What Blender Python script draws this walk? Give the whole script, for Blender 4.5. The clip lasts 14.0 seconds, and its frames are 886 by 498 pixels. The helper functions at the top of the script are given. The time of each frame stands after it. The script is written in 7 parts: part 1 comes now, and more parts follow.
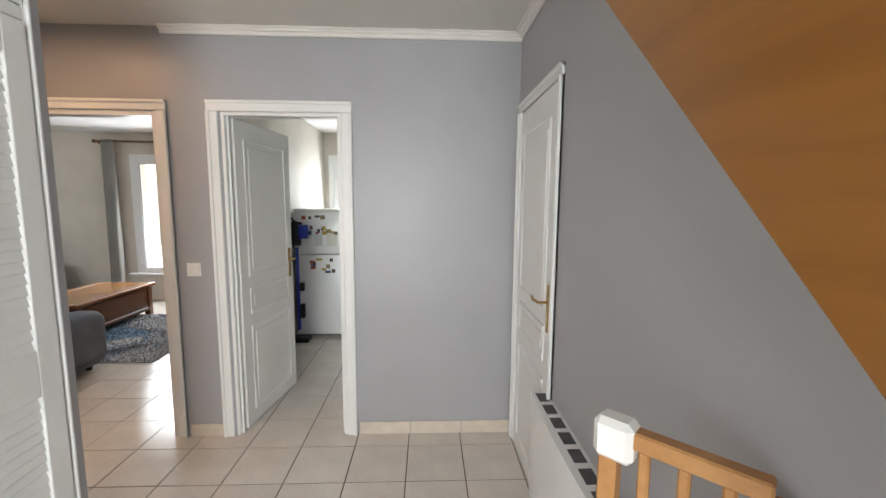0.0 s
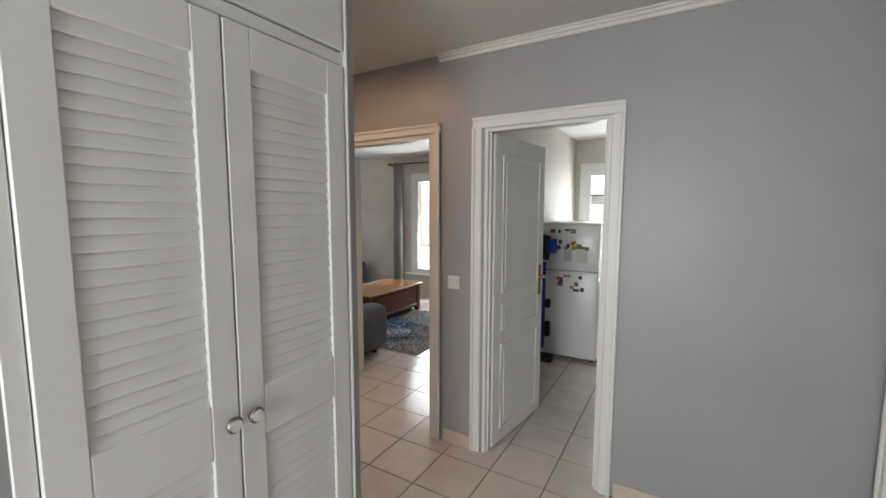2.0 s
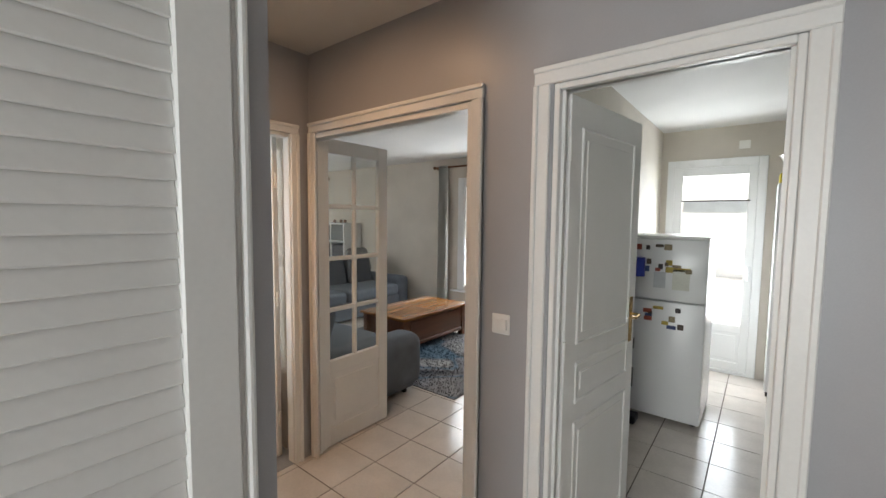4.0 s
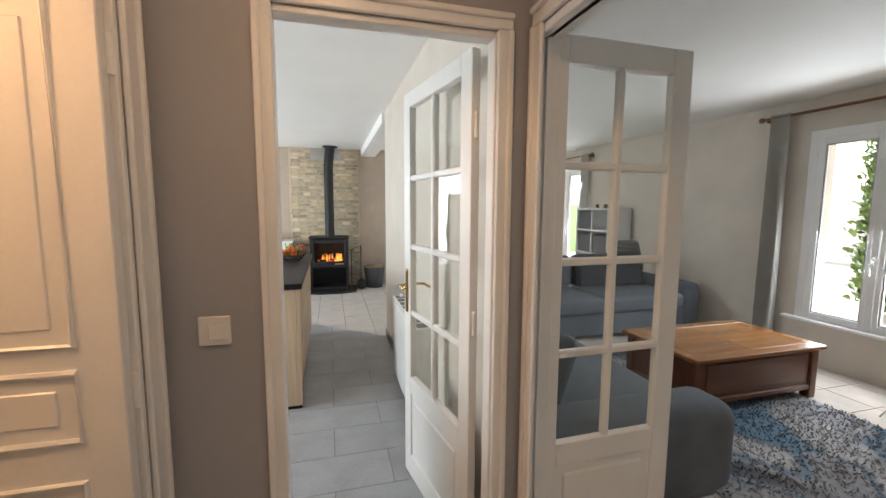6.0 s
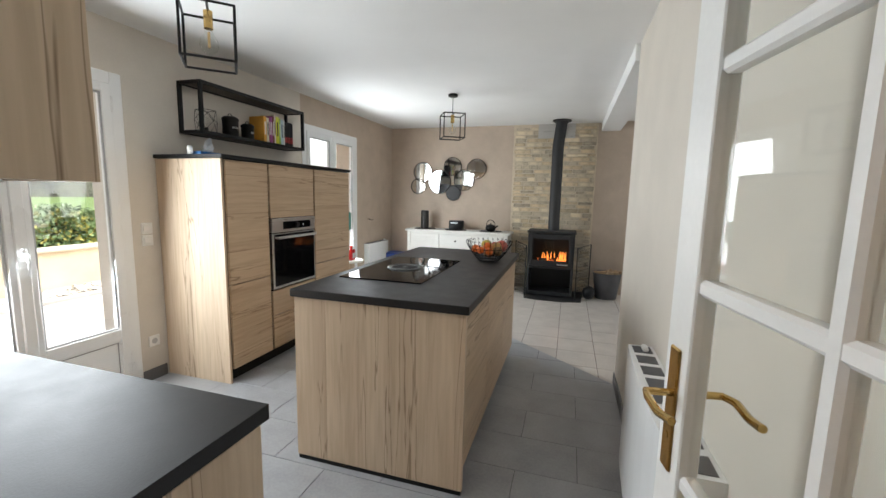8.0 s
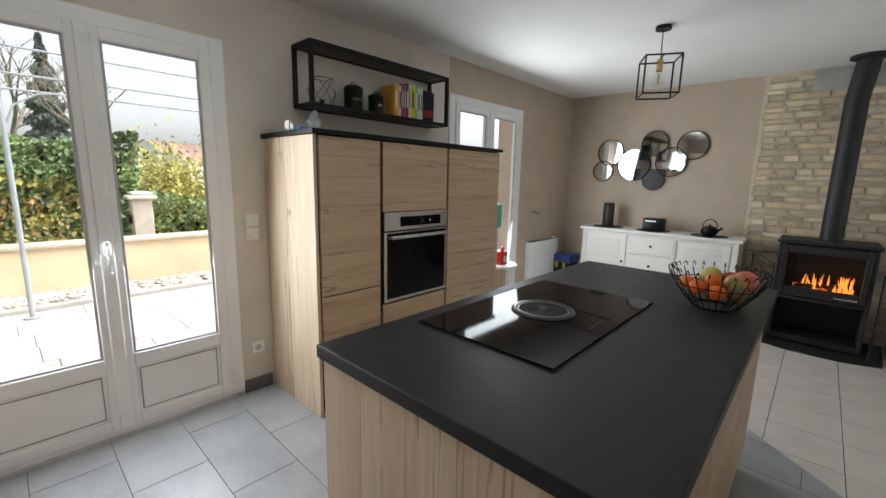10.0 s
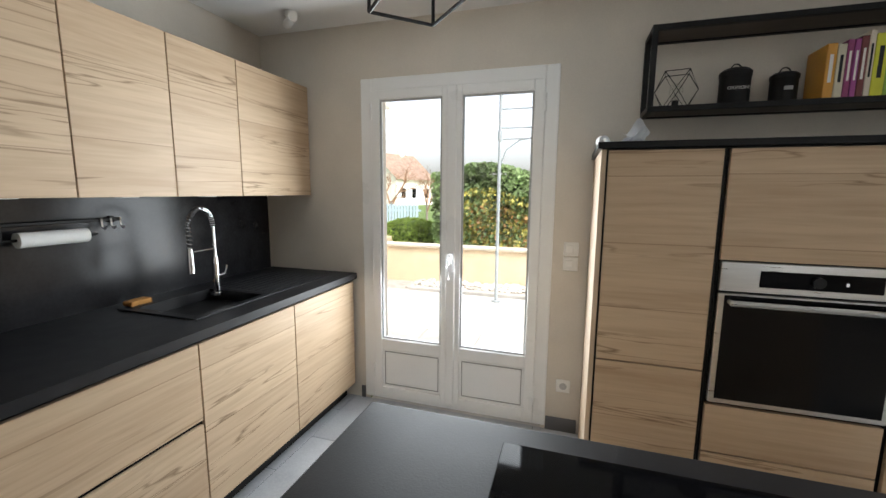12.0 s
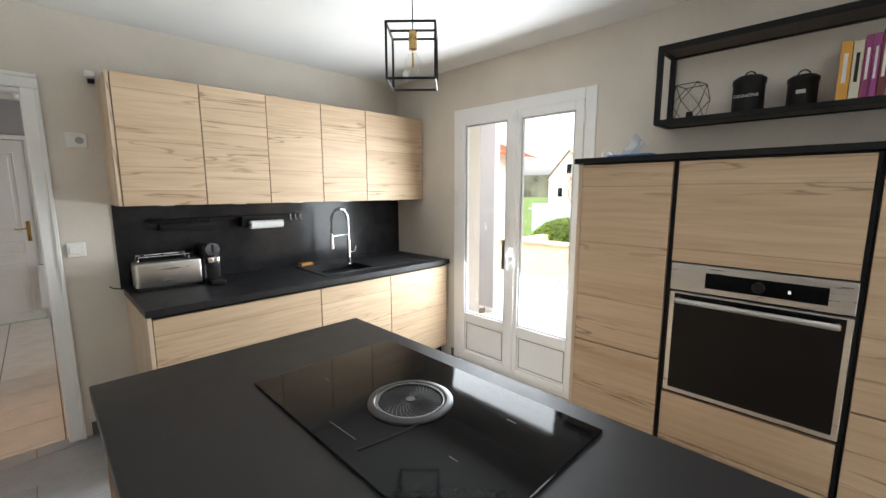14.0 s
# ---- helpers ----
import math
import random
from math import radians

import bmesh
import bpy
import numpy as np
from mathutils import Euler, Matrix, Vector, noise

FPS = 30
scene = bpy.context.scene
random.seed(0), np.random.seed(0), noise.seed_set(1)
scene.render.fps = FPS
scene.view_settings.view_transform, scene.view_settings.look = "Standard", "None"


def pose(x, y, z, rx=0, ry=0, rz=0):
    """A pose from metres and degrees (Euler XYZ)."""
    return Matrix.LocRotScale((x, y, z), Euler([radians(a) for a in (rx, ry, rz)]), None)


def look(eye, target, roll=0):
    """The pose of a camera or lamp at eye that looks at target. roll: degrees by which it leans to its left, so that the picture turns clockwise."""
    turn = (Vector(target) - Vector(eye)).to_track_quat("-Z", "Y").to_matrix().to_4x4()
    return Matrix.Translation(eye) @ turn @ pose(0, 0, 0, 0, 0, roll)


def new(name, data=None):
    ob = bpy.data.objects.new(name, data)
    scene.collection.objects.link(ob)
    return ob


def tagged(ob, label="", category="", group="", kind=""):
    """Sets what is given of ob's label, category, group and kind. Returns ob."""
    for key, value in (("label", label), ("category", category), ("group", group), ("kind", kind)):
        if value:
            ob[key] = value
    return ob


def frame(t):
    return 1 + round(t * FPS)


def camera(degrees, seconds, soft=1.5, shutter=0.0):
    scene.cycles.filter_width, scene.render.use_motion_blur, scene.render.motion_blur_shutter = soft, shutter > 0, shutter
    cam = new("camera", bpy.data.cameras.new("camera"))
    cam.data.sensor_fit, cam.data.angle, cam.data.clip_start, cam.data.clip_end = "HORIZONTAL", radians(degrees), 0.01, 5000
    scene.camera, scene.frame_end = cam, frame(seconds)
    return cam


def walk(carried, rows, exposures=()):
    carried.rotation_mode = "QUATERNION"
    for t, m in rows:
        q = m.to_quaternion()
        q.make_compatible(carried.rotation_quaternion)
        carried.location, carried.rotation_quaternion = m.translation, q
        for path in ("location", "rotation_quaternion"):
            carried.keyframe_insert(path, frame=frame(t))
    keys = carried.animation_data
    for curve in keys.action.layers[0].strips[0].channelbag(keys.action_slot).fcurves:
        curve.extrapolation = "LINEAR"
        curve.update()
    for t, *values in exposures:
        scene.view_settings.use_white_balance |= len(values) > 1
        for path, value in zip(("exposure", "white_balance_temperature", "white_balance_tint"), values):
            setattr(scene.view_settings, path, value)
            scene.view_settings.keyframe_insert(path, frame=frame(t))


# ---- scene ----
cam = camera(94.9, 14.0)
PATH = [
    (0, (-0.184, 0.25, 1.517), (-0.107, 2.235, 1.284), 0.4),
    (0.5, (-0.137, 0.431, 1.556), (-0.622, 2.358, 1.328), 0.5),
    (1, (-0.144, 0.47, 1.545), (-0.927, 2.296, 1.315), 0.5),
    (1.5, (-0.236, 0.478, 1.536), (-1.174, 2.231, 1.318), 0.2),
    (2, (-0.363, 0.521, 1.56), (-1.377, 2.234, 1.362), 0.1),
    (2.2, (-0.406, 0.537, 1.563), (-1.433, 2.243, 1.375), 0.2),
    (4.3, (-0.864, 1.457, 1.522), (-2.194, 2.944, 1.386), 0.5),
    (4.5, (-0.937, 1.559, 1.52), (-2.35, 2.967, 1.377), 0.3),
    (5, (-1.135, 1.792, 1.502), (-2.769, 2.934, 1.344), 0.5),
    (5.5, (-1.386, 1.972, 1.471), (-3.187, 2.825, 1.291), 0.4),
    (6, (-1.705, 2.113, 1.459), (-3.622, 2.644, 1.249), 0.3),
    (6.2, (-1.834, 2.167, 1.452), (-3.78, 2.579, 1.24), 0.2),
    (6.5, (-2.013, 2.218, 1.454), (-3.982, 2.476, 1.221), 0.6),
    (7, (-2.403, 2.261, 1.446), (-4.387, 2.258, 1.197), 0.8),
    (7.5, (-2.713, 2.305, 1.427), (-4.675, 2.016, 1.171), 1.3),
    (8, (-2.99, 2.295, 1.392), (-4.888, 1.714, 1.13), 1.25),
    (8.2, (-3.09, 2.258, 1.395), (-4.951, 1.575, 1.122), 1.25),
    (10.3, (-4.246, 1.979, 1.395), (-5.573, 0.526, 1.039), 1.2),
    (10.5, (-4.347, 1.96, 1.39), (-5.567, 0.418, 1.022), 1.1),
    (11, (-4.626, 1.907, 1.4), (-5.348, 0.081, 1.021), 0.8),
    (11.5, (-4.849, 1.854, 1.417), (-4.936, -0.118, 1.096), 0.5),
    (12, (-5.111, 1.843, 1.434), (-4.517, -0.046, 1.153), 0.5),
    (12.5, (-5.327, 1.882, 1.45), (-4.308, 0.184, 1.164), -0.1),
    (13, (-5.585, 1.957, 1.473), (-4.249, 0.494, 1.2), 0.1),
    (13.5, (-5.885, 1.97, 1.502), (-4.403, 0.655, 1.226), -0.2),
    (14, (-6.198, 1.962, 1.487), (-4.795, 0.567, 1.198), -0.1),
]
EXPOSURES = [(0, 0.68), (0.5, 0.48), (1.0, 0.25), (1.5, 0.2), (2.2, 0.15), (4.3, 0.3), (5.5, 0.45), (6.5, 0.3), (7.5, 0.14), (8.2, -0.1), (10.3, -0.5), (11, -0.5), (11.5, -0.45), (12.5, -0.1), (13, 0.05), (14, 0.25)]
walk(cam, [(t, look(eye, target, roll)) for t, eye, target, roll in PATH], EXPOSURES)

# ---- world, sun, lights ----
world = bpy.data.worlds.new("sky")
scene.world = world
world.use_nodes = True
wn = world.node_tree
sky = wn.nodes.new("ShaderNodeTexSky")
sky.sky_type, sky.sun_disc = "NISHITA", False
sky.sun_elevation, sky.sun_rotation = radians(53), radians(303.7)
sky.air_density, sky.dust_density = 1.0, 4.0
veil = wn.nodes.new("ShaderNodeHueSaturation")
veil.inputs["Saturation"].default_value = 0.3
wn.links.new(sky.outputs[0], veil.inputs["Color"])
wn.links.new(veil.outputs[0], wn.nodes["Background"].inputs[0])
wn.nodes["Background"].inputs[1].default_value = 0.48


def lamp(kind, name, m, energy, color=(1, 1, 1), **more):
    data = bpy.data.lights.new(name, kind)
    data.energy, data.color = energy, color
    for key, value in more.items():
        if key == "size":
            data.size = value
        if key == "size_y":
            data.size_y = value
        if key == "angle":
            data.angle = value
        if key == "radius":
            data.shadow_soft_size = value
    if kind == "AREA":
        data.shape = "RECTANGLE"
    ob = new(name, data)
    ob.matrix_world = m
    return ob


lamp("SUN", "sun", look((0, 0, 10), (3.0, -2.0, 5.2)), 5.0, (1.0, 0.97, 0.93), angle=radians(20))
DAY = (0.88, 0.95, 1.0)
lamp("AREA", "daylight_kitchen_door", look((-4.42, -0.50, 1.25), (-4.42, 2.0, 0.9)), 55, DAY, size=0.95, size_y=1.55)
lamp("AREA", "daylight_dining_door", look((-7.52, -0.50, 1.25), (-7.52, 2.0, 0.9)), 55, DAY, size=0.95, size_y=1.55)
lamp("AREA", "daylight_living_window", look((-4.0, 6.42, 1.3), (-4.0, 3.0, 0.3)), 30, DAY, size=0.95, size_y=1.55)
lamp("AREA", "daylight_living_window_far", look((-8.5, 6.42, 1.3), (-8.0, 3.0, 0.3)), 30, DAY, size=1.1, size_y=1.5)
lamp("AREA", "daylight_utility_door", look((-1.17, 6.16, 1.3), (-1.17, 3.0, 0.9)), 17, DAY, size=0.6, size_y=1.5)
lamp("AREA", "daylight_entrance", look((-0.72, -1.97, 1.25), (-0.72, 2.5, 1.15)), 64, (0.93, 0.97, 0.97), size=1.1, size_y=1.9)
lamp("POINT", "washroom_bulb_light", pose(-2.40, 0.86, 2.13), 22, (1.0, 0.56, 0.27), radius=0.06)
# added warm fill light for the corridor; no known lamp here
lamp("AREA", "corridor_warm_fill", look((-2.22, 2.1, 2.47), (-2.22, 2.101, 0.0)), 4.8, (1.0, 0.62, 0.36), size=0.16, size_y=0.16)

# ---- materials ----


def mat(name, color, rough=0.5, metal=0.0, vary=0.06, scale=8.0, bump=0.0, fine=120.0, spec=0.5, stretch=(1, 1, 1), rand=0.0, coat=0.0):
    """A painted, stone, cloth or metal surface with variation at two scales and fine relief."""
    m = bpy.data.materials.new(name)
    m.use_nodes = True
    t = m.node_tree
    b = t.nodes["Principled BSDF"]
    b.inputs["Metallic"].default_value, b.inputs["Specular IOR Level"].default_value = metal, spec
    b.inputs["Coat Weight"].default_value = coat
    tc, mp = t.nodes.new("ShaderNodeTexCoord"), t.nodes.new("ShaderNodeMapping")
    mp.inputs["Scale"].default_value = stretch
    t.links.new(tc.outputs["Object"], mp.inputs[0])
    big, small = t.nodes.new("ShaderNodeTexNoise"), t.nodes.new("ShaderNodeTexNoise")
    big.inputs["Scale"].default_value, big.inputs["Detail"].default_value = scale, 4
    small.inputs["Scale"].default_value, small.inputs["Detail"].default_value = fine, 3
    for n in (big, small):
        t.links.new(mp.outputs[0], n.inputs[0])
    mix = t.nodes.new("ShaderNodeMix")
    mix.data_type = "FLOAT"
    mix.inputs[0].default_value = 0.35
    t.links.new(big.outputs[0], mix.inputs[2])
    t.links.new(small.outputs[0], mix.inputs[3])
    last = mix.outputs[0]
    if rand:
        info, add = t.nodes.new("ShaderNodeObjectInfo"), t.nodes.new("ShaderNodeMath")
        sub = t.nodes.new("ShaderNodeMath")
        sub.operation, add.operation = "MULTIPLY_ADD", "ADD"
        sub.inputs[1].default_value, sub.inputs[2].default_value = rand, -rand / 2
        t.links.new(info.outputs["Random"], sub.inputs[0])
        t.links.new(last, add.inputs[0])
        t.links.new(sub.outputs[0], add.inputs[1])
        last = add.outputs[0]
    ramp = t.nodes.new("ShaderNodeValToRGB")
    lo = [max(0, c * (1 - 2.2 * vary)) for c in color]
    hi = [min(1, c * (1 + 2.2 * vary)) for c in color]
    ramp.color_ramp.elements[0].position, ramp.color_ramp.elements[0].color = 0.28, (*lo, 1)
    ramp.color_ramp.elements[1].position, ramp.color_ramp.elements[1].color = 0.72, (*hi, 1)
    t.links.new(last, ramp.inputs[0])
    t.links.new(ramp.outputs[0], b.inputs["Base Color"])
    r = t.nodes.new("ShaderNodeMapRange")
    swing = min(0.08, rough * 0.35)
    r.inputs[3].default_value, r.inputs[4].default_value = rough - swing, min(1, rough + swing)
    t.links.new(big.outputs[0], r.inputs[0])
    t.links.new(r.outputs[0], b.inputs["Roughness"])
    if bump:
        bp = t.nodes.new("ShaderNodeBump")
        bp.inputs["Strength"].default_value, bp.inputs["Distance"].default_value = bump, 0.002
        t.links.new(small.outputs[0], bp.inputs["Height"])
        t.links.new(bp.outputs[0], b.inputs["Normal"])
    return m


def wood(name, light, dark, along="x", rough=0.5, knots=0.8, coat=0.0, rings=9.0, crack=(0.19, 0.115, 0.06), strip=0.0):
    """Oak or pine: long grain, dark cracks and knots, with the grain along one axis; strip: boards of that width."""
    m = bpy.data.materials.new(name)
    m.use_nodes = True
    t = m.node_tree
    b = t.nodes["Principled BSDF"]
    b.inputs["Coat Weight"].default_value = coat
    tc, mp, info = t.nodes.new("ShaderNodeTexCoord"), t.nodes.new("ShaderNodeMapping"), t.nodes.new("ShaderNodeObjectInfo")
    s = {"x": (0.36, 6, 6), "y": (6, 0.36, 6), "z": (6, 6, 0.36)}[along]
    mp.inputs["Scale"].default_value = s
    off = t.nodes.new("ShaderNodeVectorMath")
    off.operation = "MULTIPLY_ADD"
    off.inputs[1].default_value = (0, 0, 0)
    comb = t.nodes.new("ShaderNodeVectorMath")
    comb.operation = "SCALE"
    comb.inputs[0].default_value = (3.1, 5.7, 4.3)
    t.links.new(info.outputs["Random"], comb.inputs["Scale"])
    add = t.nodes.new("ShaderNodeVectorMath")
    t.links.new(tc.outputs["Object"], add.inputs[0])
    t.links.new(comb.outputs[0], add.inputs[1])
    placed = add.outputs[0]
    seam = None
    if strip:
        # each board takes its grain from another stretch of wood, with a fine dark joint between boards
        sep, div, fl_, fr_ = t.nodes.new("ShaderNodeSeparateXYZ"), t.nodes.new("ShaderNodeMath"), t.nodes.new("ShaderNodeMath"), t.nodes.new("ShaderNodeMath")
        div.operation, fl_.operation, fr_.operation = "DIVIDE", "FLOOR", "FRACT"
        div.inputs[1].default_value = strip
        t.links.new(placed, sep.inputs[0])
        t.links.new(sep.outputs["Z" if along != "z" else "X"], div.inputs[0])
        t.links.new(div.outputs[0], fl_.inputs[0])
        t.links.new(div.outputs[0], fr_.inputs[0])
        sc_, ad2 = t.nodes.new("ShaderNodeVectorMath"), t.nodes.new("ShaderNodeVectorMath")
        sc_.operation = "SCALE"
        sc_.inputs[0].default_value = (1.7, 2.3, 0.9)
        t.links.new(fl_.outputs[0], sc_.inputs["Scale"])
        t.links.new(placed, ad2.inputs[0])
        t.links.new(sc_.outputs[0], ad2.inputs[1])
        placed = ad2.outputs[0]
        seam = t.nodes.new("ShaderNodeMath")
        seam.operation = "LESS_THAN"
        seam.inputs[1].default_value = 0.0035 / strip
        t.links.new(fr_.outputs[0], seam.inputs[0])
    t.links.new(placed, mp.inputs[0])

    def noise(scale, detail, warp=0.0):
        n = t.nodes.new("ShaderNodeTexNoise")
        n.inputs["Scale"].default_value, n.inputs["Detail"].default_value, n.inputs["Distortion"].default_value = scale, detail, warp
        t.links.new(mp.outputs[0], n.inputs[0])
        return n

    def ramp(src, stops):
        r = t.nodes.new("ShaderNodeValToRGB")
        for i, (p, c) in enumerate(stops):
            e = r.color_ramp.elements[i] if i < 2 else r.color_ramp.elements.new(p)
            e.position, e.color = p, (*c, 1)
        t.links.new(src, r.inputs[0])
        return r

    mid = [(a + c) / 2 for a, c in zip(light, dark)]
    base = ramp(noise(1.1, 5, 0.6).outputs[0], [(0.3, dark), (0.68, light), (0.5, mid)])
    fine = ramp(noise(rings, 6, 0.3).outputs[0], [(0.32, (0.72, 0.68, 0.62)), (0.62, (1, 1, 1))])
    mul = t.nodes.new("ShaderNodeMix")
    mul.data_type, mul.blend_type = "RGBA", "MULTIPLY"
    mul.inputs[0].default_value = 0.5
    t.links.new(base.outputs[0], mul.inputs[6])
    t.links.new(fine.outputs[0], mul.inputs[7])
    gate = noise(0.9, 2)
    line = noise(2.6, 3, 0.5)
    band = t.nodes.new("ShaderNodeMath")
    band.operation = "SUBTRACT"
    band.inputs[1].default_value = 0.5
    t.links.new(line.outputs[0], band.inputs[0])
    absn = t.nodes.new("ShaderNodeMath")
    absn.operation = "ABSOLUTE"
    t.links.new(band.outputs[0], absn.inputs[0])
    thin = t.nodes.new("ShaderNodeMapRange")
    thin.inputs[1].default_value, thin.inputs[2].default_value, thin.inputs[3].default_value, thin.inputs[4].default_value = 0.0, 0.02, 1, 0
    t.links.new(absn.outputs[0], thin.inputs[0])
    sel = t.nodes.new("ShaderNodeMapRange")
    sel.inputs[1].default_value, sel.inputs[2].default_value, sel.inputs[4].default_value = 0.47, 0.57, knots
    t.links.new(gate.outputs[0], sel.inputs[0])
    both = t.nodes.new("ShaderNodeMath")
    both.operation = "MULTIPLY"
    t.links.new(thin.outputs[0], both.inputs[0])
    t.links.new(sel.outputs[0], both.inputs[1])
    fin = t.nodes.new("ShaderNodeMix")
    fin.data_type = "RGBA"
    t.links.new(both.outputs[0], fin.inputs[0])
    t.links.new(mul.outputs[2], fin.inputs[6])
    fin.inputs[7].default_value = (*crack, 1)
    last = fin.outputs[2]
    if seam:
        jn = t.nodes.new("ShaderNodeMix")
        jn.data_type = "RGBA"
        half = t.nodes.new("ShaderNodeMath")
        half.operation = "MULTIPLY"
        half.inputs[1].default_value = 0.55
        t.links.new(seam.outputs[0], half.inputs[0])
        t.links.new(half.outputs[0], jn.inputs[0])
        t.links.new(last, jn.inputs[6])
        jn.inputs[7].default_value = (*crack, 1)
        last = jn.outputs[2]
    t.links.new(last, b.inputs["Base Color"])
    b.inputs["Roughness"].default_value = rough
    bp = t.nodes.new("ShaderNodeBump")
    bp.inputs["Strength"].default_value, bp.inputs["Distance"].default_value = 0.25, 0.001
    t.links.new(fine.outputs[0], bp.inputs["Height"])
    t.links.new(bp.outputs[0], b.inputs["Normal"])
    return m


def glass(name, tint=(1, 1, 1), gloss=0.3):
    """A thin pane: clear, with a weak reflection that grows at a slant."""
    m = bpy.data.materials.new(name)
    m.use_nodes = True
    t = m.node_tree
    t.nodes.remove(t.nodes["Principled BSDF"])
    a, g, mx, lw, pw, sc = (t.nodes.new(k) for k in ("ShaderNodeBsdfTransparent", "ShaderNodeBsdfGlossy", "ShaderNodeMixShader", "ShaderNodeLayerWeight", "ShaderNodeMath", "ShaderNodeMath"))
    a.inputs[0].default_value = (*tint, 1)
    g.inputs["Roughness"].default_value = 0.01
    lw.inputs[0].default_value = 0.5
    pw.operation, sc.operation = "POWER", "MULTIPLY_ADD"
    pw.inputs[1].default_value = 3.5
    sc.inputs[1].default_value, sc.inputs[2].default_value = gloss, 0.025
    t.links.new(lw.outputs["Facing"], pw.inputs[0])
    t.links.new(pw.outputs[0], sc.inputs[0])
    t.links.new(sc.outputs[0], mx.inputs[0])
    t.links.new(a.outputs[0], mx.inputs[1])
    t.links.new(g.outputs[0], mx.inputs[2])
    t.links.new(mx.outputs[0], t.nodes["Material Output"].inputs[0])
    return m


def glow(name, color, strength):
    m = bpy.data.materials.new(name)
    m.use_nodes = True
    b = m.node_tree.nodes["Principled BSDF"]
    b.inputs["Base Color"].default_value = (*color, 1)
    b.inputs["Emission Color"].default_value, b.inputs["Emission Strength"].default_value = (*color, 1), strength
    return m


LILAC = mat("lilac_wall_paint", (0.385, 0.383, 0.398), 0.38, vary=0.03, scale=2.2, bump=0.12, fine=260)
CREAM = mat("cream_wall_paint", (0.64, 0.59, 0.52), 0.6, vary=0.04, scale=3, bump=0.15, fine=160)
TAN = mat("tan_wall_paint", (0.49, 0.395, 0.31), 0.6, vary=0.06, scale=5, bump=0.2, fine=140)
PLASTER = mat("white_plaster", (0.82, 0.82, 0.81), 0.7, vary=0.02, scale=2, bump=0.1, fine=200)
HALLCEIL = mat("hall_ceiling_paint", (0.66, 0.635, 0.59), 0.6, vary=0.03, scale=2, bump=0.1, fine=200)
WHITE = mat("white_gloss_paint", (0.80, 0.80, 0.785), 0.33, vary=0.02, scale=4, bump=0.06, fine=90)
PVC = mat("white_pvc", (0.84, 0.85, 0.85), 0.3, vary=0.015, scale=3, bump=0.0)
PLASTIC = mat("white_plastic", (0.82, 0.81, 0.78), 0.35, vary=0.015, scale=12)
ENAMEL = mat("white_enamel", (0.82, 0.83, 0.83), 0.22, vary=0.015, scale=3)
TILE = mat("pale_floor_tile", (0.66, 0.61, 0.56), 0.16, vary=0.05, scale=5, bump=0.04, fine=60, rand=0.12)
GROUT = mat("brown_grout", (0.11, 0.085, 0.07), 0.9, vary=0.1, scale=20, bump=0.2)
SLATE = mat("grey_floor_tile", (0.32, 0.328, 0.342), 0.34, vary=0.10, scale=4, bump=0.1, fine=90, rand=0.12)
DARKGROUT = mat("dark_grout", (0.07, 0.07, 0.072), 0.9, vary=0.1, scale=20)
SKIRT = mat("beige_skirting_tile", (0.66, 0.58, 0.49), 0.2, vary=0.06, scale=9, rand=0.1)
OAKX = wood("light_oak_across", (0.62, 0.47, 0.32), (0.50, 0.36, 0.235), "x", strip=0.27)
OAKY = wood("light_oak_along", (0.62, 0.47, 0.32), (0.50, 0.36, 0.235), "y", strip=0.27)
OAKZ = wood("light_oak_upright", (0.66, 0.53, 0.39), (0.54, 0.41, 0.29), "z")
TOP = mat("black_stone_worktop", (0.013, 0.013, 0.015), 0.46, vary=0.12, scale=14, bump=0.16, fine=240, spec=0.34)
BLACK = mat("black_metal", (0.007, 0.0065, 0.0065), 0.45, vary=0.15, scale=10, bump=0.1, spec=0.22)
SATIN = mat("dark_steel", (0.03, 0.027, 0.025), 0.4, metal=0.4, vary=0.2, scale=8)
HOB = mat("black_glass_ceramic", (0.006, 0.006, 0.007), 0.05, vary=0.1, scale=6, spec=0.12)
OVENGLASS = mat("dark_oven_glass", (0.006, 0.006, 0.007), 0.05, vary=0.1, scale=6, spec=0.16)
STEEL = mat("brushed_steel", (0.56, 0.55, 0.53), 0.3, metal=1.0, vary=0.05, scale=6, fine=200, stretch=(1, 1, 14))
CHROME = mat("chrome", (0.75, 0.75, 0.76), 0.09, metal=1.0, vary=0.01)
BRASS = mat("brass", (0.62, 0.42, 0.16), 0.24, metal=1.0, vary=0.08, scale=20)
GLASS = glass("window_glass")
DOORGLASS = glass("door_glass", (0.97, 0.98, 0.97), 0.22)
MIRROR = mat("mirror", (0.76, 0.76, 0.75), 0.04, metal=1.0, vary=0.0)
TERRA = mat("red_roof_tiles", (0.42, 0.13, 0.06), 0.8, vary=0.2, bump=0.5)
RUBBER = mat("black_plastic", (0.009, 0.009, 0.01), 0.4, vary=0.1, scale=10, spec=0.3)

# ---- building helpers ----


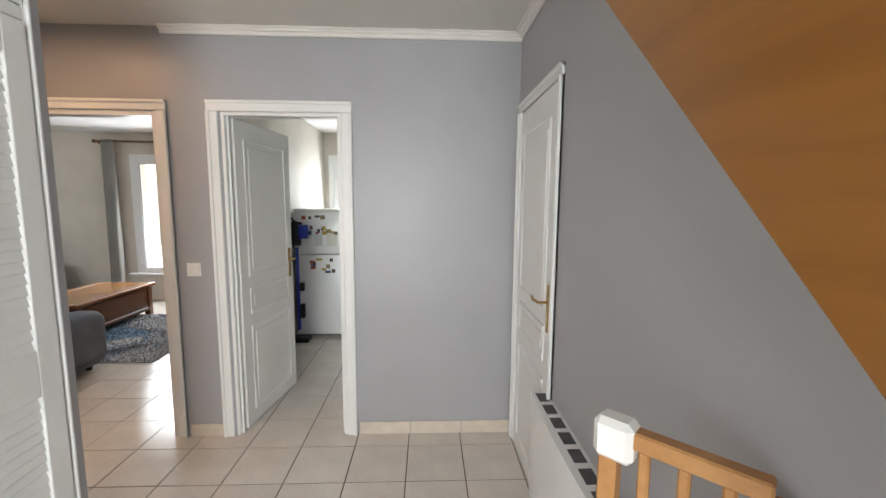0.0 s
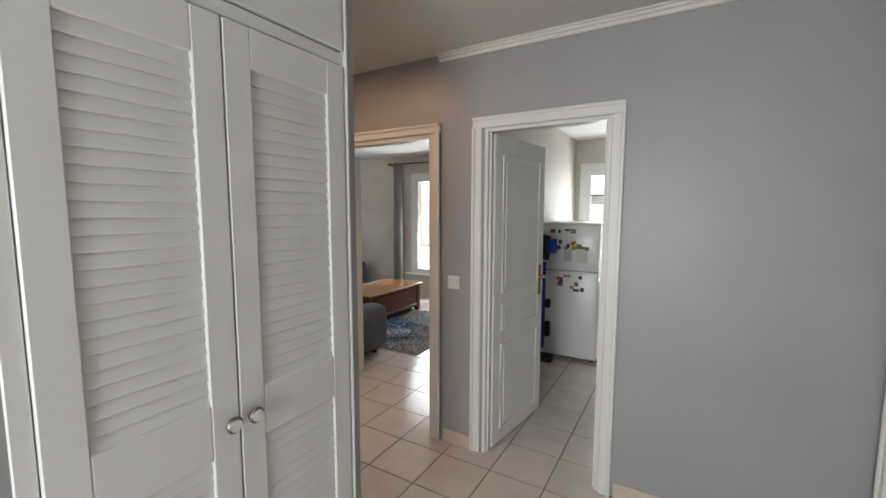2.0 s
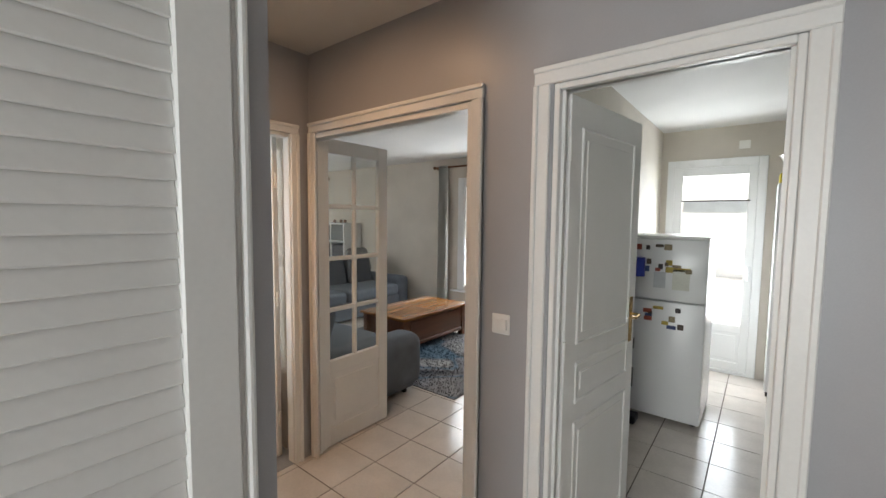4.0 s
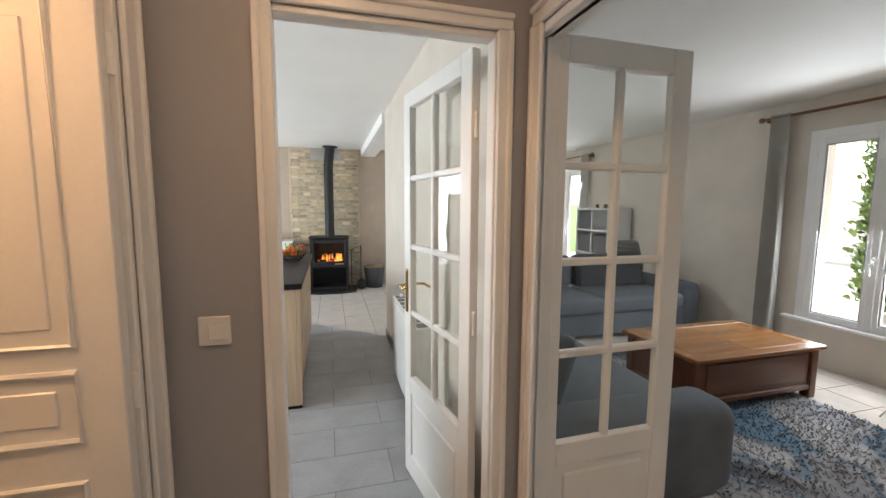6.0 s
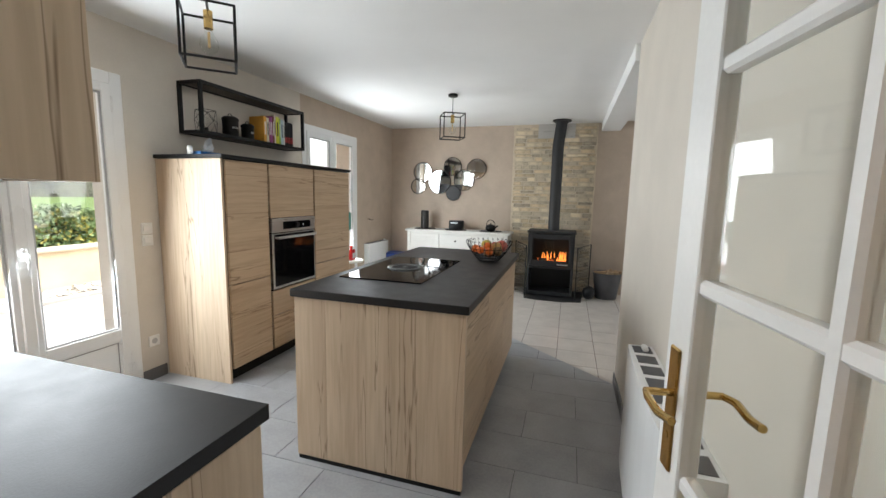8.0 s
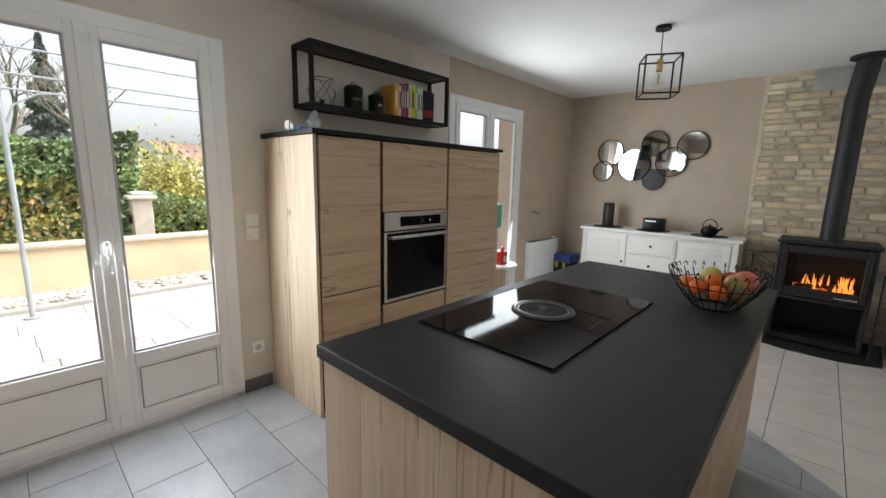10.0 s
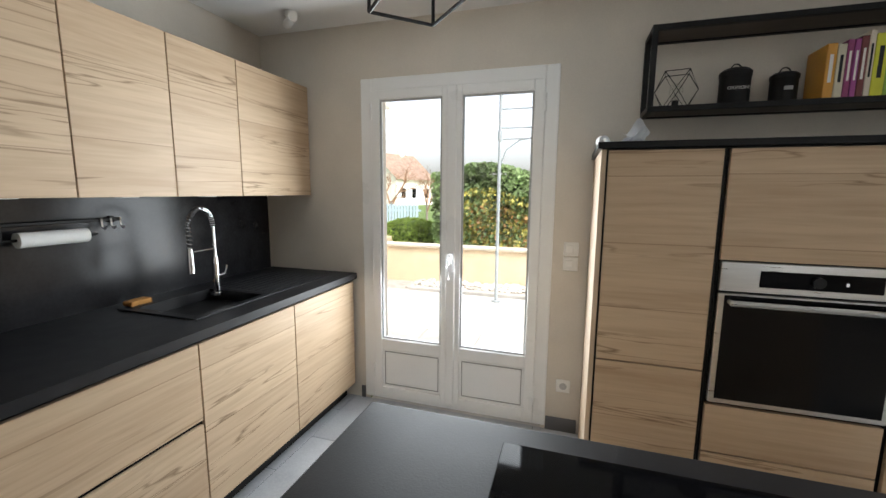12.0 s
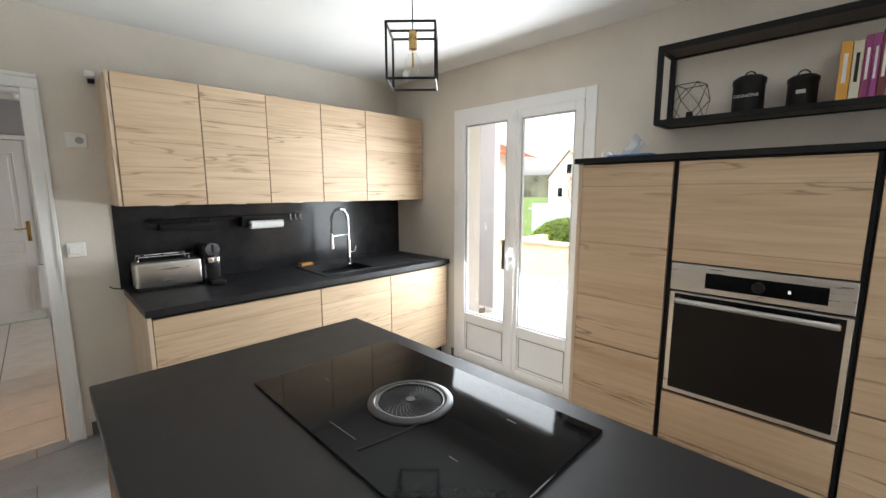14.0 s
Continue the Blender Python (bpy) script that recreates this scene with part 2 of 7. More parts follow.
class B:
    """A bmesh to which simple solids are joined."""

    def __init__(self):
        self.bm = bmesh.new()

    def box(self, x0, x1, y0, y1, z0, z1, bevel=0.0, seg=1, turn=None):
        x0, x1, y0, y1, z0, z1 = min(x0, x1), max(x0, x1), min(y0, y1), max(y0, y1), min(z0, z1), max(z0, z1)
        c = Matrix.Translation(((x0 + x1) / 2, (y0 + y1) / 2, (z0 + z1) / 2))
        if turn is not None:
            c = c @ turn
        g = bmesh.ops.create_cube(self.bm, size=1, matrix=c @ Matrix.Diagonal((x1 - x0, y1 - y0, z1 - z0, 1)))
        if bevel:
            edges = list({e for v in g["verts"] for e in v.link_edges})
            bmesh.ops.bevel(self.bm, geom=edges, offset=bevel, segments=seg, profile=0.5, affect="EDGES")
        return self

    def cyl(self, p, q, r, r2=None, seg=16, caps=True):
        p, q = Vector(p), Vector(q)
        d = q - p
        m = Matrix.Translation((p + q) / 2) @ d.to_track_quat("Z", "Y").to_matrix().to_4x4()
        bmesh.ops.create_cone(self.bm, cap_ends=caps, segments=seg, radius1=r, radius2=r if r2 is None else r2, depth=d.length, matrix=m)
        return self

    def ball(self, c, r, scale=(1, 1, 1), seg=14):
        bmesh.ops.create_uvsphere(self.bm, u_segments=seg, v_segments=max(6, seg // 2), radius=r, matrix=Matrix.Translation(c) @ Matrix.Diagonal((*scale, 1)))
        return self

    def lathe(self, c, profile, seg=24, m=None):
        """Rings of (radius, height) round the upright axis at c."""
        base = Matrix.Translation(c) @ (m or Matrix())
        rings = []
        for r, z in profile:
            rings.append([self.bm.verts.new(base @ Vector((r * math.cos(2 * math.pi * k / seg), r * math.sin(2 * math.pi * k / seg), z))) for k in range(seg)])
        for a, b in zip(rings, rings[1:]):
            for k in range(seg):
                self.bm.faces.new((a[k], a[(k + 1) % seg], b[(k + 1) % seg], b[k]))
        return self

    def tube(self, pts, r, seg=8, closed=False):
        pts = [Vector(p) for p in pts]
        n = len(pts)
        rings = []
        up = Vector((0.02, 0.03, 1)).normalized()
        for i, p in enumerate(pts):
            a = pts[(i - 1) % n] if closed or i else pts[0]
            b = pts[(i + 1) % n] if closed or i < n - 1 else pts[-1]
            d = (b - a).normalized()
            s = d.cross(up)
            s = s.normalized() if s.length > 1e-3 else Vector((1, 0, 0))
            u = s.cross(d)
            rings.append([self.bm.verts.new(p + r * (math.cos(2 * math.pi * k / seg) * s + math.sin(2 * math.pi * k / seg) * u)) for k in range(seg)])
        pairs = list(zip(rings, rings[1:])) + ([(rings[-1], rings[0])] if closed else [])
        for a, b in pairs:
            for k in range(seg):
                self.bm.faces.new((a[k], a[(k + 1) % seg], b[(k + 1) % seg], b[k]))
        if not closed:
            self.bm.faces.new(rings[0][::-1])
            self.bm.faces.new(rings[-1])
        return self

    def prism(self, outline, z0, z1):
        """An upright prism over a flat outline of (x, y)."""
        lo, hi = [self.bm.verts.new((x, y, z0)) for x, y in outline], [self.bm.verts.new((x, y, z1)) for x, y in outline]
        n = len(outline)
        self.bm.faces.new(lo[::-1])
        self.bm.faces.new(hi)
        for i in range(n):
            self.bm.faces.new((lo[i], lo[(i + 1) % n], hi[(i + 1) % n], hi[i]))
        return self

    def move(self, m):
        bmesh.ops.transform(self.bm, matrix=m, verts=self.bm.verts[:])
        return self

    def mesh(self, name, material, smooth=False):
        me = bpy.data.meshes.new(name)
        bmesh.ops.recalc_face_normals(self.bm, faces=self.bm.faces[:])
        self.bm.to_mesh(me)
        self.bm.free()
        me.materials.append(material)
        if smooth:
            me.polygons.foreach_set("use_smooth", [True] * len(me.polygons))
            me.set_sharp_from_angle(angle=radians(40))
        return me


def thing(name, place, label, category, group="", kind="", turn=0.0):
    ob = new(name)
    ob.empty_display_size = 0.1
    ob.matrix_basis = pose(*place, 0, 0, turn)
    return tagged(ob, label, category, group, kind)


def part(name, b, material, parent, label="", smooth=False, local=False):
    """One mesh under a thing or a part; b is in world places, or in the thing's own with local."""
    ob = new(name, b.mesh(name, material, smooth) if isinstance(b, B) else b)
    ob.parent = parent
    if not local:
        ob.matrix_parent_inverse = (parent.matrix_basis if parent.parent is None else Matrix()).inverted()
    return tagged(ob, label)


def solid(name, b, material, label, category="", kind="structure", smooth=False):
    """A top-level mesh."""
    return tagged(new(name, b.mesh(name, material, smooth)), label, category, "", kind)


def wall_with(name, axis, p0, p1, a0, a1, z0, z1, holes, material, label):
    """A wall between p0 and p1 across, a0 to a1 along, with openings (a0, a1, z0, z1) through it."""
    b = B()

    def put(u0, u1, w0, w1):
        if u1 - u0 > 1e-4 and w1 - w0 > 1e-4:
            if axis == "x":
                b.box(p0, p1, u0, u1, w0, w1)
            else:
                b.box(u0, u1, p0, p1, w0, w1)
    at = a0
    for h0, h1, l0, l1 in sorted(holes):
        put(at, h0, z0, z1)
        put(h0, h1, z0, l0)
        put(h0, h1, l1, z1)
        at = h1
    put(at, a1, z0, z1)
    return solid(name, b, material, label, "wall")


# ---- large structure ----
HC, KC, LC = 2.505, 2.455, 2.47
NW, WW, KW = 2.775, -2.985, -3.035
NB = 2.86
SW = -0.56
FAR = -9.31
EW = 0.375
KN = 2.70
LN = 6.45

# hall
wall_with("wall_hall_north", "y", NW, NB, WW, EW + 0.1, 0, 2.6, [(-1.41, -0.70, 0, 2.035), (-2.985, -1.775, 0, 2.035)], LILAC, "lilac-grey painted hall wall with two door openings")
wall_with("wall_kitchen_door", "x", KW, WW, SW, NB, 0, 2.6, [(1.946, 2.66, 0, 2.02)], LILAC, "lilac painted partition between hall and kitchen")
wall_with("wall_hall_east", "x", EW, EW + 0.1, -2.0, NW, 0, 2.6, [(2.0, 2.68, 0, 2.035)], LILAC, "lilac-grey painted hall wall beside the stairs")
wall_with("wall_hall_inner", "y", 1.56, 1.645, WW, -1.40, 0, 2.6, [(-2.87, -2.20, 0, 2.035)], LILAC, "lilac painted corridor wall with a panelled door", )
wall_with("wall_hall_end", "y", -2.1, -2.0, -3.1, EW + 0.1, 0, 2.6, [(-1.30, -0.14, 0.25, 2.22)], LILAC, "lilac painted entrance wall with a glazed opening")
solid("wall_small_room", B().box(WW, -2.2, -0.1, 0.0, 0, 2.6), LILAC, "plain end wall of the small room", "wall")
solid("wall_closet_back", B().box(-2.2, -2.1, -2.0, 1.56, 0, 2.6), LILAC, "plain wall behind the closet", "wall")
solid("ceiling_hall", B().box(WW, EW, -2.0, NW, HC, HC + 0.06), HALLCEIL, "off-white painted hall ceiling", "ceiling")

# kitchen and dining
solid("lining_kitchen_west", B().box(KW - 0.012, KW - 0.001, SW, 1.946, 0, KC).box(KW - 0.012, KW - 0.001, 1.946, 2.70, 2.02, KC), CREAM, "cream painted kitchen wall", "wall")
wall_with("wall_garden", "y", SW - 0.3, SW, FAR, -6.90, 0, 2.6, [(-8.10, -6.94, 0, 2.13)], TAN, "tan painted wall with a glazed garden door")
wall_with("wall_garden_kitchen", "y", SW - 0.3, SW, -6.90, KW, 0, 2.6, [(-4.99, -3.83, 0, 2.10)], CREAM, "cream painted wall with a glazed garden door")
solid("wall_dining_end", B().box(FAR - 0.3, FAR, SW - 0.3, LN + 0.3, 0, 2.6), TAN, "tan painted end wall of the dining and living room", "wall")
solid("wall_partition", B().box(-6.2, KW, KN, KN + 0.08, 0, 2.6), CREAM, "cream painted partition between kitchen and living room", "wall")
solid("beam", B().box(FAR, -6.2, KN - 0.03, KN + 0.22, 2.34, 2.6, 0.004), PLASTER, "white plastered ceiling beam", "beam")
solid("ceiling_kitchen", B().box(FAR, KW, SW, KN - 0.03, KC, KC + 0.06).box(-6.2, KW, KN - 0.03, KN, KC, KC + 0.06), PLASTER, "white painted kitchen ceiling", "ceiling")

solid("roof", B().box(FAR - 0.3, 1.1, SW - 0.3, LN + 0.3, 2.61, 2.75), TERRA, "tiled roof over the house", "roof")
solid("roof_wing", B().box(-2.5, 0.7, -3.3, SW - 0.301, 2.61, 2.75), TERRA, "tiled roof over the entrance wing", "roof")
STONE = mat("door_sill_stone", (0.50, 0.47, 0.43), 0.7, vary=0.08, scale=6, bump=0.2)
for sx0_, sx1_ in ((-8.10, -6.94), (-4.99, -3.83)):
    solid("threshold", B().box(sx0_, sx1_, SW - 0.33, SW - 0.001, -0.15, -0.006, 0.003), STONE, "pale stone threshold of the garden door", "threshold")
solid("threshold", B().box(-1.57, -0.79, 6.251, 6.52, -0.15, -0.006, 0.003), STONE, "pale stone threshold of the back door", "threshold")
solid("wall_cupboard", B().box(EW + 0.101, EW + 0.16, 1.9, 2.78, 0, 2.6), LILAC, "plain wall behind the closed hall door", "wall")
# living room
wall_with("wall_living_north", "y", LN, LN + 0.3, FAR, -1.68, 0, 2.6, [(-4.50, -3.42, 0.42, 2.13), (-9.10, -8.02, 0.42, 2.13)], CREAM, "cream painted living room wall with two windows")
solid("wall_living_east", B().box(-1.74, -1.66, NB, 6.5, 0, 2.6), CREAM, "plain painted wall between living room and utility room", "wall")
solid("lining_living_south", B().box(-6.2, -3.0, KN + 0.081, KN + 0.09, 0, LC), CREAM, "cream painted living room side of the partition", "wall")
solid("ceiling_living", B().box(FAR, -1.74, KN + 0.08, LN, LC, LC + 0.06), PLASTER, "white painted living room ceiling", "ceiling")

# utility room
wall_with("wall_utility_north", "y", 6.25, 6.5, -1.66, 1.0, 0, 2.6, [(-1.57, -0.79, 0, 2.12)], CREAM, "cream painted utility room wall with a glazed door")
solid("wall_utility_east", B().box(0.9, 1.0, NB, 6.25, 0, 2.6), CREAM, "plain painted utility room wall", "wall")
solid("ceiling_utility", B().box(-1.66, 0.9, NB, 6.25, LC, LC + 0.06), PLASTER, "white painted utility room ceiling", "ceiling")

# ---- doors and windows ----


def trim(name, axis, face, out, a0, a1, top, label, w=0.075, t=0.016, sides=(1, 1)):
    """A moulded architrave round an opening a0..a1 on the wall face; out: the way it stands proud."""
    ob = thing(name, (0, 0, 0), label, "door frame", kind="structure")

    def piece(n, u0, u1, z0, z1, edge):
        b = B()
        e0, e1 = (u0, u1) if edge == "h" else ((u0, u0 + 0.02) if edge == "l" else (u1 - 0.02, u1))
        f0, f1 = (z1 - 0.02, z1) if edge == "h" else (z0, z1)
        for (p0, p1, q0, q1, d) in ((u0, u1, z0, z1, t), (e0, e1, f0, f1, t * 1.6)):
            if axis == "y":
                b.box(p0, p1, face, face + out * d, q0, q1, 0.004)
            else:
                b.box(face, face + out * d, p0, p1, q0, q1, 0.004)
        part(n, b, WHITE, ob)
    if sides[0]:
        piece("architrave", a0 - w, a0, 0, top, "l")
    if sides[1]:
        piece("architrave", a1, a1 + w, 0, top, "r")
    piece("architrave_head", a0 - w * sides[0], a1 + w * sides[1], top, top + w, "h")
    return ob


def lining(name, axis, p0, p1, a0, a1, top, label, t=0.022):
    ob = thing(name, (0, 0, 0), label, "door frame", kind="structure")
    for n, u0, u1, z0, z1 in (("jamb", a0, a0 + t, 0, top), ("jamb", a1 - t, a1, 0, top), ("head", a0 + t, a1 - t, top - t, top)):
        b = B()
        if axis == "y":
            b.box(u0, u1, p0, p1, z0, z1, 0.003).box(u0 if u0 == a0 else u0 - 0.012, u1 if n == "head" or u1 == a1 else u1 + 0.012, p0 + 0.03, p1 - 0.04, z0, z1)
        else:
            b.box(p0, p1, u0, u1, z0, z1, 0.003)
        part(n, b, WHITE, ob)
    return ob


def lever(parent, x, z, side, length=0.11, flip=1, local=True):
    """A brass plate with a curved lever, in the leaf's own place."""
    y = side * 0.0195
    plate = part("handle_plate", B().box(x - 0.018, x + 0.018, y - 0.003, y + 0.003, z - 0.115, z + 0.115, 0.003), BRASS, parent, "brass handle plate", local=local)
    s = side
    pts = [(x, y, z + 0.03), (x, y + s * 0.045, z + 0.03), (x - flip * 0.03, y + s * 0.052, z + 0.033), (x - flip * 0.07, y + s * 0.05, z + 0.027), (x - flip * length, y + s * 0.045, z + 0.034)]
    lv = part("lever", B().tube(pts, 0.007, 8).cyl((x, y, z - 0.05), (x, y + s * 0.004, z - 0.05), 0.006), BRASS, plate, "curved brass lever", smooth=True, local=True)
    return plate


def glazed_leaf(name, w, h, place, turn, label, handles=True, g0=0.54, g1=1.91):
    """A white leaf with eight panes over a panel; hinge at the origin, the leaf along its own x."""
    ob = thing(name, place, label, "door", turn=turn)
    s, t = 0.085, 0.0175
    b = B().box(0, s, -t, t, 0.008, h, 0.003).box(w - s, w, -t, t, 0.008, h, 0.003).box(s, w - s, -t, t, g1, h, 0.003).box(s, w - s, -t, t, 0.008, 0.13, 0.003).box(s, w - s, -t, t, g0 - 0.09, g0, 0.003)
    part("leaf_frame", b, WHITE, ob, local=True)
    step = (g1 - g0) / 4
    part("mullion", B().box(w / 2 - 0.014, w / 2 + 0.014, -t + 0.002, t - 0.002, g0, g1, 0.006), WHITE, ob, local=True)
    for k in range(1, 4):
        part("glazing_bar", B().box(s, w - s, -t + 0.003, t - 0.003, g0 + k * step - 0.014, g0 + k * step + 0.014, 0.006), WHITE, ob, local=True)
    for k in range(4):
        for a, c in ((s, w / 2 - 0.014), (w / 2 + 0.014, w - s)):
            p = part("pane", B().box(a, c, -0.002, 0.002, g0 + k * step + 0.012, g0 + (k + 1) * step - 0.012), DOORGLASS, ob, "clear glass pane", local=True)
            p.visible_shadow = False
    part("lower_panel", B().box(s, w - s, -0.008, 0.008, 0.13, g0 - 0.09).box(s + 0.035, w - s - 0.035, -0.015, 0.015, 0.165, g0 - 0.125, 0.008), WHITE, ob, local=True)
    for z in (0.25, 1.02, 1.75):
        part("hinge", B().cyl((-0.006, 0, z - 0.045), (-0.006, 0, z + 0.045), 0.008, seg=10), PLASTIC, ob, local=True)
    for side in (1, -1) if handles else ():
        lever(ob, w - 0.042, 1.02, side)
    return ob


def panel_leaf(name, w, h, place, turn, label, handle=True, material=None, flip=1, panels=((0.11, 0.675), (0.77, 0.93), (1.02, 1.89))):
    """A white leaf with three moulded panels, each sunk within a raised moulding."""
    material = material or WHITE
    ob = thing(name, place, label, "door", turn=turn)
    t = 0.019
    part("leaf", B().box(0, w, -t, t, 0.008, h, 0.003), material, ob, local=True)
    m = 0.095
    for z0, z1 in panels:
        for side in (1, -1):
            y = side * t
            part("moulding", B().tube([(m, y, z0), (w - m, y, z0), (w - m, y, z1), (m, y, z1)], 0.009, 6, closed=True), material, ob, local=True)
            part("raised_panel", B().box(m + 0.04, w - m - 0.04, y - 0.004, y + 0.004, z0 + 0.04, z1 - 0.04, 0.003), material, ob, local=True)
    for z in (0.25, 1.0, 1.8):
        part("hinge", B().cyl((-0.004, -t, z - 0.045), (-0.004, -t, z + 0.045), 0.008, seg=10), PLASTIC, ob, local=True)
    if handle:
        for side in (1, -1):
            lever(ob, w - 0.05, 1.03, side, flip=flip)
    return ob


def french_door(name, cx, y, z0, z1, label, sill=0.0, in_y=1, solid_foot=True, width=1.215):
    """White plastic doors or windows of two leaves in a frame; the room lies on the side in_y."""
    ob = thing(name, (cx, y, z0), label, "window", kind="structure")
    a0, a1 = cx - width / 2, cx + width / 2
    d0, d1 = y - in_y * 0.05, y + in_y * 0.008
    f = 0.075
    for n, u0, u1, w0, w1 in (("frame_side", a0, a0 + f, z0, z1), ("frame_side", a1 - f, a1, z0, z1), ("frame_head", a0 + f, a1 - f, z1 - f, z1), ("frame_foot", a0 + f, a1 - f, z0, z0 + 0.03)):
        part(n, B().box(u0, u1, d0, d1, w0, w1, 0.004), PVC, ob)
    part("cover_strip", B().box(cx - 0.03, cx + 0.03, y, y + in_y * 0.028, z0 + 0.03, z1 - f, 0.006), PVC, ob)
    for u0, u1 in ((a0 + f, cx - 0.004), (cx + 0.004, a1 - f)):
        r = 0.058
        foot = 0.40 if solid_foot else 0.06
        leaf = B().box(u0, u0 + r, d0 + in_y * 0.01, y + in_y * 0.018, z0 + 0.03, z1 - f, 0.004).box(u1 - r, u1, d0 + in_y * 0.01, y + in_y * 0.018, z0 + 0.03, z1 - f, 0.004)
        leaf.box(u0 + r, u1 - r, d0 + in_y * 0.01, y + in_y * 0.018, z1 - f - r, z1 - f, 0.004).box(u0 + r, u1 - r, d0 + in_y * 0.01, y + in_y * 0.018, z0 + 0.03, z0 + 0.03 + r, 0.004)
        if solid_foot:
            leaf.box(u0 + r, u1 - r, d0 + in_y * 0.01, y + in_y * 0.018, z0 + 0.355, z0 + 0.43, 0.004)
        lf = part("leaf", leaf, PVC, ob)
        gz = z0 + (0.43 if solid_foot else 0.03 + r)
        p = part("pane", B().box(u0 + r, u1 - r, y - in_y * 0.018, y - in_y * 0.014, gz, z1 - f - r), GLASS, lf, "clear double glazing")
        p.visible_shadow = False
        bead = 0.012
        part("glazing_bead", B().box(u0 + r, u0 + r + bead, y, y + in_y * 0.008, gz, z1 - f - r).box(u1 - r - bead, u1 - r, y, y + in_y * 0.008, gz, z1 - f - r).box(u0 + r + bead, u1 - r - bead, y, y + in_y * 0.008, gz, gz + bead).box(u0 + r + bead, u1 - r - bead, y, y + in_y * 0.008, z1 - f - r - bead, z1 - f - r), mat("grey_seal", (0.45, 0.46, 0.47), 0.5) if "grey_seal" not in bpy.data.materials else bpy.data.materials["grey_seal"], lf)
        if solid_foot:
            part("lower_panel", B().box(u0 + r, u1 - r, y - in_y * 0.02, y + in_y * 0.004, z0 + 0.088, z0 + 0.355).box(u0 + r + 0.02, u1 - r - 0.02, y, y + in_y * 0.007, z0 + 0.108, z0 + 0.335, 0.003), PVC, lf)
        if solid_foot:
            p0, p1, q0, q1, g_ = u0 + r + 0.016, u1 - r - 0.016, z0 + 0.104, z0 + 0.339, 0.004
            part("panel_seal", B().box(p0, p0 + g_, y + in_y * 0.003, y + in_y * 0.0075, q0, q1).box(p1 - g_, p1, y + in_y * 0.003, y + in_y * 0.0075, q0, q1).box(p0 + g_, p1 - g_, y + in_y * 0.003, y + in_y * 0.0075, q0, q0 + g_).box(p0 + g_, p1 - g_, y + in_y * 0.003, y + in_y * 0.0075, q1 - g_, q1), bpy.data.materials.get("dark_seal") or mat("dark_seal", (0.26, 0.26, 0.265), 0.5), lf)
    hz = z0 + (1.0 if solid_foot else 0.62)
    h = part("handle", B().box(cx - 0.013, cx + 0.013, y + in_y * 0.028, y + in_y * 0.04, hz - 0.035, hz + 0.035, 0.006).tube([(cx, y + in_y * 0.04, hz), (cx, y + in_y * 0.07, hz), (cx, y + in_y * 0.075, hz - 0.03), (cx, y + in_y * 0.07, hz - 0.12)], 0.009), PVC, ob, "white handle", smooth=True)
    for u in (a0 + f, a1 - f):
        for z in (z0 + 0.2, z1 - 0.2):
            part("hinge", B().cyl((u, y + in_y * 0.016, z - 0.05), (u, y + in_y * 0.016, z + 0.05), 0.009, seg=10), PVC, ob)
    return ob


trim("door_frame_utility", "y", NW, -1, -1.422, -0.70, 2.035, "white moulded frame of the utility room door", w=0.064)
lining("door_lining_utility", "y", NW, NB, -1.41, -0.70, 2.035, "white lining of the utility room opening")
trim("door_frame_living", "y", NW, -1, -2.91, -1.775, 2.035, "white moulded frame of the living room doors", w=0.06)
lining("door_lining_living", "y", NW, NB, -2.985, -1.775, 2.035, "white lining of the living room opening", t=0.03)
trim("door_frame_kitchen", "x", WW, 1, 1.968, 2.645, 2.02, "white moulded frame of the kitchen door", w=0.052)
lining("door_lining_kitchen", "x", KW - 0.012, WW, 1.946, 2.66, 2.02, "white lining of the kitchen opening")
trim("door_frame_kitchen_inside", "x", KW - 0.012, -1, 1.965, 2.63, 2.02, "white moulded frame on the kitchen side", sides=(1, 0))
trim("door_frame_coats", "x", EW, -1, 2.0, 2.68, 2.035, "white frame of the door beside the stairs", w=0.05)
trim("door_frame_corridor", "y", 1.645, 1, -2.87, -2.20, 2.035, "white frame of the corridor door")

glazed_leaf("glazed_door", 0.605, 2.03, (-2.975, 2.812, 0), 90.7, "open white half-glazed living room door leaf", False, 0.585, 1.94)
glazed_leaf("glazed_door", 0.71, 2.015, (-3.118, 2.624, 0), 189.8, "open white half-glazed kitchen door with brass handle", True, 0.565, 1.94)
panel_leaf("panelled_door", 0.70, 2.01, (-1.385, 2.845, 0), 82, "open white panelled utility room door")
panel_leaf("panelled_door", 0.676, 2.03, (EW + 0.012, 2.678, 0), -90, "closed white panelled door beside the stairs", flip=1)
panel_leaf("panelled_door", 0.655, 2.01, (-2.823, 1.632, 0), -91, "cream panelled door standing open into the small room", handle=False, panels=((0.11, 0.80), (0.905, 1.07), (1.135, 1.89)))
lining("door_lining_corridor", "y", 1.56, 1.645, -2.87, -2.20, 2.035, "white lining of the small room's opening")

french_door("window_1", -4.41, SW + 0.0, 0.02, 2.125, "white plastic glazed double door to the terrace")
french_door("window_2", -7.52, SW + 0.0, 0.02, 2.15, "white plastic glazed double door in the dining area")
french_door("window_3", -3.96, LN, 0.40, 2.165, "white plastic two-leaf living room window", in_y=-1, solid_foot=False, width=1.13)
french_door("window_4", -8.56, LN, 0.40, 2.165, "white plastic two-leaf window behind curtains", in_y=-1, solid_foot=False, width=1.13)

# ---- kitchen: worktops and units ----


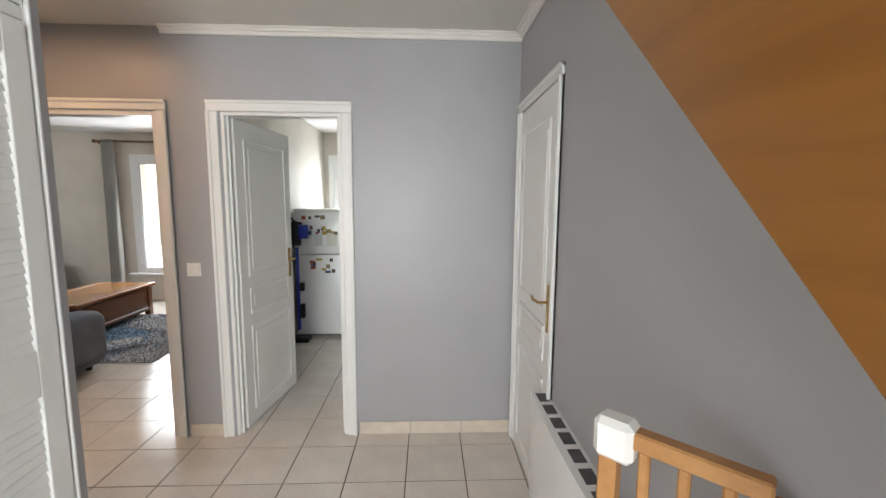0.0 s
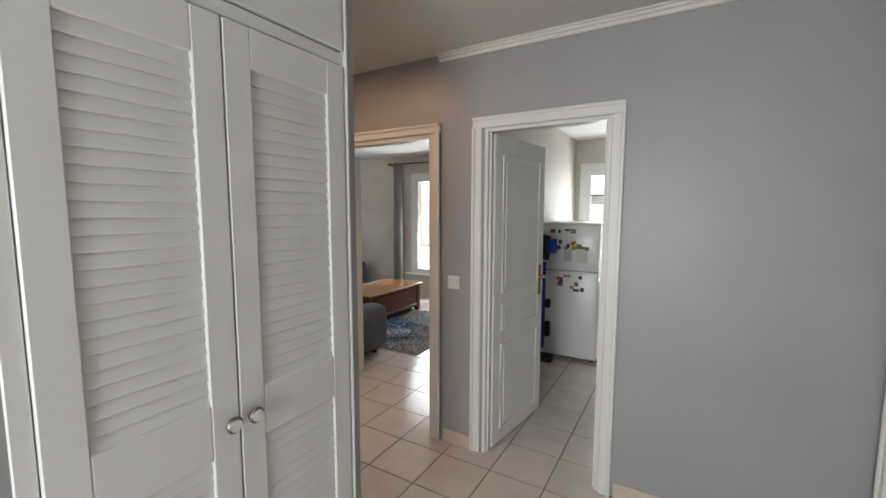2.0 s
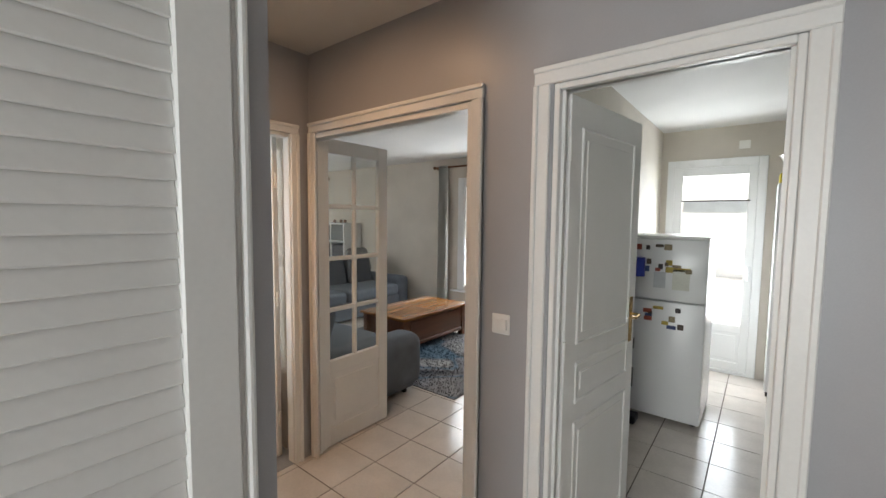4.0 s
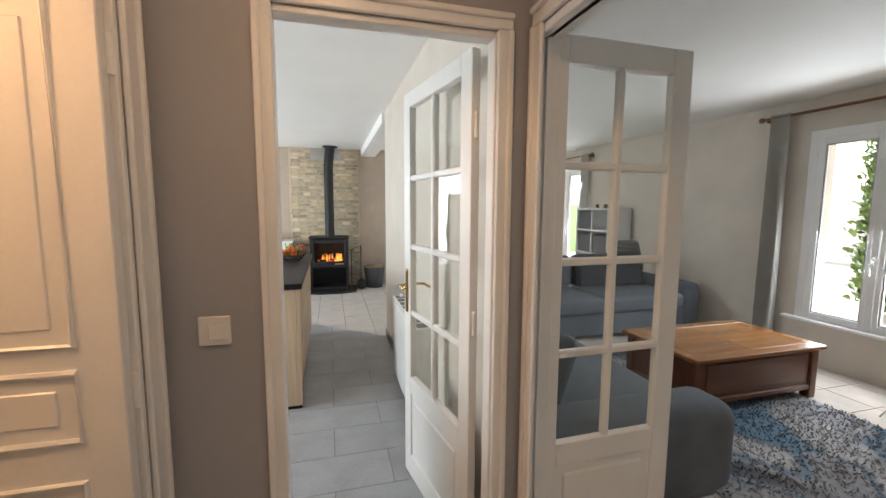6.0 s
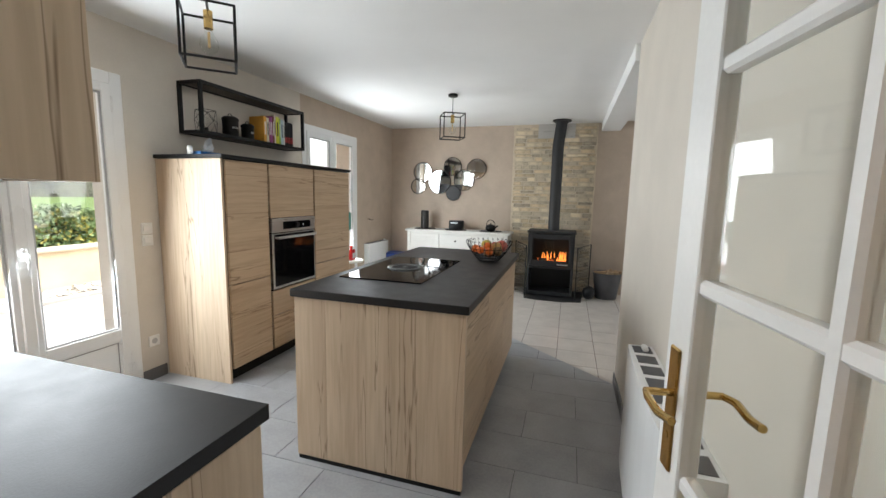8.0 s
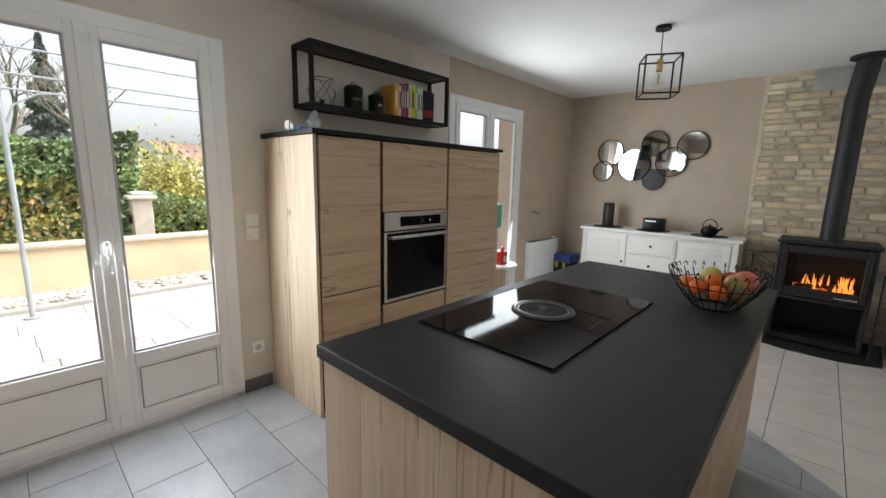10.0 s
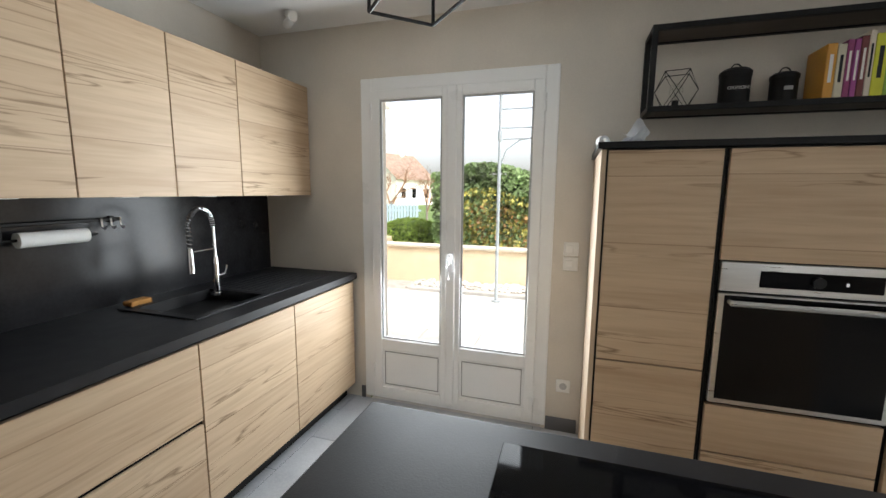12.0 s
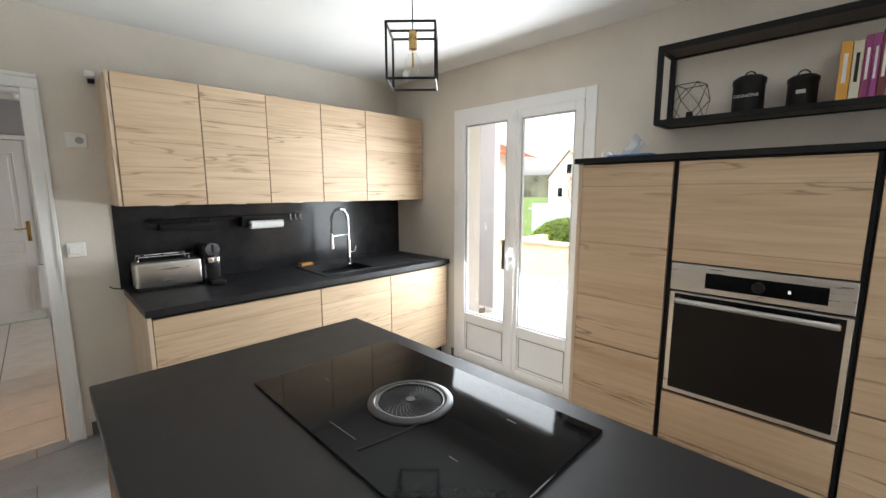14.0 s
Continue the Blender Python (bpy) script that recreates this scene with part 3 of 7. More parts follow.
def front(parent, name, material, x0, x1, y0, y1, z0, z1, label=""):
    return part(name, B().box(x0, x1, y0, y1, z0, z1, 0.0015), material, parent, label)


def tall_unit(x0, x1, fronts, label):
    """A tall unit whose fronts face the room along +y; fronts: (z0, z1)."""
    ob = thing("tall_cabinet", ((x0 + x1) / 2, -0.25, 0), label, "cabinet", "tall kitchen cabinets")
    part("body", B().box(x0 + 0.001, x1 - 0.001, SW + 0.005, 0.022, 0.10, 1.608), BLACK, ob)
    part("plinth", B().box(x0 + 0.001, x1 - 0.001, SW + 0.02, -0.02, 0, 0.10), BLACK, ob, "black plinth")
    for z0, z1 in fronts:
        front(ob, "door", OAKX, x0 + 0.014, x1 - 0.008, 0.024, 0.044, z0, z1)
    return ob


tall_unit(-6.882, -6.252, [(0.105, 0.722), (0.728, 1.602)], "tall light oak kitchen cabinet with black edges")
oven_unit = tall_unit(-6.252, -5.66, [(0.105, 0.38), (0.386, 0.588), (1.182, 1.602)], "tall light oak cabinet housing the oven")
narrow = tall_unit(-5.66, -5.235, [(0.105, 0.722), (0.728, 1.602)], "tall narrow light oak kitchen cabinet")
part("side_panel", B().box(-5.235, -5.215, SW + 0.005, 0.03, 0.0, 1.608, 0.001), OAKZ, narrow, "upright-grained end panel")
solid("worktop", B().box(-6.895, -5.2, SW + 0.004, 0.055, 1.610, 1.636, 0.002), BLACK, "thin black top board over the tall cabinets", "board", "thing")

oven = thing("oven", (-5.956, 0.03, 0.6), "stainless steel built-in oven with dark glass door", "oven")
part("control_panel", B().box(-6.24, -5.672, 0.024, 0.052, 1.062, 1.176, 0.002), STEEL, oven, "brushed steel control panel")
part("display", B().box(-6.17, -5.80, 0.052, 0.0545, 1.085, 1.148, 0.001), HOB, oven, "black glass display")
part("knob", B().cyl((-5.975, 0.054, 1.117), (-5.975, 0.074, 1.117), 0.02, seg=24), RUBBER, oven, "black turning knob", smooth=True)
part("display_text", B().box(-6.069, -6.061, 0.0545, 0.0552, 1.108, 1.12), glow("display_white", (0.9, 0.9, 0.95), 0.35), oven)
od = part("door", B().box(-6.24, -5.672, 0.024, 0.050, 0.602, 1.052, 0.003), STEEL, oven, "steel-framed oven door")
part("glass", B().box(-6.222, -5.692, 0.050, 0.0525, 0.622, 1.046, 0.001), OVENGLASS, od, "dark reflecting glass")
part("handle", B().tube([(-6.20, 0.052, 1.022), (-6.20, 0.088, 1.024), (-5.71, 0.088, 1.024), (-5.71, 0.052, 1.022)], 0.009).box(-6.21, -5.70, 0.082, 0.094, 1.012, 1.034, 0.004), STEEL, od, "steel bar handle", smooth=True)

island_x0, island_x1, island_y0, island_y1, IT = -6.512, -4.66, 0.988, 1.908, 0.915
solid("island_worktop", B().box(island_x0, island_x1, island_y0, island_y1, IT - 0.04, IT, 0.004, 2), TOP, "matt black stone-look island worktop", "worktop", "thing")
isl = thing("kitchen_island", (-5.58, 1.45, 0), "light oak kitchen island on a black plinth", "island")
part("body", B().box(island_x0 + 0.03, island_x1 - 0.042, island_y0 + 0.042, island_y1 - 0.052, 0.07, IT - 0.042), BLACK, isl)
part("plinth", B().box(island_x0 + 0.06, island_x1 - 0.05, island_y0 + 0.06, island_y1 - 0.07, 0, 0.07), BLACK, isl, "black plinth")
part("plinth_edge", B().box(island_x1 - 0.045, island_x1 - 0.018, island_y0 + 0.02, island_y1 - 0.02, 0.0, 0.022), BLACK, isl)
for k in range(5):
    y0 = island_y0 + 0.015 + k * 0.178
    part("end_board", B().box(island_x1 - 0.04, island_x1 - 0.015, y0, y0 + 0.1775, 0.024, IT - 0.042, 0.0008), OAKZ, isl)
for k in range(3):
    x0 = island_x0 + 0.02 + k * 0.597
    part("front", B().box(x0, x0 + 0.593, island_y1 - 0.05, island_y1 - 0.03, 0.09, IT - 0.062, 0.0015), OAKX, isl)
for k in range(3):
    x0 = island_x0 + 0.02 + k * 0.597
    part("front", B().box(x0, x0 + 0.593, island_y0 + 0.02, island_y0 + 0.04, 0.09, IT - 0.062, 0.0015), OAKX, isl)

hob = thing("cooktop", (-5.42, 1.31, IT), "black glass induction cooktop with a round central extractor", "cooktop")
part("glass", B().box(-5.83, -5.0, 1.062, 1.559, IT, IT + 0.007, 0.002), HOB, hob, "glossy black glass")
RIMM = mat("dull_rim_steel", (0.30, 0.30, 0.30), 0.35, metal=1.0, vary=0.08)
RINGM = mat("dark_ring_metal", (0.05, 0.05, 0.052), 0.35, metal=0.5, vary=0.1)
VX, VY = -5.407, 1.30
part("extractor_ring", B().lathe((VX, VY, IT + 0.007), [(0.115, 0), (0.115, 0.004), (0.108, 0.008), (0.098, 0.008), (0.092, 0.002)], 48), RINGM, hob, "dark steel ring", smooth=True)
part("extractor_rim", B().lathe((VX, VY, IT + 0.007), [(0.092, 0.001), (0.092, 0.006), (0.088, 0.006), (0.088, 0.001)], 48), RIMM, hob, "bright rim", smooth=True)
part("extractor_disc", B().cyl((VX, VY, IT + 0.0072), (VX, VY, IT + 0.0085), 0.084, seg=48), BLACK, hob)
VANE = mat("grey_vane_metal", (0.07, 0.07, 0.073), 0.4, metal=0.5, vary=0.1)
for k in range(36):
    a = 2 * math.pi * k / 36
    pts = [(VX + r * math.cos(a + 3.2 * r / 0.085 * 0.25), VY + r * math.sin(a + 3.2 * r / 0.085 * 0.25), IT + 0.0115) for r in (0.018, 0.04, 0.062, 0.084)]
    part("vane", B().tube(pts, 0.0011, 4), VANE, hob)
part("extractor_cap", B().cyl((VX, VY, IT + 0.009), (VX, VY, IT + 0.014), 0.012, seg=24), VANE, hob, "small round metal cap", smooth=True)
LINE = mat("engraved_line", (0.09, 0.09, 0.095), 0.5)
for x, y in ((-5.655, 1.391), (-5.658, 1.188), (-5.134, 1.396)):
    part("zone_mark", B().box(x - 0.013, x + 0.013, y - 0.001, y + 0.001, IT + 0.007, IT + 0.0074), LINE, hob)
part("cover_edge", B().tube([(-5.341, 1.505, IT + 0.0072), (-5.449, 1.500, IT + 0.0072)], 0.0013, 5), LINE, hob)
part("cover_edge", B().tube([(-5.364, 1.405, IT + 0.0072), (-5.423, 1.409, IT + 0.0072), (-5.450, 1.396, IT + 0.0072)], 0.0013, 5), LINE, hob)
part("cover_groove", B().tube([(-5.486, 1.520, IT + 0.0072), (-5.500, 1.441, IT + 0.0072), (-5.506, 1.360, IT + 0.0072)], 0.003, 5), BLACK, hob, "dark groove beside the extractor")

# base units along the hall wall
CT, CX = 0.885, -3.75
base_group = "base cabinets under the sink worktop"


def base_unit(y0, y1, fronts, label):
    ob = thing("base_cabinet", (-3.4, (y0 + y1) / 2, 0), label, "cabinet", base_group)
    part("body", B().box(-3.708, KW - 0.016, y0 + 0.001, y1 - 0.001, 0.10, 0.838), BLACK, ob)
    part("plinth", B().box(-3.66, KW - 0.016, y0 + 0.001, y1 - 0.001, 0, 0.10), BLACK, ob, "black plinth")
    for z0, z1 in fronts:
        front(ob, "drawer_front" if len(fronts) > 1 else "door", OAKY, -3.73, -3.71, y0 + 0.003, y1 - 0.003, z0, z1)
    return ob


drawers = base_unit(0.665, 1.605, [(0.105, 0.487), (0.507, 0.826)], "wide light oak drawer unit")
base_unit(0.078, 0.665, [(0.105, 0.826)], "light oak sink base cabinet")
base_unit(-0.54, 0.078, [(0.105, 0.826)], "light oak base cabinet beside the terrace door")
part("side_panel", B().box(-3.73, KW - 0.016, 1.606, 1.625, 0, 0.84, 0.001), OAKZ, drawers, "upright-grained end panel")
sy0, sy1, sx0, sx1 = 0.13, 0.55, -3.60, -3.22
wt = thing("kitchen_worktop", (-3.4, 0.5, CT), "matt black worktop with an inset sink", "worktop")
for q in ((CX, sx0, -0.552, 1.632), (sx1, KW - 0.014, -0.552, 1.632), (sx0, sx1, -0.552, sy0), (sx0, sx1, sy1, 1.632)):
    part("board", B().box(q[0], q[1], q[2], q[3], CT - 0.038, CT), TOP, wt)
sink = thing("sink", (-3.4, 0.3, CT), "black composite sink with a ribbed drainer", "sink")
bowl = B().box(sx0, sx0 + 0.012, sy0, sy1, CT - 0.17, CT + 0.006).box(sx1 - 0.012, sx1, sy0, sy1, CT - 0.17, CT + 0.006).box(sx0 + 0.012, sx1 - 0.012, sy0, sy0 + 0.012, CT - 0.17, CT + 0.006).box(sx0 + 0.012, sx1 - 0.012, sy1 - 0.012, sy1, CT - 0.17, CT + 0.006).box(sx0, sx1, sy0, sy1, CT - 0.182, CT - 0.17)
part("bowl", bowl, TOP, sink)
part("rim", B().box(sx0 - 0.03, sx0, -0.40, sy1 + 0.03, CT, CT + 0.007, 0.003).box(sx1, sx1 + 0.06, -0.40, sy1 + 0.03, CT, CT + 0.007, 0.003).box(sx0, sx1, sy1, sy1 + 0.03, CT, CT + 0.007, 0.003).box(sx0, sx1, sy0 - 0.03, sy0, CT, CT + 0.007, 0.003), TOP, sink)
part("drainer", B().box(sx0, sx1, -0.40, sy0 - 0.03, CT, CT + 0.004), TOP, sink)
for k in range(8):
    part("drainer_rib", B().box(sx0 + 0.02 + k * 0.045, sx0 + 0.032 + k * 0.045, -0.36, sy0 - 0.05, CT + 0.004, CT + 0.007, 0.001), TOP, sink)
part("drain", B().cyl((-3.41, 0.34, CT - 0.169), (-3.41, 0.34, CT - 0.166), 0.045, seg=20), STEEL, sink, "steel drain", smooth=True)

# wall units and back panel
edges = (1.630, 1.219, 0.831, 0.440, 0.055, -0.550)
for a, b_ in zip(edges, edges[1:]):
    ob = thing("wall_cabinet", (-3.25, (a + b_) / 2, 1.40), "light oak handleless wall cabinet over the black back panel", "cabinet", "wall cabinets")
    part("body", B().box(-3.393, KW - 0.014, b_ + 0.001, a - 0.001, 1.405, 2.095), mat("brown_carcass", (0.10, 0.075, 0.05), 0.6) if "brown_carcass" not in bpy.data.materials else bpy.data.materials["brown_carcass"], ob)
    part("door", B().box(-3.415, -3.395, b_ + 0.0025, a - 0.0025, 1.40, 2.10, 0.0015), OAKY, ob)
    if a > 1.6:
        first_wall = ob
    part("spot", B().box(-3.40, -3.36, (a + b_) / 2 - 0.035, (a + b_) / 2 + 0.035, 1.397, 1.404, 0.002), PLASTIC, ob, "small white under-cabinet light")
part("side_panel", B().box(-3.412, KW - 0.014, 1.631, 1.648, 1.40, 2.10, 0.001), OAKZ, first_wall, "upright-grained end panel")

# ---- kitchen: small things ----
solid("back_panel", B().box(KW - 0.022, KW - 0.0125, -0.545, 1.645, CT, 1.40), mat("black_back_panel", (0.016, 0.016, 0.018), 0.2, vary=0.25, scale=9, bump=0.06, fine=70, spec=0.28), "smooth black back panel behind the worktop", "panel", "thing")
rail = thing("utensil_rail", (-3.13, 0.98, 1.29), "black utensil rail with hooks on the back panel", "rail")
part("bar", B().box(-3.135, -3.115, 0.47, 1.49, 1.285, 1.30, 0.003), BLACK, rail)
for y in (0.50, 0.98, 1.46):
    part("bracket", B().box(-3.118, -3.1025, y - 0.012, y + 0.012, 1.278, 1.308, 0.002), BLACK, rail)
for y in (1.20, 1.13, 0.56, 0.52, 0.48):
    part("hook", B().tube([(-3.14, y, 1.30), (-3.142, y, 1.262), (-3.155, y, 1.252), (-3.165, y, 1.262)], 0.004, 6), STEEL if y < 0.6 else BLACK, rail)
part("spice_rack", B().box(-3.17, -3.112, 1.10, 1.42, 1.225, 1.24, 0.003).box(-3.17, -3.165, 1.10, 1.42, 1.24, 1.27, 0.002), BLACK, rail)
roll = thing("paper_roll", (-3.16, 0.76, 1.235), "white kitchen paper roll on a black holder", "paper roll")
part("paper", B().cyl((-3.165, 0.64, 1.235), (-3.165, 0.875, 1.235), 0.03, seg=24), mat("white_paper", (0.82, 0.82, 0.8), 0.9, vary=0.02), roll, smooth=True)
part("holder", B().cyl((-3.165, 0.60, 1.235), (-3.165, 0.93, 1.235), 0.006).box(-3.168, -3.1025, 0.915, 0.93, 1.225, 1.30, 0.002), BLACK, roll)

for g in (rail, roll):
    g.location.x += 0.045
tap = thing("kitchen_tap", (-3.35, 0.205, CT), "tall chrome tap with a spring spout", "tap")
tx, ty = -3.35, 0.205
part("body", B().cyl((tx, ty, CT), (tx, ty, CT + 0.012), 0.027, seg=24).cyl((tx, ty, CT + 0.012), (tx, ty, CT + 0.20), 0.016, seg=20), CHROME, tap, smooth=True)
part("column", B().cyl((tx, ty, CT + 0.2), (tx, ty, CT + 0.36), 0.009, seg=14), CHROME, tap, smooth=True)
arc = [(tx - 0.01 + 0.01 * math.cos(a), ty + 0.08 * (1 - math.cos(a)), CT + 0.36 + 0.095 * math.sin(a)) for a in [math.pi * k / 24 for k in range(25)]]
arc += [(tx - 0.02, ty + 0.16, CT + 0.36 - 0.02 * k) for k in range(1, 6)]
part("hose", B().tube(arc, 0.007, 8), RUBBER, tap, smooth=True)
coil = []
for k in range(len(arc) - 1):
    p, q = Vector(arc[k]), Vector(arc[k + 1])
    for s in range(6):
        a = s / 6 * 2 * math.pi
        c = p.lerp(q, s / 6)
        d = (q - p).normalized()
        side = d.cross(Vector((0.95, 0.1, 0.05))).normalized()
        coil.append(c + 0.012 * (math.cos(a) * side + math.sin(a) * side.cross(d)))
part("spring", B().tube(coil, 0.0022, 5), CHROME, tap, "chrome spring", smooth=True)
part("spray_head", B().cyl((tx - 0.02, ty + 0.16, CT + 0.265), (tx - 0.02, ty + 0.16, CT + 0.145), 0.013, 0.017, 16), CHROME, tap, smooth=True)
part("arm", B().tube([(tx, ty, CT + 0.245), (tx - 0.02, ty + 0.16, CT + 0.245)], 0.005, 8), CHROME, tap)
part("lever", B().tube([(tx, ty, CT + 0.10), (tx - 0.01, ty - 0.045, CT + 0.105), (tx - 0.015, ty - 0.06, CT + 0.15)], 0.007, 8), CHROME, tap, smooth=True)
solid("sponge", B().box(-3.20, -3.14, 0.44, 0.54, CT + 0.007, CT + 0.03, 0.004), mat("orange_sponge", (0.45, 0.22, 0.06), 0.9, bump=0.5), "small orange-brown sponge on the sink rim", "sponge", "thing")

toaster = thing("toaster", (-3.30, 1.42, CT), "long brushed steel toaster on the worktop", "toaster")
part("body", B().box(-3.38, -3.22, 1.235, 1.585, CT + 0.012, CT + 0.175, 0.018, 3), STEEL, toaster, smooth=True)
part("end_cap", B().box(-3.385, -3.215, 1.215, 1.24, CT + 0.008, CT + 0.17, 0.012, 2), RUBBER, toaster)
part("foot", B().box(-3.375, -3.225, 1.24, 1.58, CT, CT + 0.014), RUBBER, toaster)
part("slot", B().box(-3.315, -3.29, 1.27, 1.55, CT + 0.174, CT + 0.177), RUBBER, toaster)
part("slot", B().box(-3.275, -3.25, 1.27, 1.55, CT + 0.174, CT + 0.177), RUBBER, toaster)
part("bun_rack", B().tube([(-3.35, 1.30, CT + 0.176), (-3.35, 1.30, CT + 0.205), (-3.35, 1.56, CT + 0.205), (-3.35, 1.56, CT + 0.176)], 0.005).tube([(-3.25, 1.30, CT + 0.176), (-3.25, 1.30, CT + 0.205), (-3.25, 1.56, CT + 0.205), (-3.25, 1.56, CT + 0.176)], 0.005).box(-3.35, -3.25, 1.32, 1.34, CT + 0.2, CT + 0.208).box(-3.35, -3.25, 1.42, 1.44, CT + 0.2, CT + 0.208).box(-3.35, -3.25, 1.52, 1.54, CT + 0.2, CT + 0.208), CHROME, toaster, "steel bun rack")
part("lever", B().box(-3.32, -3.28, 1.19, 1.216, CT + 0.10, CT + 0.118, 0.004), RUBBER, toaster)
solid("power_cord", B().tube([(-3.12, 1.60, CT + 0.02), (-3.11, 1.64, CT + 0.006), (-3.12, 1.69, CT + 0.02), (-3.105, 1.70, CT + 0.03)], 0.004), RUBBER, "thin black power cord at the worktop's end", "cord", "thing")

cof = thing("coffee_machine", (-3.26, 1.13, CT), "black capsule coffee machine with chrome front", "coffee machine")
part("body", B().box(-3.30, -3.13, 1.075, 1.175, CT + 0.0, CT + 0.25, 0.012, 2), RUBBER, cof, smooth=True)
part("base", B().box(-3.42, -3.29, 1.08, 1.17, CT, CT + 0.035, 0.01, 2), RUBBER, cof, smooth=True)
part("drip_plate", B().cyl((-3.365, 1.125, CT + 0.035), (-3.365, 1.125, CT + 0.039), 0.042, seg=24), SATIN, cof, smooth=True)
part("head", B().cyl((-3.30, 1.125, CT + 0.222), (-3.335, 1.125, CT + 0.222), 0.042, seg=28), CHROME, cof, "round chrome head", smooth=True)
part("spout", B().box(-3.345, -3.295, 1.09, 1.16, CT + 0.12, CT + 0.175, 0.012, 2), CHROME, cof, "chrome coffee outlet", smooth=True)
part("handle", B().box(-3.35, -3.335, 1.12, 1.13, CT + 0.20, CT + 0.255, 0.003), RUBBER, cof)
part("tank", B().box(-3.20, -3.13, 1.178, 1.215, CT, CT + 0.20, 0.008), RUBBER, cof)


def plate(name, place, axis, out, label, category, w=0.08, h=0.08, knob="rocker"):
    ob = thing(name, place, label, category)
    x, y, z = place

    def slab(u, hh, d0, d1, bevel, du=0.0):
        b = B()
        if axis == "x":
            return b.box(x + out * d0, x + out * d1, y - u + du, y + u + du, z - hh, z + hh, bevel)
        return b.box(x - u + du, x + u + du, y + out * d0, y + out * d1, z - hh, z + hh, bevel)
    part("frame", slab(w / 2, h / 2, 0, 0.010, 0.004), PLASTIC, ob)
    if knob == "rocker":
        part("rocker", slab(w * 0.28, h * 0.28, 0.010, 0.019, 0.003, 0.008), PLASTIC, ob)
    if knob == "socket":
        b = B()
        c0, c1 = ((x, y + out * 0.009, z), (x, y + out * 0.011, z)) if axis == "y" else ((x + out * 0.009, y, z), (x + out * 0.011, y, z))
        part("well", b.cyl(c0, c1, 0.021, seg=24), mat("grey_socket", (0.5, 0.5, 0.5), 0.5) if "grey_socket" not in bpy.data.materials else bpy.data.materials["grey_socket"], ob)
        part("pin", B().cyl(c1, tuple(Vector(c1) + (Vector((0, out * 0.004, 0)) if axis == "y" else Vector((out * 0.004, 0, 0)))), 0.004, seg=8), STEEL, ob)
    if knob == "dial":
        c0, c1 = (x + out * 0.009, y - 0.012, z), (x + out * 0.03, y - 0.012, z)
        part("dial", B().cyl(c0, c1, 0.026, seg=24), PLASTIC, ob, smooth=True)
        part("dial_face", B().cyl(c1, (c1[0] + out * 0.002, c1[1], c1[2]), 0.019, seg=24), mat("grey_dial", (0.35, 0.36, 0.37), 0.5), ob)
    return ob


cof.location.x += 0.03
toaster.location.x += 0.09
toaster.location.y += 0.01
cof.location.y += 0.06
plate("thermostat", (KW - 0.012, 1.765, 1.765), "x", -1, "white room thermostat with a round dial on the kitchen wall", "thermostat", 0.095, 0.085, "dial")
plate("light_switch", (KW - 0.012, 1.825, 1.145), "x", -1, "white light switch beside the kitchen door", "switch", 0.085, 0.085)
plate("light_switch", (-5.119, SW, 1.115), "y", 1, "white double light switch beside the terrace door, upper half", "switch", 0.082, 0.08)
plate("light_switch", (-5.119, SW, 1.03), "y", 1, "white double light switch beside the terrace door, lower half", "switch", 0.082, 0.08)
plate("socket", (-5.114, SW, 0.29), "y", 1, "white wall socket low beside the terrace door", "socket", 0.082, 0.08, "socket")
plate("light_switch", (WW, 1.785, 1.098), "x", 1, "white light switch on the lilac wall by the kitchen door", "switch", 0.085, 0.085)
plate("light_switch", (-1.614, NW, 1.09), "y", -1, "white light switch between the two hall doors", "switch", 0.085, 0.085)
sens = thing("motion_detector", (-3.12, 1.66, 2.13), "small white corner detector beside the wall cabinets", "detector")
part("bracket", B().box(-3.13, -3.0925, 1.655, 1.685, 2.09, 2.12, 0.003), RUBBER, sens)
part("head", B().box(-3.17, -3.11, 1.655, 1.70, 2.11, 2.15, 0.012, 2), PLASTIC, sens, smooth=True)
sens.location.x += 0.045
vent = thing("ceiling_spot", (-3.5, -0.3, KC), "small white ceiling spot near the terrace door", "ceiling lamp")
part("base", B().cyl((-3.50, -0.30, KC - 0.03), (-3.50, -0.30, KC - 0.0005), 0.035, seg=20), PLASTIC, vent, smooth=True)
part("head", B().cyl((-3.54, -0.26, KC - 0.045), (-3.46, -0.31, KC - 0.06), 0.026, seg=16), PLASTIC, vent, smooth=True)


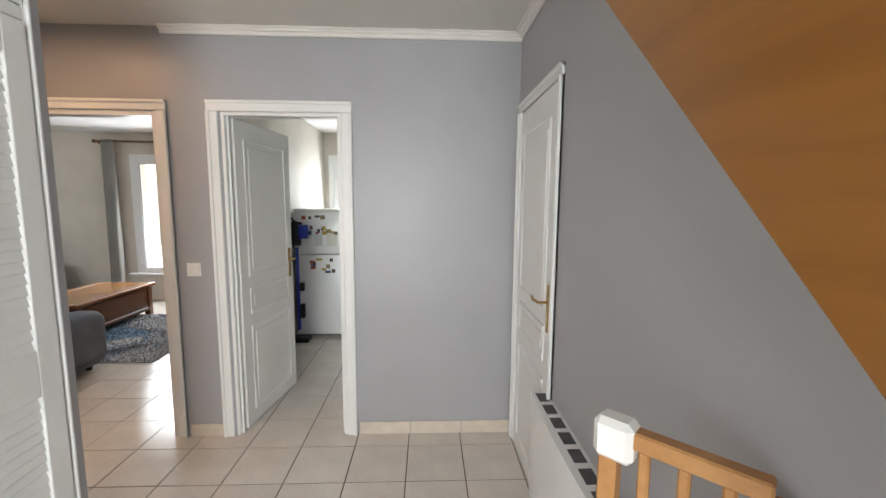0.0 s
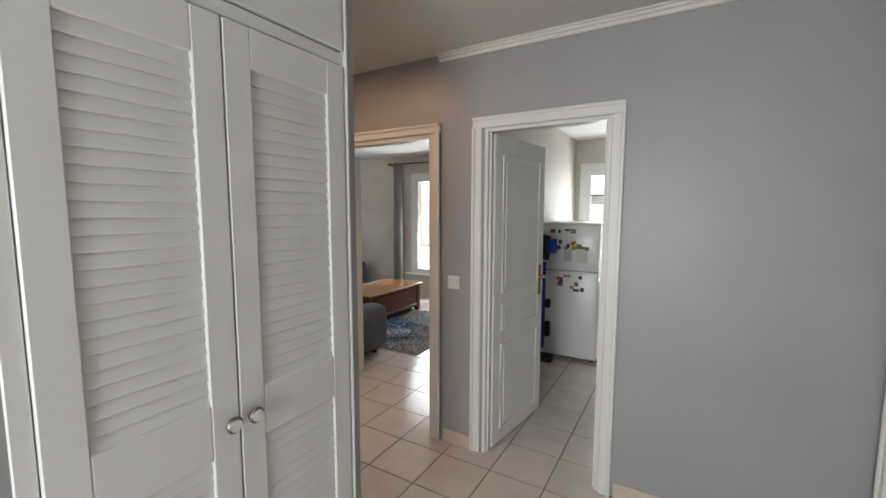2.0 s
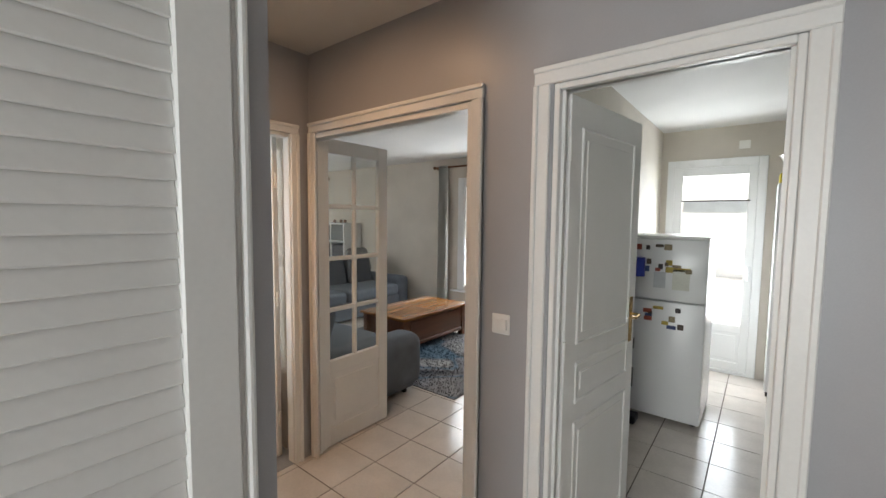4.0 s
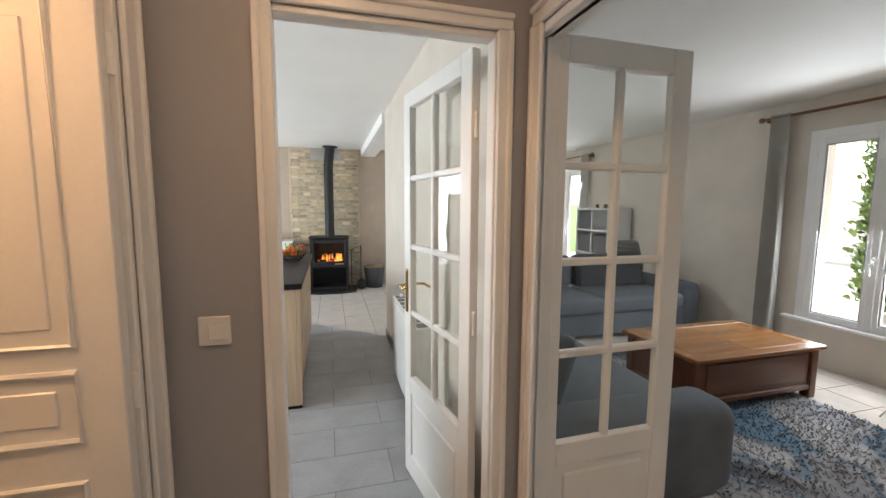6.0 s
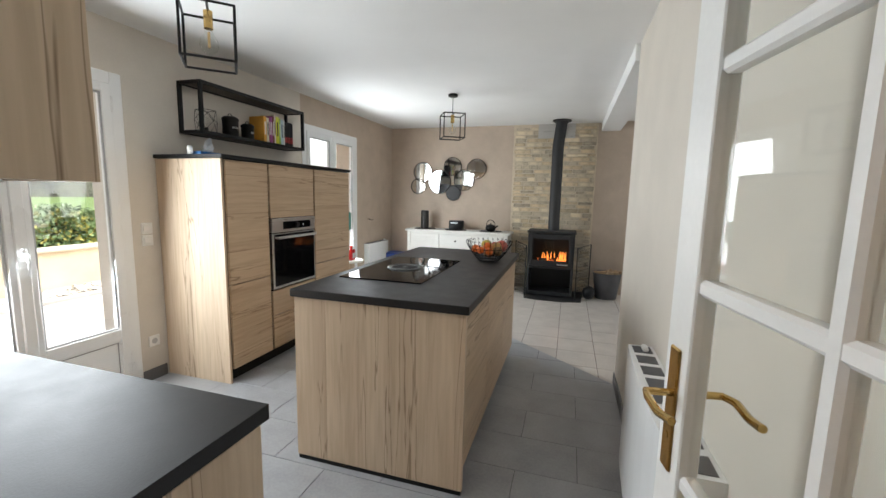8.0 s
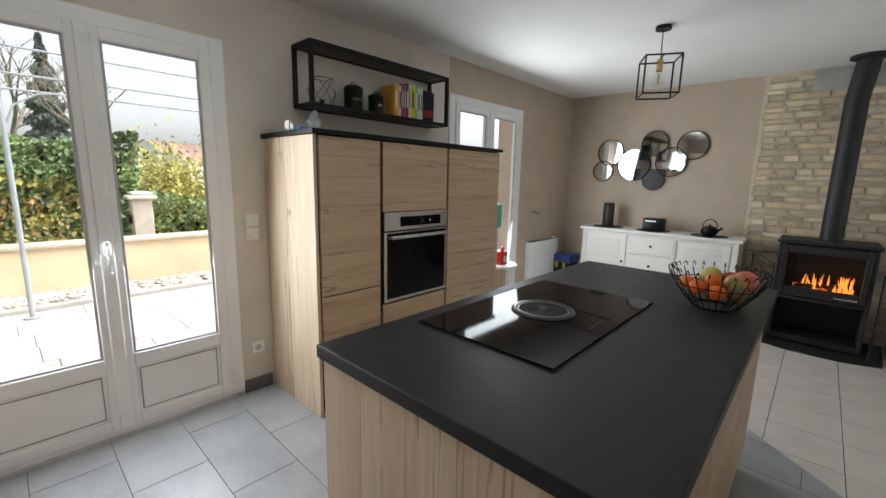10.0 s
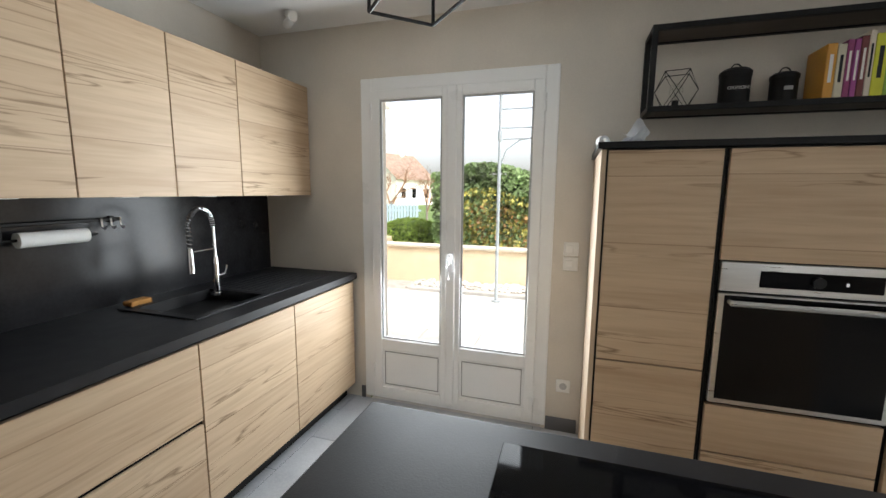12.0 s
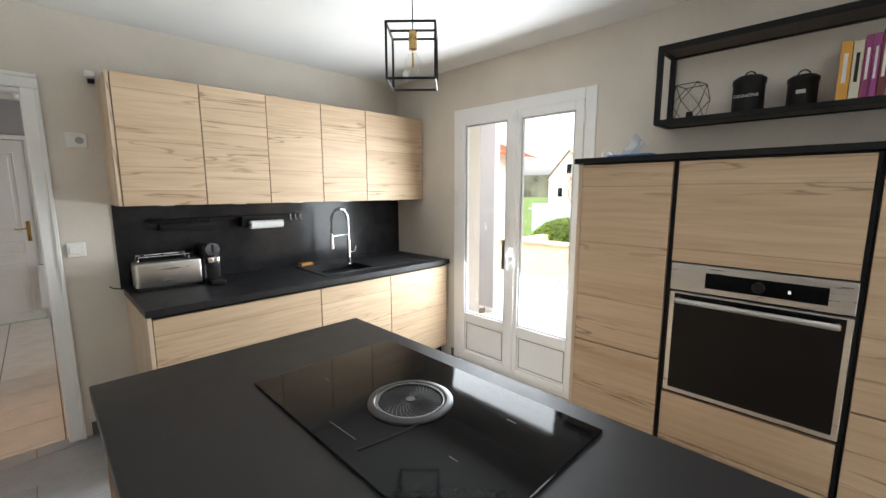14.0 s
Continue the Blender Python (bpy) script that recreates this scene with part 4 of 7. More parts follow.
def pendant(x, y, label, drop=0.21, turn=0.0, h=0.112):
    """A cube of black rods round a clear bulb, on a cord."""
    ob = thing("pendant_lamp", (x, y, KC), label, "pendant lamp", "cube pendant lamps", turn=turn)
    z1 = -drop
    z0 = z1 - 0.245
    r = 0.006
    part("ceiling_rose", B().cyl((0, 0, -0.025), (0, 0, -0.0005), 0.05, seg=28), BLACK, ob, smooth=True, local=True)
    part("cord", B().cyl((0, 0, z1), (0, 0, -0.02), 0.003, seg=8), BLACK, ob, local=True)
    for z in (z0, z1):
        for a, b_ in (((-h, -h), (h, -h)), ((h, -h), (h, h)), ((h, h), (-h, h)), ((-h, h), (-h, -h))):
            part("rod", B().cyl((*a, z), (*b_, z), r, seg=6), BLACK, ob, local=True)
    part("cross_rod", B().cyl((-h, 0, z1), (h, 0, z1), r, seg=6), BLACK, ob, local=True)
    for a in ((-h, -h), (h, -h), (h, h), (-h, h)):
        part("upright_rod", B().cyl((*a, z0), (*a, z1), r, seg=6), BLACK, ob, local=True)
    part("lamp_holder", B().cyl((0, 0, z1 - 0.085), (0, 0, z1 - 0.005), 0.02, seg=20), BRASS, ob, "brass lamp holder", smooth=True, local=True)
    bl = part("bulb", B().lathe((0, 0, z1 - 0.085), [(0.014, 0), (0.018, -0.02), (0.038, -0.05), (0.043, -0.075), (0.034, -0.1), (0.014, -0.115), (0.0, -0.118)], 20), DOORGLASS, ob, "clear glass bulb", smooth=True, local=True)
    bl.visible_shadow = False
    part("filament", B().cyl((0, 0, z1 - 0.17), (0, 0, z1 - 0.10), 0.006, seg=8), mat("amber", (0.7, 0.5, 0.25), 0.3) if "amber" not in bpy.data.materials else bpy.data.materials["amber"], ob, local=True)
    return ob


pendant(-4.625, 0.60, "black cube-frame pendant lamp over the kitchen aisle", 0.215, 44)
pendant(-7.30, 1.05, "black cube-frame pendant lamp over the dining area", 0.21, 28)

# shelf above the tall units, and what stands on it
SX0, SX1, SY, SZ0, SZ1 = -6.655, -5.425, -0.35, 1.825, 2.185
shelf = thing("wall_shelf", (-6.0, -0.45, SZ0), "black metal frame wall shelf with dark wooden boards", "shelf")
r = 0.012
BOARD = wood("dark_shelf_wood", (0.075, 0.055, 0.042), (0.045, 0.032, 0.025), "x", 0.5, 0.2)
for z in (SZ0, SZ1):
    for y in (SW + r, SY):
        part("long_rod", B().box(SX0, SX1, y - r, y + r, z - r, z + r, 0.001), BLACK, shelf)
    for x in (SX0 + r, SX1 - r):
        part("short_rod", B().box(x - r, x + r, SW + 2 * r, SY - r, z - r, z + r), BLACK, shelf)
    part("board", B().box(SX0 + 2 * r, SX1 - 2 * r, SW + 2 * r, SY - r, z - 0.006, z + 0.010), BOARD, shelf, "dark wooden board")
for x in (SX0 + r, SX1 - r):
    for y in (SW + r, SY):
        part("upright", B().box(x - r, x + r, y - r, y + r, SZ0 + r, SZ1 - r), BLACK, shelf)
zb = SZ0 + 0.010
cand = thing("wire_lamp", (-5.56, -0.44, zb), "small black wire cage lamp with a clear bulb", "lamp")
ring = lambda rr, z, off=0: [(-5.56 + rr * math.cos(off + k * math.pi / 2), -0.44 + rr * math.sin(off + k * math.pi / 2), zb + z) for k in range(4)]
r0, r1, r2 = ring(0.072, 0.003, 0.6), ring(0.092, 0.085, 0.6 + math.pi / 4), ring(0.072, 0.17, 0.6)
for rg in (r0, r2):
    part("wire_ring", B().tube(rg, 0.0022, 5, closed=True), BLACK, cand)
for k in range(4):
    part("wire", B().tube([r0[k], r1[k], r2[k]], 0.002, 5), BLACK, cand)
    part("wire", B().tube([r0[(k + 1) % 4], r1[k], r2[(k + 1) % 4]], 0.002, 5), BLACK, cand)
part("base", B().cyl((-5.56, -0.44, zb), (-5.56, -0.44, zb + 0.008), 0.036, seg=20).cyl((-5.56, -0.44, zb + 0.008), (-5.56, -0.44, zb + 0.04), 0.015, seg=16), RUBBER, cand, smooth=True)
cb = part("bulb", B().lathe((-5.56, -0.44, zb + 0.04), [(0.012, 0), (0.02, 0.015), (0.033, 0.04), (0.03, 0.065), (0.015, 0.08), (0.0, 0.083)], 20), DOORGLASS, cand, "clear glass bulb", smooth=True)
cb.visible_shadow = False
for x, rr, hh, lab in ((-5.80, 0.062, 0.165, "tall black enamel storage canister"), (-5.99, 0.052, 0.135, "short black enamel storage canister")):
    can = thing("canister", (x, -0.44, zb), lab, "canister", "black canisters")
    part("body", B().lathe((x, -0.44, zb), [(0, 0), (rr, 0), (rr, hh * 0.82), (rr + 0.002, hh * 0.84)], 28), BLACK, can, smooth=True)
    part("lid", B().lathe((x, -0.44, zb), [(rr + 0.003, hh * 0.8), (rr + 0.003, hh * 0.92), (rr * 0.8, hh), (0, hh)], 28), BLACK, can, smooth=True)
    part("handle", B().tube([(x + 0.022 * math.cos(a), -0.44, zb + hh - 0.002 + 0.026 * math.sin(a)) for a in [math.pi * q / 10 for q in range(11)]], 0.003, 6), BLACK, can, "wire lid handle", smooth=True)
    if hh > 0.15:
        word = bpy.data.curves.new("lettering", "FONT")
        word.body, word.size, word.extrude, word.align_x = "OIGNONS", 0.02, 0.0006, "CENTER"
        word.materials.append(mat("pale_print", (0.6, 0.6, 0.58), 0.6))
        w_ob = new("lettering", word)
        w_ob.parent = can
        w_ob.matrix_parent_inverse = can.matrix_basis.inverted()
        w_ob.matrix_basis = pose(x, -0.44 + rr + 0.0015, zb + hh * 0.40, 90, 0, 180)
    else:
        part("label", B().box(x - 0.016, x + 0.016, -0.44 + rr - 0.002, -0.44 + rr + 0.001, zb + hh * 0.40, zb + hh * 0.52), mat("grey_print", (0.4, 0.4, 0.4), 0.6) if "grey_print" not in bpy.data.materials else bpy.data.materials["grey_print"], can, "pale lettering band")
random.seed(4)
bx = -6.10
PRINT = mat("book_print", (0.75, 0.73, 0.68), 0.6)
for w, h, d, col, lab in ((0.035, 0.225, 0.15, (0.62, 0.30, 0.04), "orange spiral-bound cookbook standing on the shelf"), (0.03, 0.22, 0.15, (0.60, 0.55, 0.42), "cream spiral-bound cookbook standing on the shelf"), (0.022, 0.235, 0.15, (0.25, 0.03, 0.13), "purple cookbook standing on the shelf"), (0.02, 0.235, 0.15, (0.30, 0.05, 0.22), "violet cookbook standing on the shelf"), (0.024, 0.245, 0.15, (0.16, 0.03, 0.03), "dark red cookbook standing on the shelf"), (0.02, 0.265, 0.15, (0.70, 0.62, 0.50), "tall cream cookbook standing on the shelf"), (0.042, 0.25, 0.15, (0.62, 0.62, 0.03), "yellow cookbook standing on the shelf"), (0.022, 0.24, 0.15, (0.30, 0.48, 0.08), "green cookbook standing on the shelf"), (0.032, 0.235, 0.15, (0.42, 0.56, 0.62), "pale blue cookbook standing on the shelf"), (0.022, 0.235, 0.15, (0.65, 0.65, 0.62), "white cookbook standing on the shelf")):
    bk = thing("book", (bx, -0.44, zb), lab, "book", "cookbooks on the wall shelf")
    col_m = mat(lab.replace(" ", "_").replace("-", "_"), col, 0.45, vary=0.05)
    y0, y1 = -0.52, -0.36
    part("cover", B().box(bx - w, bx, y0, y1, zb, zb + h, 0.002), col_m, bk)
    part("pages", B().box(bx - w + 0.003, bx - 0.003, y0 - 0.001, y1 - 0.004, zb + 0.004, zb + h + 0.0005), PRINT, bk, "paper pages")
    part("spine_title", B().box(bx - w * 0.68, bx - w * 0.32, y1, y1 + 0.0006, zb + h * 0.3, zb + h * 0.8), PRINT if sum(col) < 1.2 else RUBBER, bk)
    bx -= w + 0.0015
boxset = thing("box_set", (bx - 0.07, -0.44, zb), "black slipcase of slim volumes with red marks", "books")
part("case", B().box(bx - 0.15, bx - 0.008, -0.53, -0.40, zb, zb + 0.235, 0.002), RUBBER, boxset)
for k in range(6):
    part("volume", B().box(bx - 0.028 - k * 0.022, bx - 0.012 - k * 0.022, -0.40, -0.375, zb + 0.006, zb + 0.225, 0.002), RUBBER, boxset)
    part("red_mark", B().box(bx - 0.025 - k * 0.022, bx - 0.015 - k * 0.022, -0.375, -0.3745, zb + 0.03, zb + 0.085), mat("red_print", (0.5, 0.03, 0.03), 0.5) if "red_print" not in bpy.data.materials else bpy.data.materials["red_print"], boxset)

tape = solid("tape_roll", B().lathe((-5.235, -0.25, 1.667), [(0.018, -0.012), (0.031, -0.012), (0.031, 0.012), (0.018, 0.012), (0.018, -0.012)], 24, pose(0, 0, 0, 90, 0, 35)), PLASTIC, "small white tape roll on the tall cabinets", "tape roll", "thing", True)
tb_ = thing("tissue_box", (-5.36, -0.24, 1.637), "flat blue tissue box with a white tissue standing out", "tissue box")
part("box", B().box(-5.48, -5.26, -0.30, -0.18, 1.637, 1.662, 0.003), mat("blue_card", (0.03, 0.16, 0.42), 0.5, vary=0.15, scale=20), tb_)
tis = B()
grid = [[tis.bm.verts.new((-5.42 + 0.012 * a + 0.012 * math.sin(b_ * 1.3), -0.24 + 0.016 * math.sin(a * 1.1) + 0.012 * math.sin(b_ + a * 0.6), 1.660 + b_ * (0.012 + 0.006 * math.sin(a * 0.7)))) for b_ in range(7)] for a in range(9)]
for a in range(8):
    for b_ in range(6):
        tis.bm.faces.new((grid[a][b_], grid[a + 1][b_], grid[a + 1][b_ + 1], grid[a][b_ + 1]))
bmesh.ops.solidify(tis.bm, geom=tis.bm.faces[:], thickness=0.0015)
part("tissue", tis, mat("white_tissue", (0.82, 0.83, 0.84), 0.9, vary=0.04), tb_, "crumpled white tissue", smooth=True)

# panel heater beside the kitchen door


def heater(place, length, h, axis, out, label, slots=7, depth=0.075):
    """A white electric panel heater with slots in its top, bowed front."""
    x, y, z = place
    ob = thing("panel_heater", place, label, "heater")
    b = B()
    n = 8
    if axis == "x":
        outline = [(x, y)] + [(x + length * k / n, y + out * (depth - 0.018 * (2 * k / n - 1) ** 2)) for k in range(n + 1)] + [(x + length, y)]
    else:
        outline = [(x, y)] + [(x + out * (depth - 0.018 * (2 * k / n - 1) ** 2), y + length * k / n) for k in range(n + 1)] + [(x, y + length)]
    part("body", b.prism(outline, z, z + h), ENAMEL, ob)
    s = length / slots
    dark = bpy.data.materials.get("heater_slot") or mat("heater_slot", (0.08, 0.08, 0.085), 0.5)
    for k in range(slots):
        g = B()
        if axis == "x":
            g.box(x + s * (k + 0.15), x + s * (k + 0.85), y + out * 0.014, y + out * (depth - 0.03), z + h, z + h + 0.002)
        else:
            g.box(x + out * 0.014, x + out * (depth - 0.03), y + s * (k + 0.15), y + s * (k + 0.85), z + h, z + h + 0.002)
        part("slot", g, dark, ob)
    t = B()
    t.box(x + 0.03, x + 0.09, y + out * 0.03, y + out * 0.055, z + h, z + h + 0.02, 0.006) if axis == "x" else t.box(x + out * 0.03, x + out * 0.055, y + 0.03, y + 0.09, z + h, z + h + 0.02, 0.006)
    part("control_knob", t, PLASTIC, ob)
    return ob


heater((-5.0, KN, 0.14), 0.95, 0.58, "x", -1, "white electric panel heater beside the kitchen door", 8, 0.12)
heater((-9.0, SW, 0.16), 0.66, 0.50, "x", 1, "white electric panel heater under the tan wall", 6, 0.10)

# round mirrors
random.seed(2)
for y, z, rad in ((-0.005, 1.758, 0.156), (0.284, 1.606, 0.189), (0.497, 1.845, 0.146), (0.883, 1.81, 0.156), (0.684, 1.635, 0.165), (0.518, 1.433, 0.123), (-0.08, 1.53, 0.125)):
    mir = thing("round_mirror", (FAR + 0.02, y, z), "round mirror in a thin black frame on the tan wall", "mirror", "cluster of round mirrors")
    turn = pose(0, 0, 0, 0, 90, 0)
    part("frame", B().lathe((FAR + 0.002, y, z), [(rad - 0.008, 0), (rad, 0), (rad, 0.025), (rad - 0.008, 0.025), (rad - 0.008, 0.012)], 48, turn), BLACK, mir, smooth=True)
    part("glass", B().cyl((FAR + 0.003, y, z), (FAR + 0.014, y, z), rad - 0.008, seg=48), MIRROR, mir, "mirror glass")

# sideboard and what stands on it
CREAMWOOD = mat("worn_white_wood", (0.76, 0.75, 0.71), 0.5, vary=0.02, scale=6, bump=0.15, fine=60, stretch=(1, 1, 3))
side = thing("sideboard", (-9.08, 0.68, 0), "white painted wooden sideboard with drawers and louvred doors", "sideboard")
fx, y0, y1, hz = -8.88, -0.10, 1.47, 0.865
part("top", B().box(-9.30, fx + 0.02, y0 - 0.03, y1 + 0.03, hz - 0.03, hz, 0.004), CREAMWOOD, side)
part("body", B().box(-9.29, fx - 0.02, y0, y1, 0.08, hz - 0.03, 0.003), CREAMWOOD, side)
for y in (y0, y1 - 0.05):
    part("leg", B().box(fx - 0.06, fx - 0.01, y, y + 0.05, 0, hz - 0.03, 0.003), CREAMWOOD, side)
for a, b_, kind in ((y0 + 0.06, 0.42, "door"), (0.95, y1 - 0.06, "door")):
    d = part("door", B().box(fx - 0.02, fx - 0.002, a, b_, 0.12, hz - 0.06, 0.003), CREAMWOOD, side)
    for k in range(18):
        z = 0.20 + k * 0.031
        part("slat", B().box(fx - 0.003, fx + 0.004, a + 0.07, b_ - 0.07, z, z + 0.024, 0.002, turn=pose(0, 0, 0, 0, 14, 0)), CREAMWOOD, d)
    kb = b_ - 0.03 if a < 0.3 else a + 0.03
    part("knob", B().ball((fx + 0.012, kb, 0.5), 0.014), SATIN, d, "dark round knob", smooth=True)
for z0, z1 in ((0.12, 0.36), (0.37, 0.60), (0.61, hz - 0.06)):
    d = part("drawer", B().box(fx - 0.02, fx - 0.002, 0.44, 0.93, z0, z1, 0.003).box(fx - 0.004, fx + 0.003, 0.46, 0.91, z0 + 0.02, z1 - 0.02, 0.003), CREAMWOOD, side)
    part("knob", B().ball((fx + 0.014, 0.685, (z0 + z1) / 2), 0.014), SATIN, d, "dark round knob", smooth=True)
for y in (0.13, 0.64, 1.18):
    solid("placemat", B().cyl((-9.06, y, hz), (-9.06, y, hz + 0.005), 0.17, seg=36), BLACK, "round black placemat on the sideboard", "placemat", "thing", True)
solid("speaker", B().lathe((-9.08, 0.12, hz + 0.005), [(0, 0), (0.06, 0), (0.062, 0.01), (0.062, 0.27), (0.055, 0.28), (0, 0.28)], 32), SATIN, "black cylindrical lamp on a placemat", "lamp", "thing", True)
rad_ = thing("radio", (-9.06, 0.64, hz + 0.005), "small black tabletop radio on a placemat", "radio")
part("case", B().box(-9.13, -8.99, 0.54, 0.75, hz + 0.005, hz + 0.145, 0.012, 2), RUBBER, rad_, smooth=True)
part("display", B().box(-8.99, -8.9885, 0.57, 0.68, hz + 0.105, hz + 0.118), glow("pale_display", (0.75, 0.8, 0.85), 0.35), rad_, "pale display")
pot = thing("teapot", (-9.06, 1.18, hz + 0.005), "black cast iron teapot on a placemat", "teapot")
part("body", B().lathe((-9.06, 1.18, hz + 0.005), [(0, 0), (0.05, 0), (0.075, 0.03), (0.08, 0.05), (0.066, 0.085), (0.035, 0.1), (0, 0.102)], 28), BLACK, pot, smooth=True)
part("lid_knob", B().ball((-9.06, 1.18, hz + 0.115), 0.012), BLACK, pot, smooth=True)
part("spout", B().cyl((-9.06, 1.24, hz + 0.05), (-9.06, 1.29, hz + 0.095), 0.014, 0.009, 12), BLACK, pot, smooth=True)
part("handle", B().tube([(-9.06, 1.18 + 0.065 * math.cos(a), hz + 0.09 + 0.085 * math.sin(a)) for a in [math.pi * k / 14 for k in range(15)]], 0.005), BLACK, pot, smooth=True)

# stove
IRON = mat("black_cast_iron", (0.016, 0.016, 0.017), 0.55, vary=0.15, scale=14, bump=0.25, fine=150)
stove = thing("wood_stove", (-9.0, 2.10, 0), "black cast iron wood stove with a burning fire", "stove")
s0, s1, sx = 1.77, 2.40, -8.80
part("side", B().box(-9.22, sx, s0, s0 + 0.03, 0.02, 0.90, 0.006), IRON, stove)
part("side", B().box(-9.22, sx, s1 - 0.03, s1, 0.02, 0.90, 0.006), IRON, stove)
part("back", B().box(-9.22, -9.19, s0 + 0.03, s1 - 0.03, 0.02, 0.90), IRON, stove)
part("top", B().box(-9.23, sx + 0.02, s0 - 0.015, s1 + 0.015, 0.90, 0.93, 0.008), IRON, stove)
part("shelf", B().box(-9.19, sx, s0 + 0.03, s1 - 0.03, 0.40, 0.43, 0.004), IRON, stove)
part("foot_plate", B().box(-9.19, sx, s0 + 0.03, s1 - 0.03, 0.02, 0.07, 0.004), IRON, stove)
dr = part("door", B().box(sx - 0.01, sx + 0.02, s0 + 0.03, s0 + 0.07, 0.44, 0.89, 0.006).box(sx - 0.01, sx + 0.02, s1 - 0.07, s1 - 0.03, 0.44, 0.89, 0.006).box(sx - 0.01, sx + 0.02, s0 + 0.07, s1 - 0.07, 0.82, 0.89, 0.006).box(sx - 0.01, sx + 0.02, s0 + 0.07, s1 - 0.07, 0.44, 0.52, 0.006), IRON, stove, "framed glass door")
gl = part("glass", B().box(sx + 0.002, sx + 0.006, s0 + 0.07, s1 - 0.07, 0.52, 0.82), DOORGLASS, dr, "stove glass")
gl.visible_shadow = False
part("handle", B().tube([(sx + 0.02, s1 - 0.22, 0.475), (sx + 0.05, s1 - 0.22, 0.475), (sx + 0.05, s1 - 0.08, 0.475)], 0.008), STEEL, dr)
BARK = wood("charred_log", (0.09, 0.05, 0.03), (0.03, 0.02, 0.015), "y")
for k, (yy, zz) in enumerate(((1.95, 0.46), (2.05, 0.475), (2.16, 0.50))):
    part("log", B().cyl((-8.98 + 0.04 * k, 1.92, zz), (-8.95 - 0.03 * k, 2.28, zz + 0.02), 0.035, seg=10), BARK, stove)
fl = B()
random.seed(7)
for k in range(42):
    c = Vector((-8.93 + random.uniform(-0.08, 0.04), random.uniform(1.94, 2.28) if k < 20 else random.gauss(2.23, 0.035), 0.50))
    hgt = random.uniform(0.03, 0.14)
    fl.cyl(c, c + Vector((random.uniform(-0.02, 0.02), random.uniform(-0.03, 0.03), hgt)), random.uniform(0.006, 0.014), 0.001, 7)
part("flames", fl, glow("fire", (1.0, 0.30, 0.05), 1.9), stove, "orange flames")["kind"] = "stuff"
emb = B()
for k in range(40):
    emb.ball((-8.93 + random.uniform(-0.09, 0.07), random.uniform(1.90, 2.30), 0.495 + random.uniform(0, 0.03)), random.uniform(0.008, 0.018), (1, 1, 0.6), 6)
part("embers", emb, glow("ember_red", (0.9, 0.16, 0.02), 0.7), stove, "glowing embers")["kind"] = "stuff"
part("flue", B().cyl((-9.0, 2.10, 0.93), (-9.0, 2.10, 2.13), 0.077, seg=32).cyl((-9.0, 2.10, 2.115), (-9.0, 2.135, 2.445), 0.0765, seg=32), IRON, stove, "black stove pipe", smooth=True)
part("flue_collar", B().cyl((-9.0, 2.135, KC - 0.02), (-9.0, 2.135, KC - 0.001), 0.125, seg=32), IRON, stove, smooth=True)
solid("flue_shield", B().box(FAR + 0.03, FAR + 0.034, 1.80, 2.32, 2.25, KC - 0.002), STEEL, "grey metal shield behind the stove pipe", "plate", "thing")
solid("hearth_plate", B().prism([(-9.27, 1.70), (-8.62, 1.76), (-8.56, 1.95), (-8.56, 2.28), (-8.64, 2.52), (-9.27, 2.56)], 0, 0.008), IRON, "black steel floor plate under the stove", "plate", "thing")
guard = thing("fire_guard", (-8.75, 2.45, 0), "dark mesh fire guard on both sides of the stove", "fire guard")
for a, b_ in (((-8.72, 2.44), (-8.98, 2.62)), ((-8.72, 1.76), (-8.98, 1.58))):
    part("frame", B().tube([(*a, 0.01), (*a, 0.72), (*b_, 0.76), (*b_, 0.01)], 0.008), IRON, guard)
    for k in range(1, 12):
        p = Vector(a).lerp(Vector(b_), k / 12)
        part("wire", B().cyl((p.x, p.y, 0.01), (p.x, p.y, 0.72 + 0.04 * k / 12), 0.0018, seg=5), IRON, guard)
    for k in range(1, 16):
        part("wire", B().cyl((*a, 0.045 * k), (*b_, 0.047 * k), 0.0018, seg=5), IRON, guard)
bas = thing("log_bucket", (-9.05, 2.86, 0), "dark grey metal bucket filled with split firewood", "bucket")
part("pail", B().lathe((-9.05, 2.86, 0), [(0, 0.004), (0.14, 0.004), (0.19, 0.36), (0.198, 0.365), (0.192, 0.37), (0.182, 0.35)], 28), mat("grey_zinc", (0.09, 0.09, 0.095), 0.45, metal=0.3, vary=0.12), bas, smooth=True)
LOG = wood("split_firewood", (0.55, 0.38, 0.22), (0.32, 0.2, 0.11), "y")
for k in range(9):
    a = k * 0.7
    part("log", B().cyl((-9.05 + 0.10 * math.cos(a), 2.86 + 0.10 * math.sin(a) - 0.08, 0.32 + 0.012 * (k % 4)), (-9.05 + 0.10 * math.cos(a + 2), 2.86 + 0.10 * math.sin(a + 2) + 0.08, 0.36 + 0.012 * (k % 3)), 0.028, seg=7), LOG, bas)
solid("dark_bag", B().ball((-8.85, 2.62, 0.10), 0.1, (1.1, 0.9, 0.95), 14), RUBBER, "small dark bag on the floor beside the stove", "bag", "thing", True)

